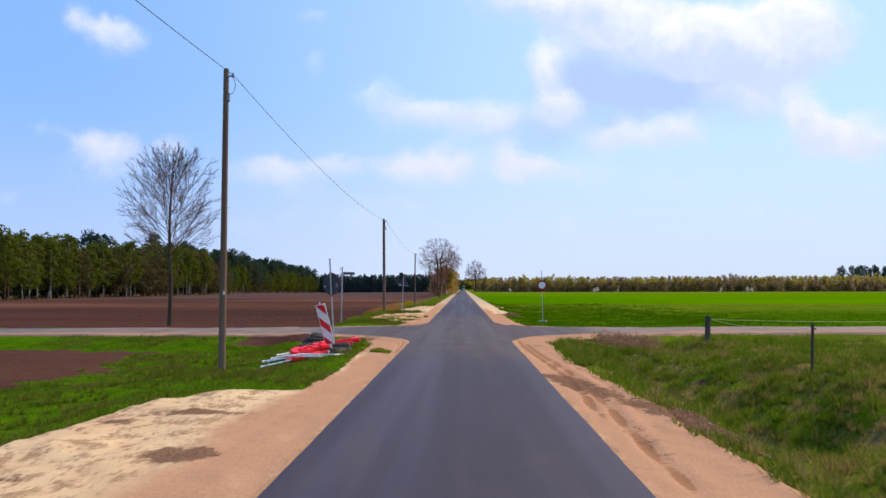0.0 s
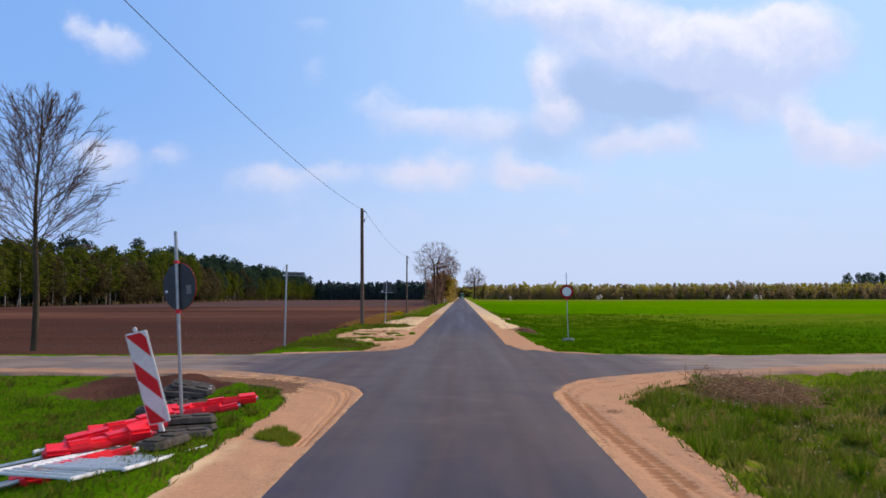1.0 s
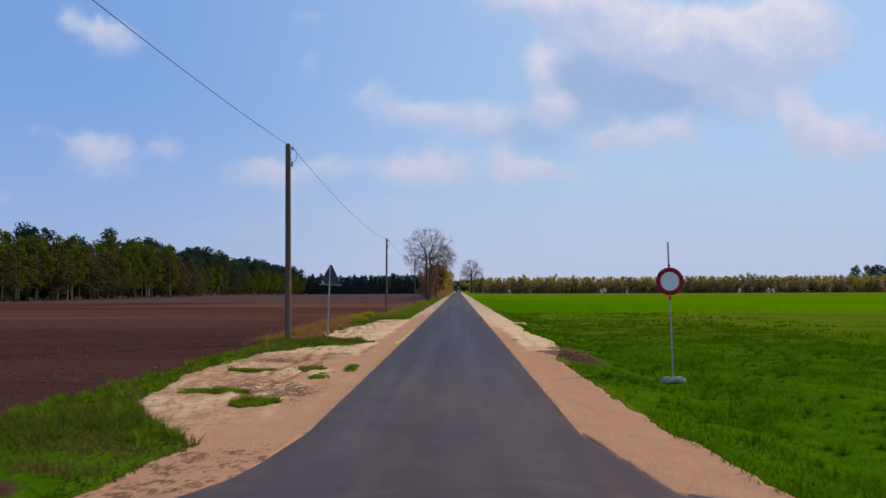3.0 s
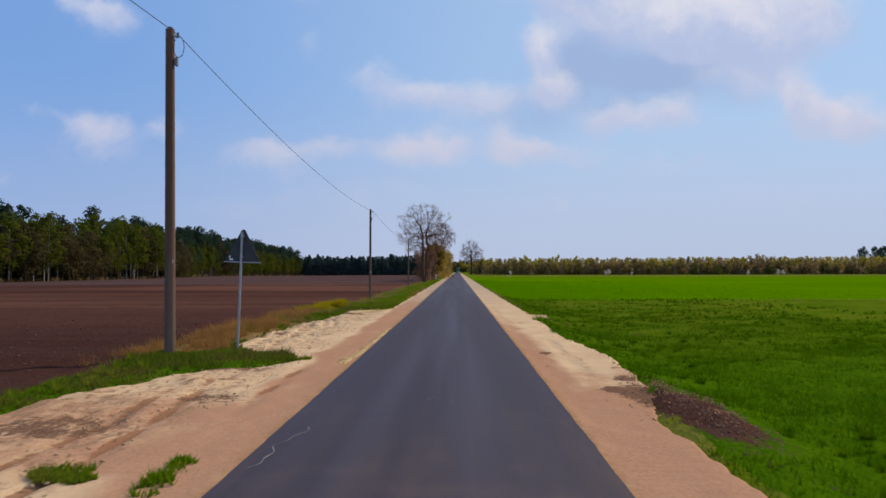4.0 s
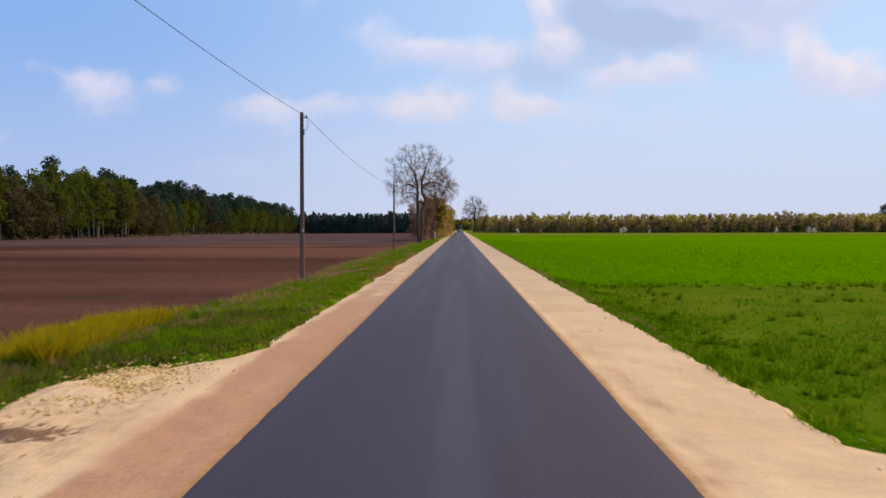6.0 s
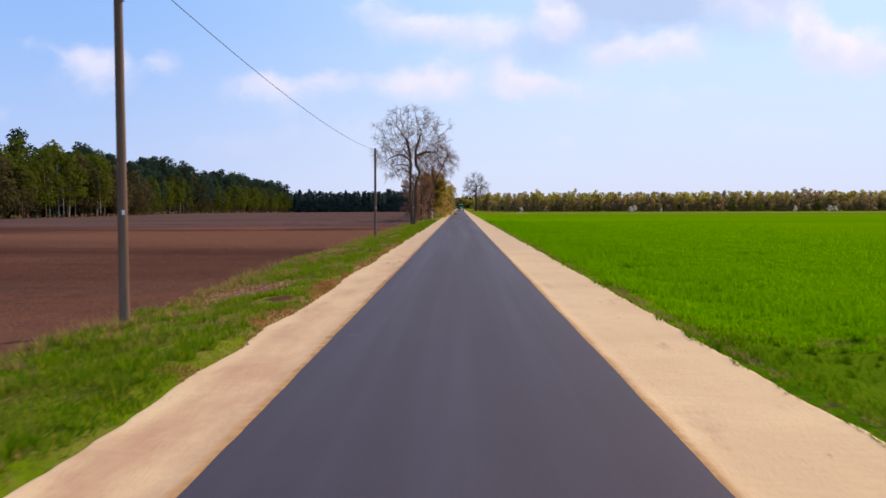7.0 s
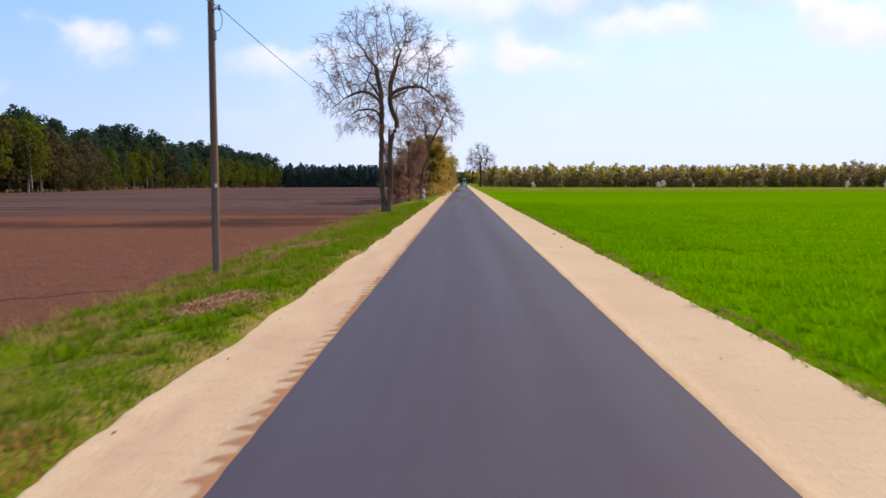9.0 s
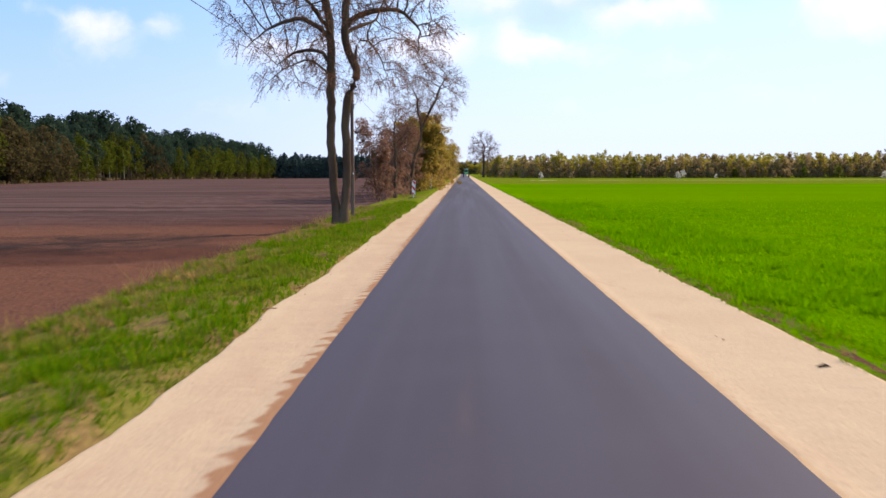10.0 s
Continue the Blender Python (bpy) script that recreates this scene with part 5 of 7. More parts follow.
# a woodland tree of unit height: lowest and highest clump, crown radius, clumps, clump radius, leaves to a clump, leaf size
WOOD = {"birch": (0.22, 0.94, 0.21, 26, 0.094, 32, 0.022), "stand": (0.46, 0.95, 0.17, 15, 0.090, 30, 0.022), "oak": (0.12, 0.92, 0.27, 28, 0.110, 30, 0.025), "pine": (0.40, 0.95, 0.19, 20, 0.098, 34, 0.023),
        "bush": (0.12, 0.82, 0.34, 11, 0.195, 24, 0.055), "copse": (0.10, 0.93, 0.20, 16, 0.120, 20, 0.036)}


def wood_kind(rng, kind):
    """One woodland tree of unit height: its stems and its leaves."""
    if kind == "spruce":
        pts = []
        for k in range(26):
            z = 0.12 + 0.86 * k / 25
            r = 0.24 * (1 - z) ** 0.8 + 0.010
            for a in rng.uniform(0, 6.28, 7):
                for f in (0.45, 0.95):
                    pts.append((r * f * math.cos(a), r * f * math.sin(a), z - 0.05 * f))
        return [([(0, 0, 0), (0, 0, 1)], [0.012, 0.002])], leaves(rng, np.array(pts), 0.046, 0.014, 1, corners=3)
    low, high, wide, n, r0, per, size = WOOD[kind]
    lean = rng.normal(0, 0.035, 2)
    stems = [([(0, 0, 0), (lean[0] / 2 + rng.normal(0, 0.01), lean[1] / 2, 0.45), (lean[0], lean[1], 0.9)], [0.013, 0.009, 0.003])]
    clumps = []
    for k in range(n):
        z = low + (high - low) * (k + rng.rand()) / n
        f = (z - low) / (high - low)
        full = math.sin(math.pi * (0.16 + 0.80 * f)) if kind != "bush" else math.sqrt(max(0.1, 1 - f * f))
        r = wide * full * math.sqrt(rng.uniform(0.05, 1))
        a = rng.uniform(0, 6.28)
        clumps.append((lean[0] * z + r * math.cos(a), lean[1] * z + r * math.sin(a), z, r0 * rng.uniform(0.7, 1.3) * (1.15 - 0.4 * f)))
        if kind in ("birch", "stand", "oak", "pine") and k % 3 == 0:
            stems.append(([(lean[0] * z, lean[1] * z, z - 0.08), clumps[-1][:3]], [0.004, 0.002]))
    return stems, clumped(rng, clumps, per, size)


def woodland(name, label, rows, seed):
    """Many trees in one mesh: rows of (kind, leaf material, x, y, height)."""
    rng = np.random.RandomState(seed)
    mats = ["birch", "bark", "fresh", "brown", "pine", "spring", "blossom", "mauve", "hazy_fir"]
    bank, VV, FF, II, base = {}, [], [], [], 0
    for kind in sorted({r[0] for r in rows}):
        bank[kind] = []
        for k in range(6):
            stems, (lv, lf) = wood_kind(rng, kind)
            parts = [tubes([s_], 4) for s_ in stems]
            tv, tf, at = [], [], 0
            for V, F in parts:
                tv.append(V), tf.append(np.concatenate([F[:, :3], F[:, [0, 2, 3]]]) + at)
                at += len(V)
            bank[kind].append((np.concatenate(tv), np.concatenate(tf), lv, lf))
    for kind, mat, x, y, tall in rows:
        tv, tf, lv, lf = bank[kind][rng.randint(6)]
        a = rng.uniform(0, 6.28)
        wide = tall * rng.uniform(0.85, 1.2)
        rot = np.array([[math.cos(a) * wide, -math.sin(a) * wide, 0], [math.sin(a) * wide, math.cos(a) * wide, 0], [0, 0, tall]])
        at = np.array([x, y, zg(x, y) - 0.1])
        for V, F, m in ((tv, tf, "birch" if kind in ("birch", "stand") and y < 430 and rng.rand() < 0.5 else "bark"), (lv, lf, mat)):
            VV.append(V @ rot.T + at), FF.append(F + base), II.append(np.full(len(F), mats.index(m)))
            base += len(V)
    ob = bulk(name, np.concatenate(VV), np.concatenate(FF), mats, np.concatenate(II))
    return tagged(ob, label, "woodland", kind="stuff")


rng = np.random.RandomState(77)
rows = []
for y in np.arange(150, 625, 3.1):
    edge = -104 - 14 * ease(y, 280, 430) + rng.normal(0, 1.0)
    near = y + rng.normal(0, 1)
    block = y + 10 * float(lumps(y, 7.0, 9.0, 91)) - 5
    fresh, brown, pine = ("birch", "fresh", 19 if y < 345 else 15), ("oak", "brown", 16.5), ("pine", "pine", 19)
    if block < 318:
        kinds = (brown, fresh) if 246 < block < 272 else (fresh, fresh, fresh, brown)
    elif block < 368:
        kinds = (brown, brown, brown, brown, pine)
    else:
        kinds = (pine, pine, brown) if 430 < block < 465 else (fresh, fresh, fresh, pine)
    k = kinds[rng.randint(len(kinds))]
    swell = 1.06 * (0.86 + 0.28 * float(lumps(y, 0.0, 22.0, 51))) * (0.72 + 0.13 * float(ease(y, 232, 262)) + 0.03 * float(ease(y, 330, 420)))
    rows.append((k[0], k[1], edge, near, k[2] * swell * rng.uniform(0.8, 1.1)))
    k = kinds[rng.randint(len(kinds))] if y < 345 else ("pine", "pine", 20.5)
    rows.append((k[0], k[1], edge - 6 + rng.normal(0, 1), near + 1.5, k[2] * swell * rng.uniform(0.85, 1.12)))
    k = ("pine", "pine", 22.5) if y > 330 or rng.rand() < 0.4 else ("birch", "fresh", 21)
    rows.append((k[0], k[1], edge - 12 + rng.normal(0, 1.5), near + 0.5, k[2] * swell * rng.uniform(0.85, 1.12)))
    # bare white stems stand in front of the birches, bushes before the rest
    if block < 322 or 388 < block < 425:
        if lumps(y, 3.0, 5.0, 69) > 0.64:
            rows.append(("stand", "fresh", edge + rng.normal(1.5, 0.8), near + rng.normal(0, 1.2), rng.uniform(11, 14) * (0.85 if block < 240 else 1)))
    else:
        for _ in range(2):
            rows.append(("bush", "brown" if rng.rand() < 0.7 else "fresh", edge + rng.normal(-0.6, 0.9), near + rng.normal(0, 1.2), rng.uniform(2.0, 5.0)))
    for _ in range(3):
        rows.append(("bush", "brown" if rng.rand() < 0.6 else "mauve", edge + rng.uniform(1.0, 4.5), near + rng.uniform(-1.5, 1.5), rng.uniform(0.5, 1.3)))
    rows.append(("bush", "pine", edge - 5, near + 1.2, rng.uniform(5, 7)))
    rows.append(("bush", "pine" if y > 330 else "brown", edge - 15, near, rng.uniform(9, 11.5)))
    rows.append(("bush", "brown" if y < 420 else "pine", edge - 8, near + 1.5, rng.uniform(7, 9.5)))
woodland("woodland_edge", "mixed wood of birches, oaks and dark pines beyond the ploughed field", rows, 5)
rows = []
for x in np.arange(-128, -8, 1.9):
    for k in (0, 2):
        rows.append(("spruce", "hazy_fir", x + rng.normal(0, 0.8), 628 + 6 * k + rng.normal(0, 1.5), rng.uniform(11.0, 14.5) + (2.5 if rng.rand() < 0.2 else 0)))
    rows.append(("bush", "hazy_fir", x, 626 + rng.normal(0, 1), rng.uniform(4, 7)))
    rows.append(("bush", "hazy_fir", x, 634 + rng.normal(0, 1), rng.uniform(10.5, 12.5)))
    rows.append(("pine", "hazy_fir", x + 1, 640 + rng.normal(0, 1), rng.uniform(13, 15.5)))
woodland("conifer_belt", "dark belt of conifers beyond the ploughed field", rows, 6)
rows = []
for x in np.arange(9, 420, 1.6):
    y0 = 392 + 18 * ease(x, 150, 10) + rng.normal(0, 1.2) + 50 * ease(22 - x, 0, 14)
    leaf = float(lumps(x, 3.0, 7.0, 92)) * 0.6 + float(lumps(x, 5.0, 2.6, 93)) * 0.4
    for k in (0, 2):
        rows.append(("copse", "spring" if leaf > 0.42 or rng.rand() < 0.3 else "mauve", x + rng.normal(0, 0.8), y0 + 4 + 5 * k, rng.uniform(7.3, 8.2) + (1.2 if rng.rand() < 0.05 else 0) + 0.3 * k))
    rows.append(("bush", "mauve" if rng.rand() < 0.85 else "fresh", x + rng.normal(0, 0.8), y0 + rng.normal(0, 0.8), rng.uniform(2.2, 4.6)))
    rows.append(("copse", "mauve", x + rng.normal(0, 0.8), y0 + 2.0, rng.uniform(4.8, 6.4)))
    rows.append(("bush", "mauve", x + rng.normal(0, 0.8), y0 + 8, rng.uniform(5.0, 6.5)))
    rows.append(("bush", "spring", x + rng.normal(0, 0.8), y0 + 17, rng.uniform(6.9, 7.5)))
woodland("young_wood", "long low wood with yellowish spring leaves beyond the green field", rows, 7)
rows = [("bush", blush, x, 388 + dy, h) for x, dy, h, blush in ((23, -2, 2.3, "blossom"), (32.8, -1, 2.4, "mauve"), (64.4, -3, 2.4, "blossom"), (65.7, -3, 3.0, "blossom"), (76.2, -3, 1.7, "blossom"), (126, -3, 2.4, "blossom"), (139, -3, 2.6, "blossom"), (141, -3, 2.4, "blossom"))]
woodland("blossoming_shrubs", "white blossoming shrubs at the edge of the low wood", rows, 8)
rows = [("pine", "pine", x + rng.normal(0, 2), 640 + rng.normal(0, 8), rng.uniform(17.5, 20.5)) for x in np.arange(305, 520, 2.8)]
woodland("pine_stand", "dark pine stand showing above the low wood", rows, 9)
rows = []
for x in np.arange(-14, 40, 3.0):
    rows.append(("oak", "brown" if rng.rand() < 0.5 else "spring", x + rng.normal(0, 1), 880 + rng.normal(0, 6), rng.uniform(11, 15)))
    rows.append(("bush", "brown", x, 872, rng.uniform(5, 8)))
    rows.append(("bush", "spring", x + 1, 876, rng.uniform(9, 12)))
    rows.append(("bush", "brown", x + 2, 884, rng.uniform(12, 14)))
woodland("far_wood", "hazy wood closing the far end of the road", rows, 10)

# ---------------------------------------------------------------- telephone line
POLES = [(-6.55, -21.0, 7.9), (-6.28, 19.9, 7.75), (-6.12, 61.3, 7.38), (-6.16, 102.0, 6.45), (-5.83, 142.05, 5.90), (-5.62, 182.5, 5.7), (-5.8, 223.0, 5.6)]


def pole(x, y, top):
    z0 = zg(x, y)
    thing = empty("telephone_pole", Matrix.Translation((x, y, z0)), "weathered wooden telephone pole in the grass verge", "pole", "telephone line")
    h = top - z0
    lean = Vector((-0.06 if 60 < y < 63 else 0.02, 0.0, 0))
    line = [(lean.x * k / 8, 0, -0.3 + (h + 0.3) * k / 8) for k in range(9)]
    bulk("shaft", *tubes([(line, [(0.122 if 60 < y < 63 else 0.096) - 0.003 * k for k in range(9)])], 16), ["pole"], smooth=True).parent = thing
    part("cap", rod(lean + Vector((0, 0, h)), lean + Vector((0, 0, h + 0.05)), 0.076, 0.045, 14), "tar", thing)
    part("bracket", box(0.16, 0.05, 0.05, lean + Vector((0.11, -0.02, h - 0.16)), None, 0.008), "zinc", thing)
    bm = rod(lean + Vector((0.19, -0.02, h - 0.20)), lean + Vector((0.19, -0.02, h - 0.08)), 0.03, 0.02, 10)
    part("insulator", bm, "black", thing)
    part("terminal_box", box(0.06, 0.10, 0.2, (0.10, -0.02, h - 0.75), None, 0.012), "rim", thing)
    part("plate", box(0.05, 0.008, 0.09, (0.055, -0.078, 2.05), pose(0, 0, 0, 0, 0, 35), 0.002), "white", thing, "small white number plate")
    pts = [(0.16 + 0.12 * math.sin(a), -0.05, h - 0.42 + 0.24 * math.cos(a)) for a in np.linspace(0.2, 6.0, 22)]
    V, F = tubes([(pts, [0.009] * 22)], 5)
    bulk("cable_loop", V, F, ["cable"], smooth=True).parent = thing
    return Vector((x, y, z0)) + lean + Vector((0.20, -0.02, h - 0.14))


hooks = [pole(*p) for p in POLES]
for a, b in zip(hooks[:-1], hooks[1:]):
    pts = [a.lerp(b, t) - Vector((0, 0, 4 * 0.55 * t * (1 - t))) for t in np.linspace(0, 1, 40)]
    V, F = tubes([([tuple(p) for p in pts], [0.0088] * 40)], 6)
    tagged(bulk("telephone_cable", V, F, ["cable"], smooth=True), "black telephone cable sagging between wooden poles", "cable", "telephone line")


# ---------------------------------------------------------------- signs
def clamp(parent, at, r=0.036, mat="zinc"):
    bm = rod((at[0], at[1], at[2] - 0.02), (at[0], at[1], at[2] + 0.02), r, r, 12)
    box(0.02, 0.05, 0.03, (at[0] + r + 0.008, at[1], at[2]), None, 0.004, bm)
    return part("clamp", bm, mat, parent)


def foot_plate(parent_name, m, label, mat="rubber"):
    """A slotted foot for mobile signs, with raised bosses and carrying grips."""
    thing = empty(parent_name, m, label, "sign foot", "sign feet")
    plan = [(-0.40, -0.12), (-0.32, -0.20), (0.32, -0.20), (0.40, -0.12), (0.40, 0.12), (0.32, 0.20), (-0.32, 0.20), (-0.40, 0.12)]
    bm = prism(plan, 0.085, pose(0, 0, 0.0, 90), 0.014)
    for vert in bm.verts:
        if vert.co.z > 0.04:
            vert.co.x *= 0.93
            vert.co.y *= 0.90
    part("slab", bm, mat, thing)
    for x in (-0.19, 0.19):
        part("boss", box(0.22, 0.20, 0.022, (x, 0, 0.094), None, 0.008), mat, thing)
    part("socket", box(0.07, 0.07, 0.012, (0, 0, 0.086), None, 0.003), "black", thing, "dark square socket")
    for x in (-0.33, 0.33):
        part("grip", box(0.03, 0.11, 0.012, (x, 0, 0.084), None, 0.003), "black", thing, "dark grip slot")
    return thing


# closed-road roundel facing the camera
x, y = 5.34, 51.05
z0 = zg(x, y)
foot_plate("sign_foot", pose(x, y, z0 + 0.03, 0, 0, 8) @ Matrix.Diagonal((0.72, 0.72, 1.2, 1)), "grey concrete-like foot plate in meadow grass", "concrete")
sign = empty("round_sign", pose(x, y, z0 + 0.05, 0, -1.2, 3), "red-rimmed white round no-vehicles sign on a thin steel post", "traffic sign")
zc = 2.09 - z0 - 0.05
part("post", rod((0, 0, 0), (0, 0, zc + 0.93), 0.021, 0.021, 14), "zinc", sign)
part("post_cap", rod((0, 0, zc + 0.93), (0, 0, zc + 0.945), 0.023, 0.015, 14), "black", sign)
disc = part("plate", prism(circle(0.335), 0.006, Matrix.Translation((0, -0.034, zc))), "plate_back", sign)
bm = bmesh.new()
ro, ri = circle(0.335, 48, 0, zc), circle(0.225, 48, 0, zc)
a, b = [bm.verts.new((p[0], -0.0365, p[1])) for p in ro], [bm.verts.new((p[0], -0.0365, p[1])) for p in ri]
for k in range(48):
    bm.faces.new((a[k], a[(k + 1) % 48], b[(k + 1) % 48], b[k]))
bmesh.ops.solidify(bm, geom=bm.faces[:], thickness=0.002)
part("border", bm, "red", disc, "red border")
part("face", prism(circle(0.225, 48), 0.002, Matrix.Translation((0, -0.0375, zc))), "white", disc, "plain white face")
bm = rod((0, -0.01, zc + 0.36), (0, -0.01, zc + 0.40), 0.034)
part("clamp", bm, "red", sign)
part("clamp", rod((0, -0.01, zc - 0.44), (0, -0.01, zc - 0.35), 0.034), "red", sign)

# the same kind of sign from behind, by the stack at the crossing
x, y = -3.86, 23.2
z0 = zg(x, y)
sign = empty("round_sign", pose(x, y, z0 + 0.10, 0, -3.0, 0), "dark back of a round road sign on a steel post", "traffic sign")
part("post", rod((0, 0, 0), (0, 0, 2.72 - z0), 0.024, 0.024, 14), "zinc", sign)
zc = 1.93 - z0
turn = pose(0.0, 0.0, zc, 0, 0, 151)
disc = part("plate", prism(circle(0.335), 0.006, turn @ Matrix.Translation((0, -0.036, 0))), "plate_back", sign)
part("border", prism(circle(0.34), 0.003, turn @ Matrix.Translation((0, -0.040, 0))), "red", disc, "red painted front")
bm = box(0.10, 0.002, 0.13, (0, 0, 0), turn @ Matrix.Translation((-0.2, -0.028, -0.05)))
part("sticker", bm, "rim", disc, "pale sticker")
bm = box(0.05, 0.002, 0.035, (0, 0, 0), turn @ Matrix.Translation((0.26, -0.028, -0.06)))
part("sticker", bm, "white", disc)
part("clamp", rod((0, 0, zc + 0.33), (0, 0, zc + 0.37), 0.036), "red", sign)
part("clamp", rod((0, 0, zc - 0.38), (0, 0, zc - 0.32), 0.036), "red", sign)

# triangle seen from behind
x, y = -4.74, 61.8
z0 = zg(x, y)
sign = empty("triangular_sign", pose(x, y, z0, 0, 2.0, -3), "dark back of a triangular warning sign on a steel post", "traffic sign")
part("post", rod((0, 0, -0.2), (0, 0, 2.79 - z0), 0.030, 0.030, 16), "zinc", sign)
part("post_cap", rod((0, 0, 2.79 - z0), (0, 0, 2.81 - z0), 0.032, 0.024, 16), "black", sign)
s, h, zb = 0.43, 0.76, 2.10 - z0
out, rr = [], 0.06
for cx, cz, a0 in ((s - rr * 1.7, zb + rr, -90), (0, zb + h - rr * 1.0, 30), (-s + rr * 1.7, zb + rr, 150)):
    out += [(cx + rr * math.cos(radians(a0 + k * 20)), cz + rr * math.sin(radians(a0 + k * 20))) for k in range(7)]
plate = part("plate", prism(out, 0.005, Matrix.Translation((0.02, 0.034, 0))), "plate_back", sign)
part("rim", box(0.88, 0.020, 0.024, (0.02, 0.024, zb), None, 0.003), "zinc", plate, "folded grey lower rim")
part("border", prism(out, 0.002, Matrix.Translation((0.02, 0.040, 0))), "red", plate, "red painted front")
part("sticker", box(0.09, 0.002, 0.045, (-0.25, 0.032, zb + 0.06)), "white", plate)
part("sticker", box(0.045, 0.002, 0.045, (-0.28, 0.032, zb + 0.12)), "white", plate)
clamp(sign, (0, 0.0, zb + 0.12)), clamp(sign, (0, 0.0, zb + 0.60))

# street-name post
x, y = -6.34, 40.6
z0 = zg(x, y)
sign = empty("street_name_sign", pose(x, y, z0, 0, 1.0, 0), "street name plates on a galvanised post at the crossing", "street sign")
h = 3.0 - z0
part("post", rod((0, 0, -0.2), (0, 0, h), 0.034, 0.034, 16), "zinc", sign)
part("post_cap", rod((0, 0, h), (0, 0, h + 0.035), 0.040, 0.034, 16), "black", sign, "black plastic cap")
name = part("name_plate", box(0.62, 0.014, 0.15, (0.36, -0.02, h - 0.31), None, 0.004), "rim", sign, "grey-white street name plate")
for x0, wide in ((0.13, 0.06), (0.21, 0.05), (0.28, 0.06), (0.36, 0.05), (0.43, 0.06), (0.50, 0.05), (0.57, 0.04)):
    part("letter_bar", box(wide, 0.004, 0.07, (x0, -0.029, h - 0.31)), "letter", name)
second = part("name_plate", box(0.014, 0.40, 0.15, (-0.05, -0.22, h - 0.10), pose(0, 0, 0, 0, 0, 12), 0.004), "white", sign, "white second plate seen nearly edge-on")
part("letter_bar", box(0.004, 0.28, 0.05, (-0.036, -0.22, h - 0.09), pose(0, 0, 0, 0, 0, 12)), "letter", second)
small = part("badge", box(0.10, 0.006, 0.075, (-0.07, -0.037, h - 0.36), None, 0.002), "white", sign, "small white cycle-route plate")
part("letter_bar", box(0.05, 0.003, 0.03, (-0.07, -0.042, h - 0.36)), "letter", small)
clamp(sign, (0, 0, h - 0.26), 0.042), clamp(sign, (0, 0, h - 0.36), 0.042)


def beacon(m, label, tall=1.0, wide=0.25):
    """A guide beacon: white panel with slanting red bands, a frame, a stem below and a lug above."""
    thing = empty("guide_beacon", m, label, "beacon", "guide beacons")
    part("panel", box(wide, 0.035, tall, (0, 0, 0.22 + tall / 2), None, 0.012), "plastic_white", thing)
    hw = wide / 2 - 0.018
    lo, hi = 0.24, 0.20 + tall
    for k in range(3):
        z = hi - tall * (0.27 + 0.47 * (k - 1))
        pts = [(-hw, z), (-hw, z - 0.21 * tall), (hw, z - 0.47 * tall), (hw, z - 0.26 * tall)]
        for bound, sign in ((lo, 1), (hi, -1)):
            kept = []
            for (xa, za), (xb, zb_) in zip(pts, pts[1:] + pts[:1]):
                ina, inb = (za - bound) * sign >= 0, (zb_ - bound) * sign >= 0
                if ina:
                    kept.append((xa, za))
                if ina != inb:
                    f = (bound - za) / (zb_ - za)
                    kept.append((xa + f * (xb - xa), bound))
            pts = kept
        if len(pts) > 2:
            part("band", prism(pts, 0.002, Matrix.Translation((0, -0.0205, 0))), "red", thing, "red reflective band")
            part("band", prism([(-px, pz) for px, pz in pts][::-1], 0.002, Matrix.Translation((0, 0.0185, 0))), "red", thing)
    part("stem", box(0.06, 0.04, 0.24, (0, 0, 0.12), None, 0.008), "plastic_white", thing)
    part("lug", box(0.05, 0.03, 0.07, (0, 0, 0.22 + tall + 0.03), None, 0.01), "plastic_white", thing)
    return thing


beacon(pose(-3.76, 22.3, zg(-3.76, 22.3) + 0.04, 8, -13, -8), "red and white guide beacon leaning over on stacked feet", 1.22, 0.30)
for x, y in ((-3.99, 202.6), (-3.95, 232.3), (-3.95, 262.0)):
    foot_plate("sign_foot", pose(x, y, zg(x, y) - 0.01, 0, 0, 5), "dark rubber foot plate in verge grass")
    beacon(pose(x, y, zg(x, y) + 0.06, 0, 1, 4), "upright red and white guide beacon beside the road", 1.0, 0.26)

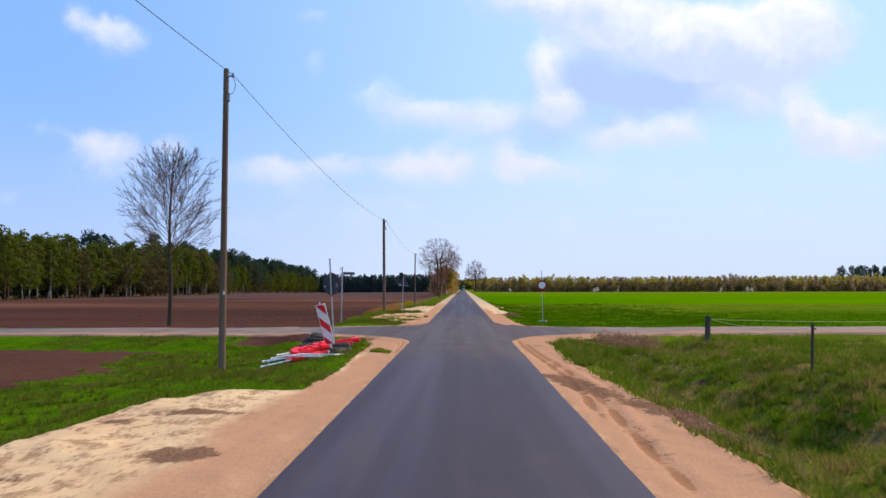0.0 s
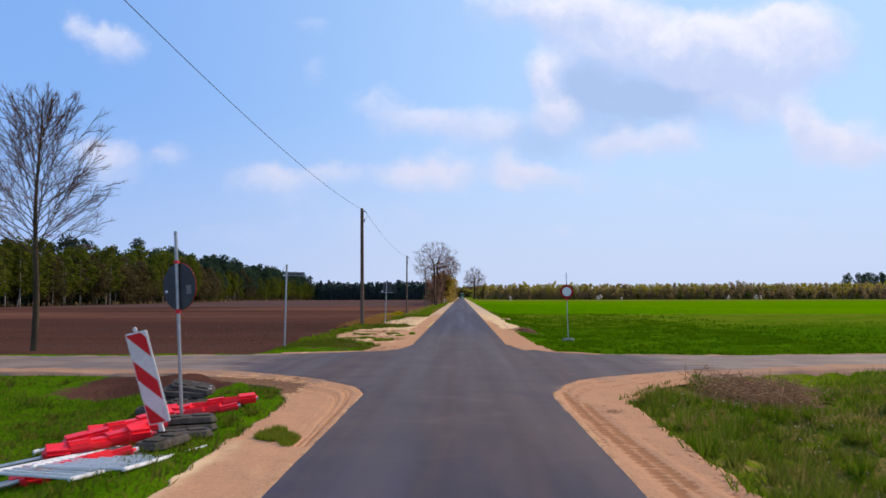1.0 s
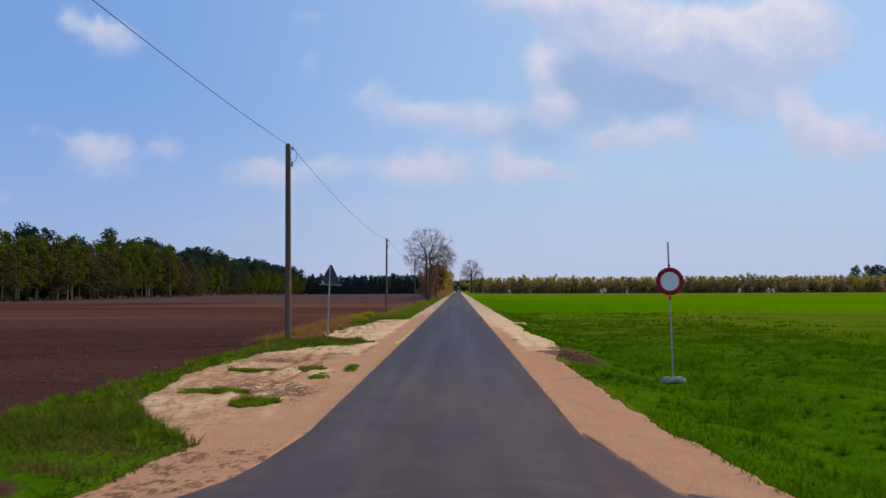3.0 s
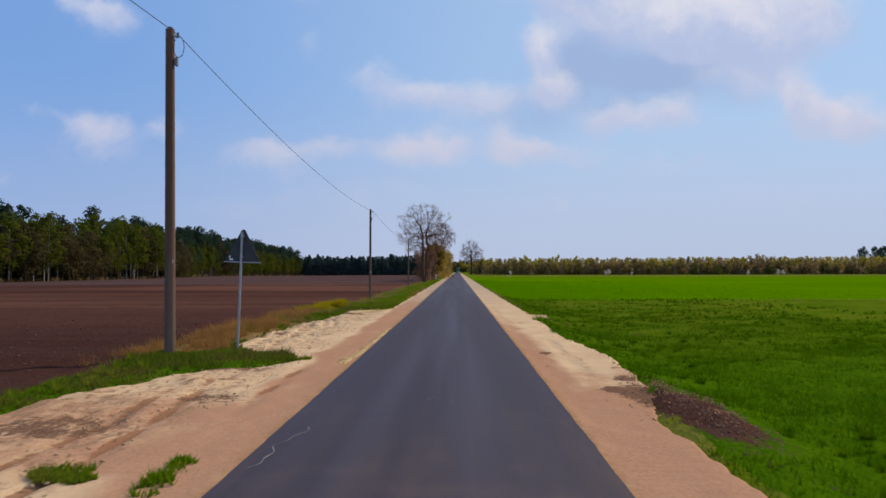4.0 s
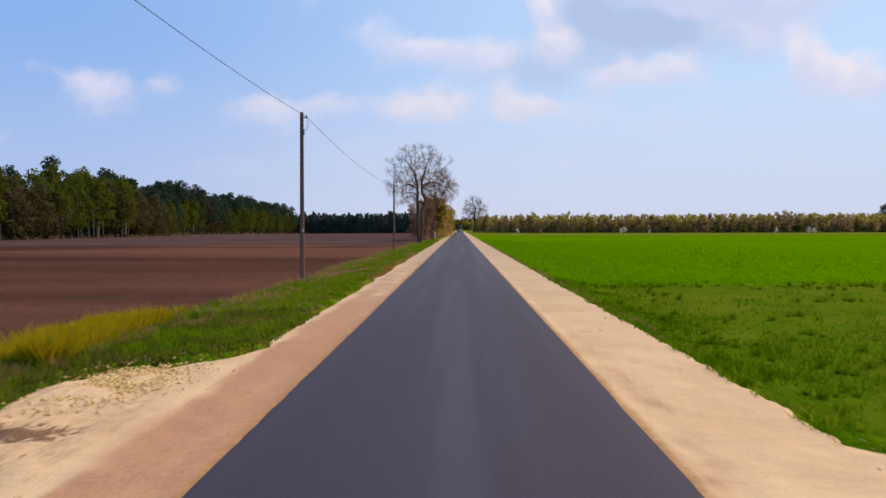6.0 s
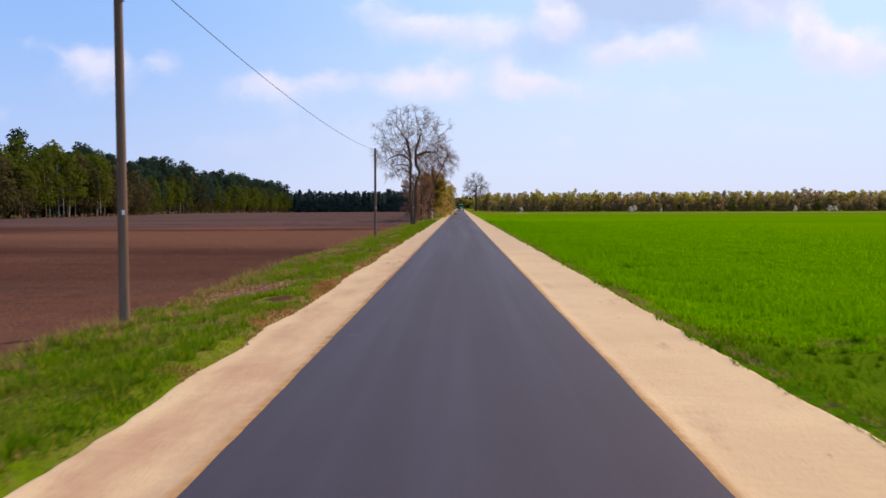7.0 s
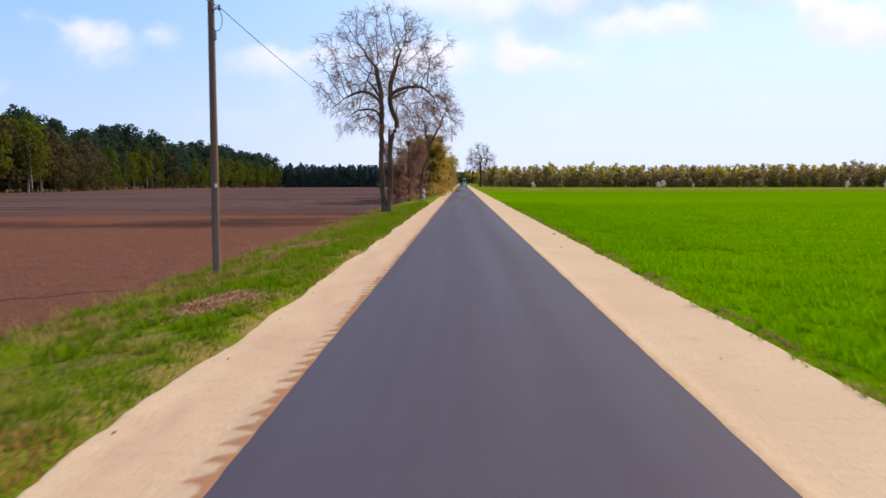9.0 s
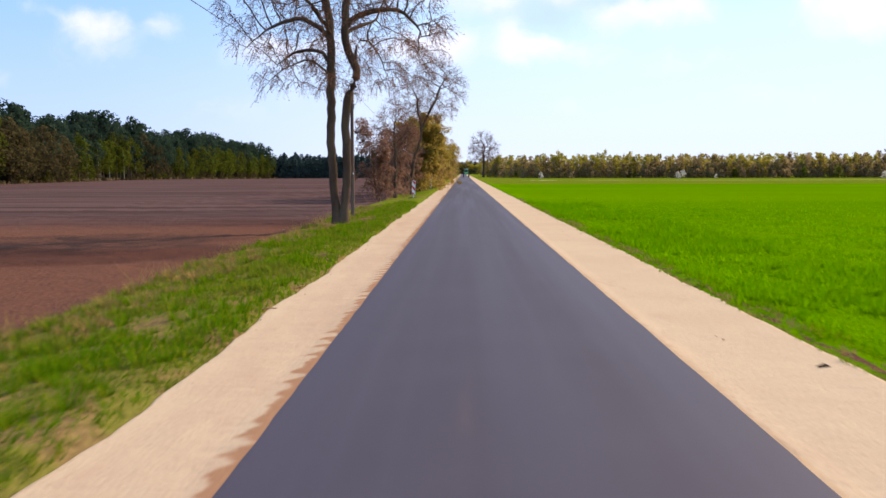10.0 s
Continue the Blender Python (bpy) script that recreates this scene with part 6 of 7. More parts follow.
# ---------------------------------------------------------------- stacked barrier gear at the crossing


def rail(m, label, red_from, red_to, length=2.6):
    """A barrier rail: grey tube with a thick red plastic boarding over part of it."""
    thing = empty("barrier_rail", m, label, "barrier", "stacked barriers")
    part("tube", rod((0, 0, 0), (length, 0, 0), 0.032, 0.032, 14), "zinc", thing)
    n = max(2, int((red_to - red_from) / 0.22))
    rnd = random.Random(int(length * 100 + red_to * 1000))
    for k in range(n):
        a, b = red_from + (red_to - red_from) * k / n, red_from + (red_to - red_from) * (k + 1) / n
        bm = box(b - a + 0.10, rnd.uniform(0.22, 0.33), rnd.uniform(0.13, 0.20), (0, 0, 0), None, 0.045)
        for vert in bm.verts:
            f = abs(vert.co.x) / (b - a) * 2
            vert.co.y *= 1.15 - 0.35 * f ** 3
            vert.co.z *= 1.1 - 0.25 * f ** 3
        bmesh.ops.transform(bm, matrix=Matrix.Translation(((a + b) / 2, rnd.uniform(-0.05, 0.05), rnd.uniform(-0.01, 0.04))) @ pose(0, 0, 0, rnd.uniform(-22, 22), rnd.uniform(-6, 6), rnd.uniform(-12, 12)), verts=bm.verts)
        part("board", bm, "plastic_red", thing)
    if red_from > 0.5:
        part("end_cap", rod((-0.02, 0, 0), (0.05, 0, 0), 0.035, 0.035, 12), "plastic_white", thing)
    if red_from > 0.5:
        part("end_cap", rod((length - 0.05, 0, 0), (length + 0.02, 0, 0), 0.035, 0.035, 12), "plastic_white", thing)
    return thing


RAILS = [(-5.25, 19.95, 0.05, 40, 0.75, 2.0), (-5.02, 19.80, 0.06, 44, 0.75, 1.2), (-5.60, 21.50, 0.06, 39, 0.75, 2.2), (-5.37, 21.15, 0.06, 38, 0.85, 2.1), (-5.64, 22.65, 0.06, 47, 0.7, 2.0), (-5.70, 23.60, 0.06, 52, 1.1, 1.9),
         (-4.75, 21.15, 0.17, 40, 0.05, 1.2), (-4.95, 22.00, 0.20, 36, 0.05, 1.3), (-5.00, 22.70, 0.18, 42, 0.05, 1.2), (-4.85, 24.85, 0.14, 12, 0.05, 1.55), (-4.60, 24.60, 0.06, 9, 0.05, 1.1)]
for x, y, dz, ang, a, b in RAILS:
    ex, ey = x + b * math.cos(radians(ang)), y + b * math.sin(radians(ang))
    tilt = -math.degrees(math.atan2(zg(ex, ey) - zg(x, y), b))
    rail(pose(x, y, zg(x, y) + dz, 0, tilt, ang), "barrier rail with red plastic boards and a grey tube, stacked", a, b, b + 0.05)
for x, y, dz, ang in ((-3.55, 21.70, 0.03, 80), (-3.60, 22.45, 0.03, 30), (-3.70, 22.95, 0.03, 28), (-3.72, 23.00, 0.13, 24)):
    foot_plate("sign_foot", pose(x, y, zg(x, y) + dz, 0, 0, ang), "stacked dark grey rubber foot plate")


def fence_panel(m):
    thing = empty("barrier_fence", m, "white plastic barrier fence lying flat in grass", "barrier fence")
    for zz in (0.0, 1.0):
        part("rail", box(2.0, 0.05, 0.04, (1.0, zz, 0), None, 0.012), "plastic_white", thing)
    for k in range(15):
        part("bar", box(0.03, 0.97, 0.03, (0.07 + k * 0.133, 0.5, 0), None, 0.008), "plastic_white", thing)
    return thing


fence_panel(pose(-3.35, 20.1, zg(-3.8, 21.0) + 0.10, 0, 4, 84))
fence_panel(pose(-3.75, 19.8, zg(-4.2, 20.8) + 0.13, 0, 3, 76))
# a second heap of feet behind the sign
zh = zg(-4.95, 26.6)
for x, y, dz, rx, ry, rz, mark in [(-5.10, 26.05, 0.01, 2, 0, 12, 0), (-4.72, 26.15, 0.01, 0, 3, 74, 0), (-5.05, 26.45, 0.01, 0, 0, 160, 0), (-5.00, 26.10, 0.11, 4, -3, 24, 0), (-4.70, 26.05, 0.12, 14, 6, 8, 1),
                                   (-5.06, 26.30, 0.21, -5, 3, 168, 0), (-4.90, 26.25, 0.29, 12, 4, 14, 0), (-4.80, 26.35, 0.37, 16, 9, 4, 1), (-5.25, 25.90, 0.10, 0, -12, 64, 0), (-4.55, 25.75, 0.03, 22, 12, 20, 1)]:
    foot = foot_plate("sign_foot", pose(x, y, zh + dz, rx, ry, rz), "dark grey rubber foot plate in a loose heap", "rubber")
    if mark:
        pts = [(0.31 + 0.035 * math.cos(a), 0.03 + 0.035 * math.sin(a), 0.08) for a in np.linspace(0.5, 4.7, 9)] + [(0.31 + 0.035 * math.cos(a), -0.04 + 0.035 * math.sin(a), 0.08) for a in np.linspace(1.57, -2.6, 9)]
        bulk("mark", *tubes([(pts, [0.010] * 18)], 5), ["white"]).parent = foot

# ---------------------------------------------------------------- fence posts by the ditch
for x, y, top, r, mat, label in ((8.8, 27.6, 0.90, 0.095, "post", "thick dark wooden fence post by the ditch"), (8.28, 18.05, 1.06, 0.036, "post", "thin dark fence post by the ditch")):
    z0 = zg(x, y)
    thing = empty("fence_post", pose(x, y, z0, 0, 2, 0), label, "post", "fence posts")
    bm = bmesh.new()
    rod((0, 0, -0.2), (0, 0, top - z0), r * 1.05, r * 0.95, 10, bm)
    bmesh.ops.bevel(bm, geom=[e for e in bm.edges if e.verts[0].co.z > 0.3 and e.verts[1].co.z > 0.3], offset=r * 0.25, segments=2, affect="EDGES")
    part("stake", bm, mat, thing)
    part("insulator", rod((r * 0.9, -r * 0.3, top - z0 - 0.12), (r * 0.9 + 0.05, -r * 0.3, top - z0 - 0.12), 0.018, 0.018, 8), "black", thing)
pa, pb = Vector((8.93, 27.57, 0.78)), Vector((8.36, 18.04, 0.94))
pc = pa + (pa - pb) * 0.0 + Vector((14, 4.0, -0.1))
for a, b in ((pa, pb), (pa, pc)):
    pts = [tuple(a.lerp(b, t) - Vector((0, 0, 0.5 * t * (1 - t)))) for t in np.linspace(0, 1, 20)]
    V, F = tubes([(pts, [0.005] * 20)], 5)
    tagged(bulk("fence_tape", V, F, ["tape"]), "thin yellowish electric fence tape between posts", "fence tape")

# ---------------------------------------------------------------- distant tractor on the road
tractor = empty("tractor", pose(0.7, 430, 0.06, 0, 0, 0), "small green tractor far away on the road", "tractor")
bm = box(0.9, 2.0, 0.8, (0, -0.9, 1.25), None, 0.1)
part("bonnet", bm, "paint_green", tractor)
part("cab", box(1.5, 1.5, 1.5, (0, 0.9, 2.1), None, 0.12), "paint_green", tractor)
part("windscreen", box(1.2, 0.04, 0.9, (0, 0.14, 2.25), None, 0.01), "glass", tractor)
part("cab_roof", box(1.7, 1.7, 0.18, (0, 0.9, 2.95), None, 0.06), "lens", tractor, "pale cab roof")
for sx in (-1, 1):
    for yy, r in ((1.2, 0.85), (-1.4, 0.6)):
        wheel = part("wheel", rod((sx * 0.75, yy, r), (sx * 1.15, yy, r), r, r, 24), "black", tractor)
        part("rim", rod((sx * 1.12, yy, r), (sx * 1.17, yy, r), r * 0.55, r * 0.5, 20), "lens", wheel)
    part("headlight", box(0.22, 0.05, 0.16, (sx * 0.36, -1.92, 1.4), None, 0.03), "lens", tractor)

# ---------------------------------------------------------------- plants and loose stuff


def bare(x, y):
    s = np.zeros_like(x)
    for cx, cy, rx, ry in PATCHES + BARE_SPOTS:
        s = np.maximum(s, np.exp(-((x - cx) / rx) ** 2 - ((y - cy) / ry) ** 2))
    return s


def turf(name, label, mat, n, x0, x1, y0, y1, tall, wide, seed, keep, clump=0.9):
    """Blades of grass scattered over a rectangle where keep() allows."""
    rng = np.random.RandomState(seed)
    x, y = rng.uniform(x0, x1, n), rng.uniform(y0, y1, n)
    k = keep(x, y) & (rng.rand(n) < 0.22 + clump * 2.4 * (lumps(x, y, 1.7, seed) * 0.45 + lumps(x, y, 0.7, seed + 6) * 0.3 + lumps(x, y, 0.28, seed + 4) * 0.25 - 0.33))
    x, y = x[k], y[k]
    z = np.where(in_sand(x, y, -0.05), 0.005, height(x, y) - 0.01)
    t = tall * rng.uniform(0.5, 1.3, len(x)) * (0.35 + 0.8 * lumps(x, y, 1.4, seed + 1) + 1.0 * lumps(x, y, 0.5, seed + 2) ** 3)
    a = rng.uniform(0, 6.28, len(x))
    w_ = wide * rng.uniform(0.7, 1.3, len(x))
    lx, ly = rng.normal(0, 0.42, len(x)) * t, rng.normal(0, 0.42, len(x)) * t
    p = np.stack([x, y, z], -1)
    side = np.stack([np.cos(a) * w_, np.sin(a) * w_, 0 * a], -1) / 2
    V = np.stack([p - side, p + side, p + np.stack([lx, ly, t], -1)], 1).reshape(-1, 3)
    return tagged(bulk(name, V, np.arange(len(V)).reshape(-1, 3), [mat]), label, "grass", kind="stuff")


def open_land(x, y):
    return ~in_sand(x, y, -0.10 - 0.12 * (lumps(x, y, 0.4, 81) - 0.5)) & ~side_zone(x, y) & ((earth_zone(x, y) < 0.4) | ((x > 3) & (lumps(x, y, 0.4, 48) > 0.6))) & (bare(x, y) < 0.35)


def dead_strip(x, y):
    """Where last year's stems stand between the sand and the ploughed field."""
    return (y > 61.2 + 0.8 * lumps(x, y, 0.6, 89)) & (y < 78) & (x < -5.3 - 0.5 * lumps(x, y, 0.9, 90) + 0.9 * ease(y, 63.6, 61.6))


turf("verge_grass", "lush green verge grass round the pole and the sand", "lush", 160000, -7.0, -2.9, 39, 88, 0.10, 0.024, 101, lambda x, y: open_land(x, y) & ~dead_strip(x, y))


def strawy(x, y):
    """Where the verge has gone tan, from 0 to 1."""
    return ease(lumps(x, y, 1.5, 66) * 0.6 + lumps(x, y, 0.5, 67) * 0.4 + 0.12 * ease(-x, 4.2, 5.4) - 0.075, 0.51, 0.59) * (1 - 0.55 * ease(y, 122, 138) * ease(x, -5.6, -4.6))


turf("verge_grass", "tufted green verge grass with dry blades beside the sand", "grass", 330000, -7.0, -2.9, 82, 192, 0.10, 0.024, 119, lambda x, y: open_land(x, y) & (lumps(x, y, 0.06, 35) > 0.80 * strawy(x, y)) & (-x - sand_left(y) > 0.42 * ease(y, 95, 102) * (1 - ease(y, 122, 130)) * ease(lumps(x * 0.5, y, 0.9, 68), 0.35, 0.75)))
turf("verge_grass", "green roadside grass before the crossing", "lush", 150000, -16, -2.8, 4, 33, 0.09, 0.022, 102, open_land)
turf("ditch_grass", "rough olive grass over the ditch bank", "rank", 170000, 2.6, 15, 2, 36, 0.13, 0.026, 103, open_land)
turf("dry_straw", "tan dead grass lying over the ditch bank", "straw", 42000, 3.3, 11, 4, 29, 0.12, 0.022, 118, lambda x, y: open_land(x, y) & (lumps(x, y, 1.3, 78) * 0.6 + lumps(x, y, 0.4, 79) * 0.4 > 0.56))
turf("meadow_grass", "short green meadow grass with yellow tints", "meadow", 290000, 2.9, 17, 37.5, 101, 0.10, 0.018, 104, lambda x, y: open_land(x, y) & (lumps(x, y, 0.07, 39) > 0.7 * ease(y, 72, 92) * ease(x, 4, 7)))


def thinning(x, y):
    """Fewer single plants the farther off the field lies."""
    return lumps(x, y, 0.07, 34) > 0.15 + 0.75 * np.maximum(ease(y, 150, 205), ease(x, 14, 40))


turf("young_cereal", "dense bright green young cereal crop", "crop", 360000, 3.5, 15, 99, 205, 0.11, 0.03, 105, lambda x, y: open_land(x, y) & thinning(x, y) & (x > 3.55 + 0.45 * lumps(y, y * 0, 1.2, 33)))
turf("verge_grass", "thin brownish grass between sand and crop", "grass", 40000, 3.2, 4.0, 78, 196, 0.08, 0.02, 106, open_land)
for xa, xb, n, s in ((15, 40, 160000, 107),):
    turf("meadow_grass", "short green meadow grass farther off", "meadow", n // 2, xa, xb, 38, 90, 0.13, 0.03, s, lambda x, y: open_land(x, y) & (lumps(x, y, 0.07, 39) > 0.2 + 0.7 * ease(y, 60, 86)))
    turf("young_cereal", "young cereal crop farther off", "crop", n, xa, xb, 99, 205, 0.16, 0.04, s + 1, lambda x, y: open_land(x, y) & thinning(x, y))
turf("dry_straw", "rusty dead stems at the ploughed field's edge", "rusty", 70000, -7.6, -4.6, 60, 79, 0.21, 0.013, 110, lambda x, y: ~in_sand(x, y, 0.1) & ((x < -6.2) | dead_strip(x, y)) & (lumps(x, y, 1.0, 41) * 0.6 + lumps(x, y, 0.35, 87) * 0.4 > 0.47))
turf("dry_straw", "dead tan straw at the ploughed field's edge", "straw", 9000, -7.1, -6.0, 96, 190, 0.26, 0.012, 111, lambda x, y: lumps(x, y, 2.0, 42) > 0.5)
turf("dry_straw", "dead straw on the ditch bank", "straw", 9000, 3.2, 9, 6, 30, 0.22, 0.014, 112, lambda x, y: open_land(x, y) & (lumps(x, y, 1.6, 43) > 0.55))
turf("yellow_herbs", "low yellow-green herbs at the field edge", "yellow", 60000, -6.8, -5.2, 78.5, 88, 0.27, 0.03, 113, lambda x, y: ~in_sand(x, y) & (lumps(x, y, 1.2, 44) > 0.3) & (x < -5.6 + 0.1 * (80 - y) + 0.5))


def tussocks(name, label, mat, n, x0, x1, y0, y1, tall, seed, keep, per=46):
    """Separate tufts whose blades lean out from one root."""
    rng = np.random.RandomState(seed)
    x, y = rng.uniform(x0, x1, n), rng.uniform(y0, y1, n)
    k = keep(x, y) & (lumps(x, y, 2.2, seed) > 0.42)
    x, y = x[k], y[k]
    s = rng.uniform(0.5, 1.25, len(x)) * tall
    x, y, s = np.repeat(x, per), np.repeat(y, per), np.repeat(s, per)
    z = height(x, y) - 0.02
    a, r = rng.uniform(0, 6.28, len(x)), rng.rand(len(x))
    root = np.stack([x + 0.3 * s * r * np.cos(a), y + 0.3 * s * r * np.sin(a), z], -1)
    lean = 0.15 + 0.75 * r
    t = s * rng.uniform(0.55, 1.1, len(x))
    tip = root + np.stack([t * lean * np.cos(a), t * lean * np.sin(a), t * np.sqrt(np.maximum(0.1, 1 - 0.6 * lean ** 2))], -1)
    side = np.stack([-np.sin(a), np.cos(a), 0 * a], -1) * 0.008
    V = np.stack([root - side, root + side, tip], 1).reshape(-1, 3)
    return tagged(bulk(name, V, np.arange(len(V)).reshape(-1, 3), [mat]), label, "grass", kind="stuff")


tussocks("grass_tussocks", "green grass tufts standing out of the verge", "grass", 4600, -6.7, -3.2, 39, 192, 0.22, 150, open_land)
tussocks("dry_tussocks", "tan dry grass tufts in the verge", "straw", 2600, -6.9, -5.0, 70, 192, 0.22, 151, open_land, 34)
tussocks("grass_tussocks", "rough green tufts on the ditch bank", "rank", 1500, 3.0, 12, 4, 31, 0.34, 152, open_land)
tussocks("dry_tussocks", "tan dead tufts on the ditch bank", "straw", 700, 3.2, 10, 4, 30, 0.26, 153, open_land, 34)
tussocks("dead_stems", "rusty dead stems round the foot of the pole", "rusty", 420, -7.1, -5.2, 60.5, 79, 0.46, 156, lambda x, y: ~in_sand(x, y, 0.1) & dead_strip(x, y), 26)
tussocks("grass_tussocks", "darker tufts in the meadow", "meadow", 2600, 3.4, 22, 40, 100, 0.17, 154, open_land)
tussocks("grass_tussocks", "green tufts by the stacked barriers", "lush", 900, -12, -3.0, 5, 30, 0.16, 155, open_land)
tussocks("cereal_tufts", "taller cereal plants at the field margin", "crop", 4600, 3.45, 8, 99, 195, 0.27, 156, open_land, 30)
turf("dry_straw", "low tan dead grass among the verge", "straw", 170000, -6.9, -3.1, 82, 192, 0.085, 0.022, 117, lambda x, y: open_land(x, y) & (lumps(x, y, 0.06, 36) < 0.15 - 0.10 * ease(y, 122, 138) + 0.8 * strawy(x, y)))
turf("dry_straw", "dead tan grass between the sand and the crop", "straw", 60000, 3.2, 4.0, 84, 200, 0.06, 0.02, 116, lambda x, y: (np.abs(x - sand_right(y) - 0.14 - 0.1 * lumps(y, y * 0, 0.8, 37)) < 0.13) & (lumps(x, y, 0.3, 38) > 0.35))
turf("dead_grass", "brown dead grass along the edge of the sand", "rusty", 40000, -3.9, -2.85, 96, 130, 0.06, 0.03, 114, lambda x, y: ~in_sand(x, y, -0.06) & (-x - sand_left(y) < 0.45 * ease(lumps(x * 0.5, y, 0.9, 68), 0.3, 0.7)))
# green islands in the sand
for k, (cx, cy, rx, ry) in enumerate([(-3.3, 51.0, 0.35, 0.30), (-2.3, 50.9, 0.22, 0.55), (-2.7, 49.4, 0.35, 0.6), (-4.8, 50.6, 0.7, 0.22), (-3.9, 60.4, 1.1, 0.30), (-3.2, 45.2, 0.4, 0.4), (-4.3, 46.6, 0.6, 0.3)]):
    turf("grass_tuft", "small grass island growing through the sand", "grass", int(9000 * rx * ry * 4), cx - 1.3 * rx, cx + 1.3 * rx, cy - 1.3 * ry, cy + 1.3 * ry, 0.075, 0.026, 160 + k,
         lambda x, y: blob(x, y, cx, cy, rx, ry) + 0.7 * lumps(x, y, 0.22, 170) > 0.78, 1.6)
turf("grass_tuft", "small grass islands growing through the sand", "grass", 60000, -3.2, -1.85, 19, 25, 0.07, 0.02, 115,
     lambda x, y: blob(x, y, -2.45, 22.7, 0.24, 0.9) + 0.8 * blob(x, y, -2.1, 22.0, 0.15, 0.7) + 0.8 * lumps(x, y, 0.45, 46) > 1.12)


def flakes(name, label, mat, n, size, seed, centres, lift=0.02):
    """Flat bits and pieces lying about in patches."""
    rng = np.random.RandomState(seed)
    pts = []
    for cx, cy, rx, ry in centres:
        x, y = cx + rx * rng.normal(0, 0.55, n), cy + ry * rng.normal(0, 0.55, n)
        pts.append(np.stack([x, y, height(x, y) + lift + 0.03 * rng.rand(n)], -1))
    V, F = leaves(rng, np.concatenate(pts), size, 0.0, 1)
    return tagged(bulk(name, V, F, [mat]), label, "litter", kind="stuff")


flakes("leaf_litter", "patches of dry brown leaves and bark on the verge", "litter", 4200, 0.024, 120, [p for k, p in enumerate(PATCHES) if k not in (1, 4, 7)])
flakes("straw_litter", "tan straw and chips strewn over the soil heap", "litter", 700, 0.016, 122, [(3.35, 56.2, 0.45, 0.9), (3.6, 54.0, 0.45, 1.5)], 0.03)
flakes("pale_litter", "scattered pale chips and dead blossoms on the bank", "chips", 90, 0.022, 121, [(5.0, 27.0, 1.4, 2.2), (6.2, 22, 1.6, 3.5), (5.2, 14, 1.4, 4)], 0.10)

# clods on ploughed land near the crossing
rng = np.random.RandomState(130)
n = 1500
x, y = -6.9 - rng.gamma(2.0, 3.0, n), rng.uniform(39.5, 75, n)
k = earth_zone(x, y) > 0.6
x, y = x[k], y[k]
ico = bmesh.new()
bmesh.ops.create_icosphere(ico, subdivisions=1, radius=1)
iv, jf = np.array([v.co[:] for v in ico.verts]), np.array([[q.index for q in f.verts] for f in ico.faces])
ico.free()
size = 0.010 + 0.030 * rng.rand(len(x)) ** 3
V = iv[None] * size[:, None, None] * rng.uniform(0.5, 1.4, (len(x), len(iv), 1)) * (1.3, 1.3, 0.55) + np.stack([x, y, height(x, y) + 0.01], -1)[:, None]
F = jf[None] + (np.arange(len(x)) * len(iv))[:, None, None]
tagged(bulk("soil_clods", V.reshape(-1, 3), F.reshape(-1, 3), ["soil_lump"]), "dark loose clods on the ploughed field", "soil", kind="stuff")


def stones(name, label, mat, x, y, size, seed, flat=0.6):
    """Small irregular pieces lying on the ground or the sand."""
    rng = np.random.RandomState(seed)
    z = np.where(in_sand(x, y), 0.016, height(x, y) + 0.004)
    V = iv[None] * (size[:, None, None] * rng.uniform(0.55, 1.35, (len(x), len(iv), 1))) * (1, 1, flat) + np.stack([x, y, z], -1)[:, None]
    F = jf[None] + (np.arange(len(x)) * len(iv))[:, None, None]
    return tagged(bulk(name, V.reshape(-1, 3), F.reshape(-1, 3), [mat]), label, "stones", kind="stuff")


n = 1300
stones("soil_lumps", "dark soil lumps on the heap beside the sand", "soil_lump", 3.55 + 0.40 * rng.normal(0, 0.8, n), 54.5 + 1.9 * rng.normal(0, 0.7, n), 0.005 + 0.018 * rng.rand(n) ** 3, 131, 0.4)
n = 5200
x, y = rng.uniform(-6.0, -2.9, n), rng.uniform(43, 79, n)
k = (lumps(x, y, 1.1, 82) + 0.4 * lumps(x, y, 0.35, 83) > 0.78) & in_sand(x, y, -0.1)
stones("sand_crumbs", "crumbs of sandy crust on the rough shoulder", "crumb", x[k], y[k], 0.006 + 0.022 * rng.rand(k.sum()) ** 3, 132)
stones("soil_crumbs", "dark crumbs strewn on the rough sand", "soil_lump", x[~k][:700], y[~k][:700], 0.004 + 0.013 * rng.rand(len(x[~k][:700])) ** 3, 133, 0.4)
n = 4600
y = 59.6 + 9.6 * rng.rand(n) ** 1.25
off = np.abs(rng.normal(0, 0.075, n)) * (1.15 - 0.05 * (y - 59.6)) + 0.02 + 0.11 * ease(61.0 - y, -0.6, 1.4)
k = lumps(off * 6, y, 0.5, 85) > 0.22
stones("gravel", "pale yellow gravel along the edge of the new asphalt", "gravel", (-1.81 - off)[k], y[k], 0.006 + 0.015 * rng.rand(k.sum()) ** 2, 134, 0.8)
n = 1700
stones("gravel", "heap of pale chippings at the end of the sand", "gravel", -4.0 + 0.45 * rng.normal(0, 0.8, n), 80.3 + 0.9 * rng.normal(0, 0.8, n), 0.008 + 0.018 * rng.rand(n) ** 2, 135, 0.8)
n = 500
stones("gravel", "pale chippings at the meadow's edge", "gravel", 3.85 + 0.25 * rng.normal(0, 0.8, n), 76.6 + 0.45 * rng.normal(0, 0.8, n), 0.007 + 0.015 * rng.rand(n) ** 2, 136, 0.8)
n = 160
y = rng.uniform(59.5, 64.5, n)
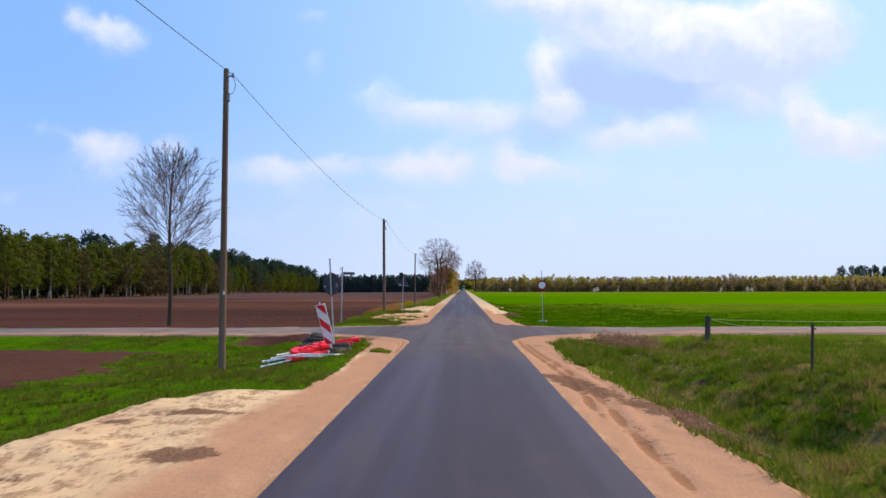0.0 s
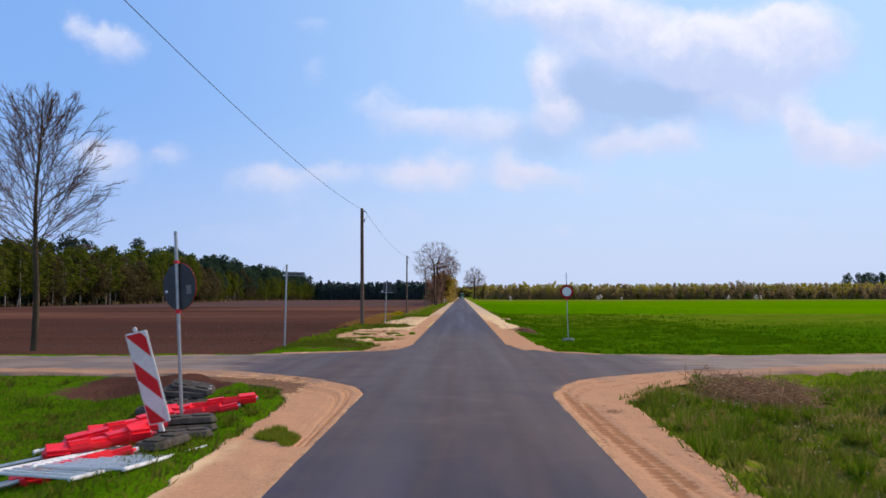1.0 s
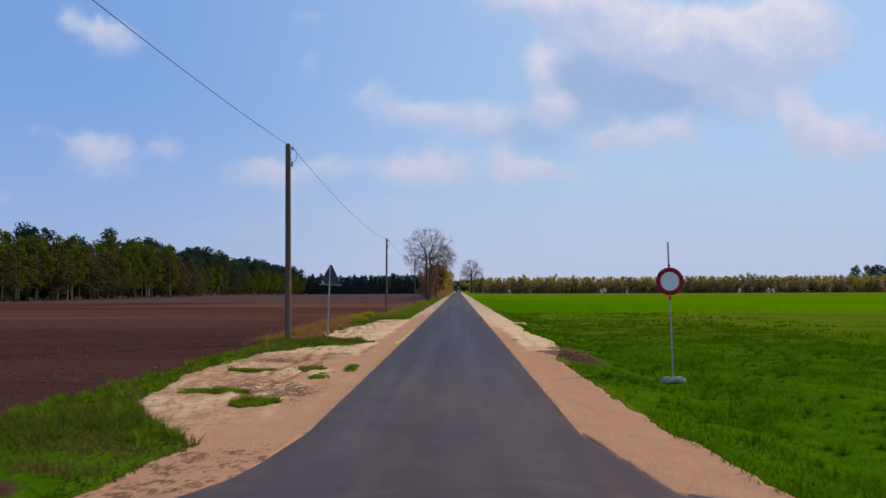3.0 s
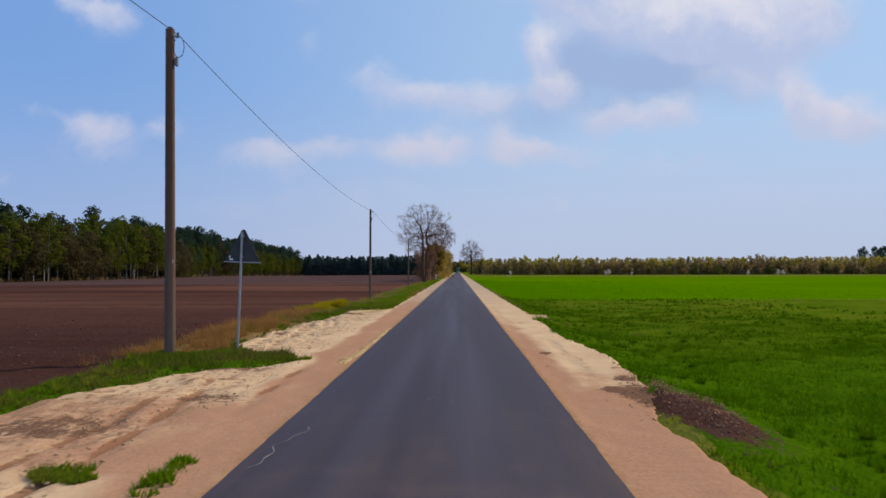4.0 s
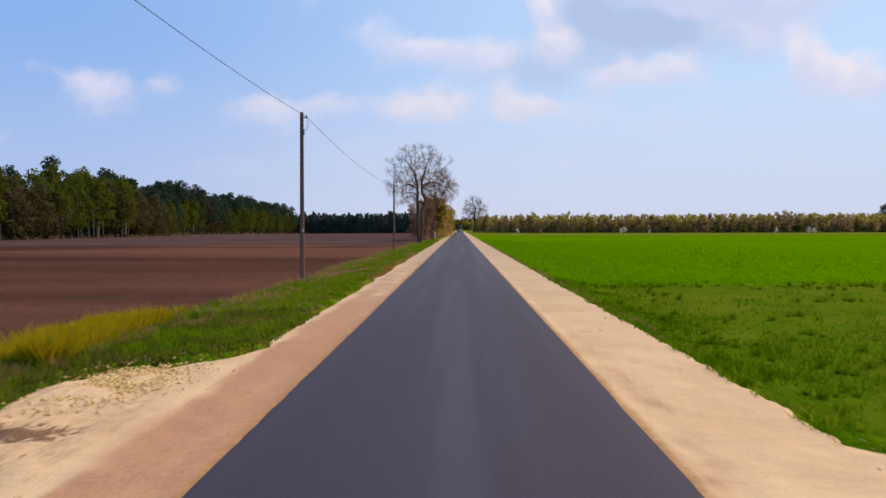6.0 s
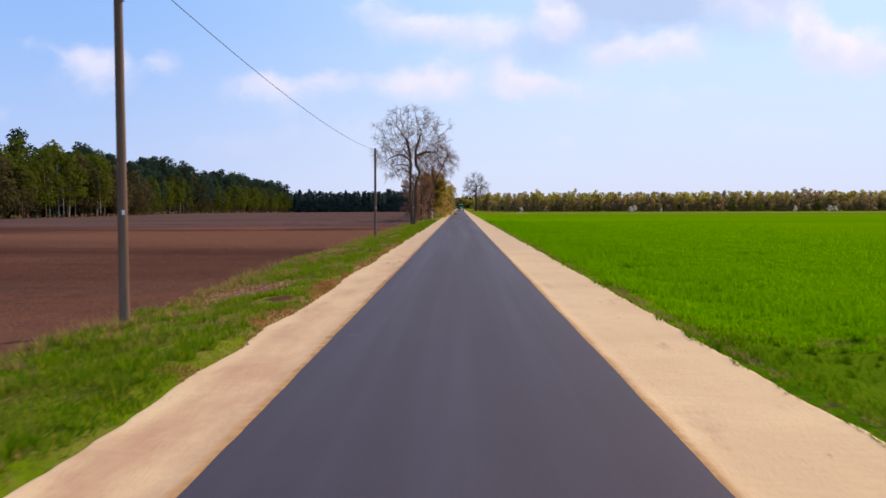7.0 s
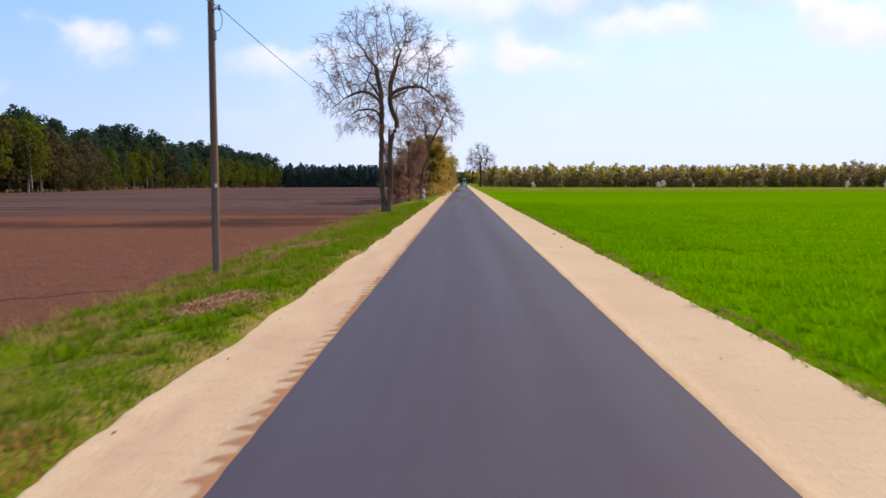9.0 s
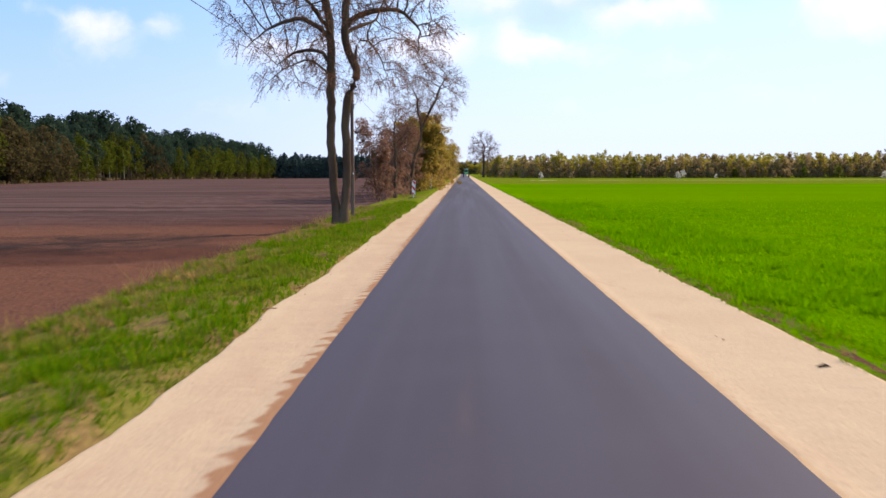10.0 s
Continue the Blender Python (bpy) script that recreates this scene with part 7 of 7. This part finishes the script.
stones("soil_crumbs", "line of dark crumbs on the smooth sand", "soil_lump", 2.88 + 0.05 * np.sin(y * 2) + 0.03 * rng.normal(0, 1, n), y, 0.004 + 0.007 * rng.rand(n) ** 2, 137, 0.4)
n = 110
y = rng.uniform(80, 190, n)
stones("soil_crumbs", "few dark crumbs on the smooth sand", "soil_lump", np.where(rng.rand(n) < 0.5, rng.uniform(2.4, 3.3, n), rng.uniform(-2.95, -2.7, n)), y, 0.006 + 0.012 * rng.rand(n) ** 2, 138)
n = 150
stones("bark_lumps", "dark lumps of bark and root in the leaf heap", "bark", -5.2 + 0.8 * rng.normal(0, 0.7, n), 106.6 + 1.1 * rng.normal(0, 0.7, n), 0.010 + 0.045 * rng.rand(n) ** 3, 139, 0.7)
# heap of dead brushwood on the bank
rng = np.random.RandomState(140)
lines = []
for k in range(1300):
    c = np.array([6.2 + 0.55 * np.clip(rng.normal(), -1.8, 1.8), 28.9 + 0.8 * np.clip(rng.normal(), -1.8, 1.8), 0])
    c[2] = zg(c[0], c[1]) + 0.42 * rng.rand() ** 1.5
    d = rng.normal(0, 1, 3) * (1, 1, 0.5)
    d = d / np.linalg.norm(d) * rng.uniform(0.10, 0.34)
    lines.append(([c - d, c + rng.normal(0, 0.02, 3), c + d], [0.007, 0.006, 0.003]))
V, F = tubes(lines, 4)
tagged(bulk("brushwood", V, F, ["brush"]), "heap of dead brown brushwood on the grassy bank", "brushwood", kind="stuff")

# pale scrape on the new asphalt
along = np.linspace(0, 1, 30)
pts = np.stack([-1.66 + 0.20 * along + 0.05 * np.sin(along * 9) + 0.025 * np.sin(along * 23), 51.2 + 1.95 * along, 0.04 + 0 * along], -1)
V, F = tubes([(pts, 0.003 + 0.012 * np.abs(np.sin(along * 17 + 0.6) * np.sin(along * 5 + 0.4)) * (1 - 0.5 * along))], 8)
tagged(bulk("chalk_mark", V * np.array([1, 1, 0.12]) + np.array([0, 0, 0.033]), F, ["chalk"]), "crooked pale scrape mark on the dark asphalt", "mark")
# pale scuffs on the worn asphalt
for cx, cy, n, long_, turn_ in ((-1.62, 111.85, 9, 0.16, 0.5), (-1.70, 98.9, 6, 0.14, 0.4), (0.05, 111.0, 4, 0.07, 1.0), (0.25, 111.05, 3, 0.05, 1.2), (0.40, 110.8, 5, 0.06, 1.4), (0.04, 55.2, 4, 0.08, 1.3), (1.54, 112.05, 2, 0.03, 0.8)):
    rng = np.random.RandomState(int(cy * 10) + n)
    lines = []
    for k in range(n):
        c = np.array([cx + 0.10 * rng.normal(), cy + 0.14 * rng.normal(), 0.0])
        c[2] = float(road_z(c[0], c[1], 0.5)) + 0.001
        d = np.array([math.cos(turn_ + 0.2 * rng.normal()), math.sin(turn_ + 0.2 * rng.normal()), 0]) * long_ * rng.uniform(0.5, 1.2)
        lines.append(([c - d, c + (0, 0, 0.001), c + d], [0.001, 0.009, 0.001]))
    V, F = tubes(lines, 5)
    V[:, 2] = 0.2 * (V[:, 2] - V[:, 2].mean()) + V[:, 2].mean()
    tagged(bulk("chalk_mark", V, F, ["chalk"]), "faint pale scuffs on the worn asphalt", "mark", kind="stuff")

# bits of litter and sticks on the shoulders
for x, y, length, r, turn_, mat, label in ((-3.06, 155.8, 0.30, 0.012, 0.4, "brush", "dry brown stick lying on the sand's edge"), (-3.02, 157.8, 0.26, 0.012, 1.1, "brush", "dry brown stick lying on the sand's edge"),
                                           (3.09, 152.7, 0.12, 0.022, 0.2, "bark", "dark piece of bark on the pale sand"), (-2.38, 113.87, 0.09, 0.007, 0.1, "twig", "dark twig lying on the sandy shoulder"), (-2.05, 114.67, 0.08, 0.008, 0.3, "twig", "dark twig lying on the sandy shoulder")):
    d = np.array([math.cos(turn_), math.sin(turn_), 0.0]) * length / 2
    c = np.array([x, y, max(0.012, float(zg(x, y)) + 0.02)])
    V, F = tubes([([c - d, c + (0.01, 0.02, 0.008), c + d], [r * 0.7, r, r * 0.4])], 7)
    tagged(bulk("stick", V, F, [mat], smooth=True), label, "stick")
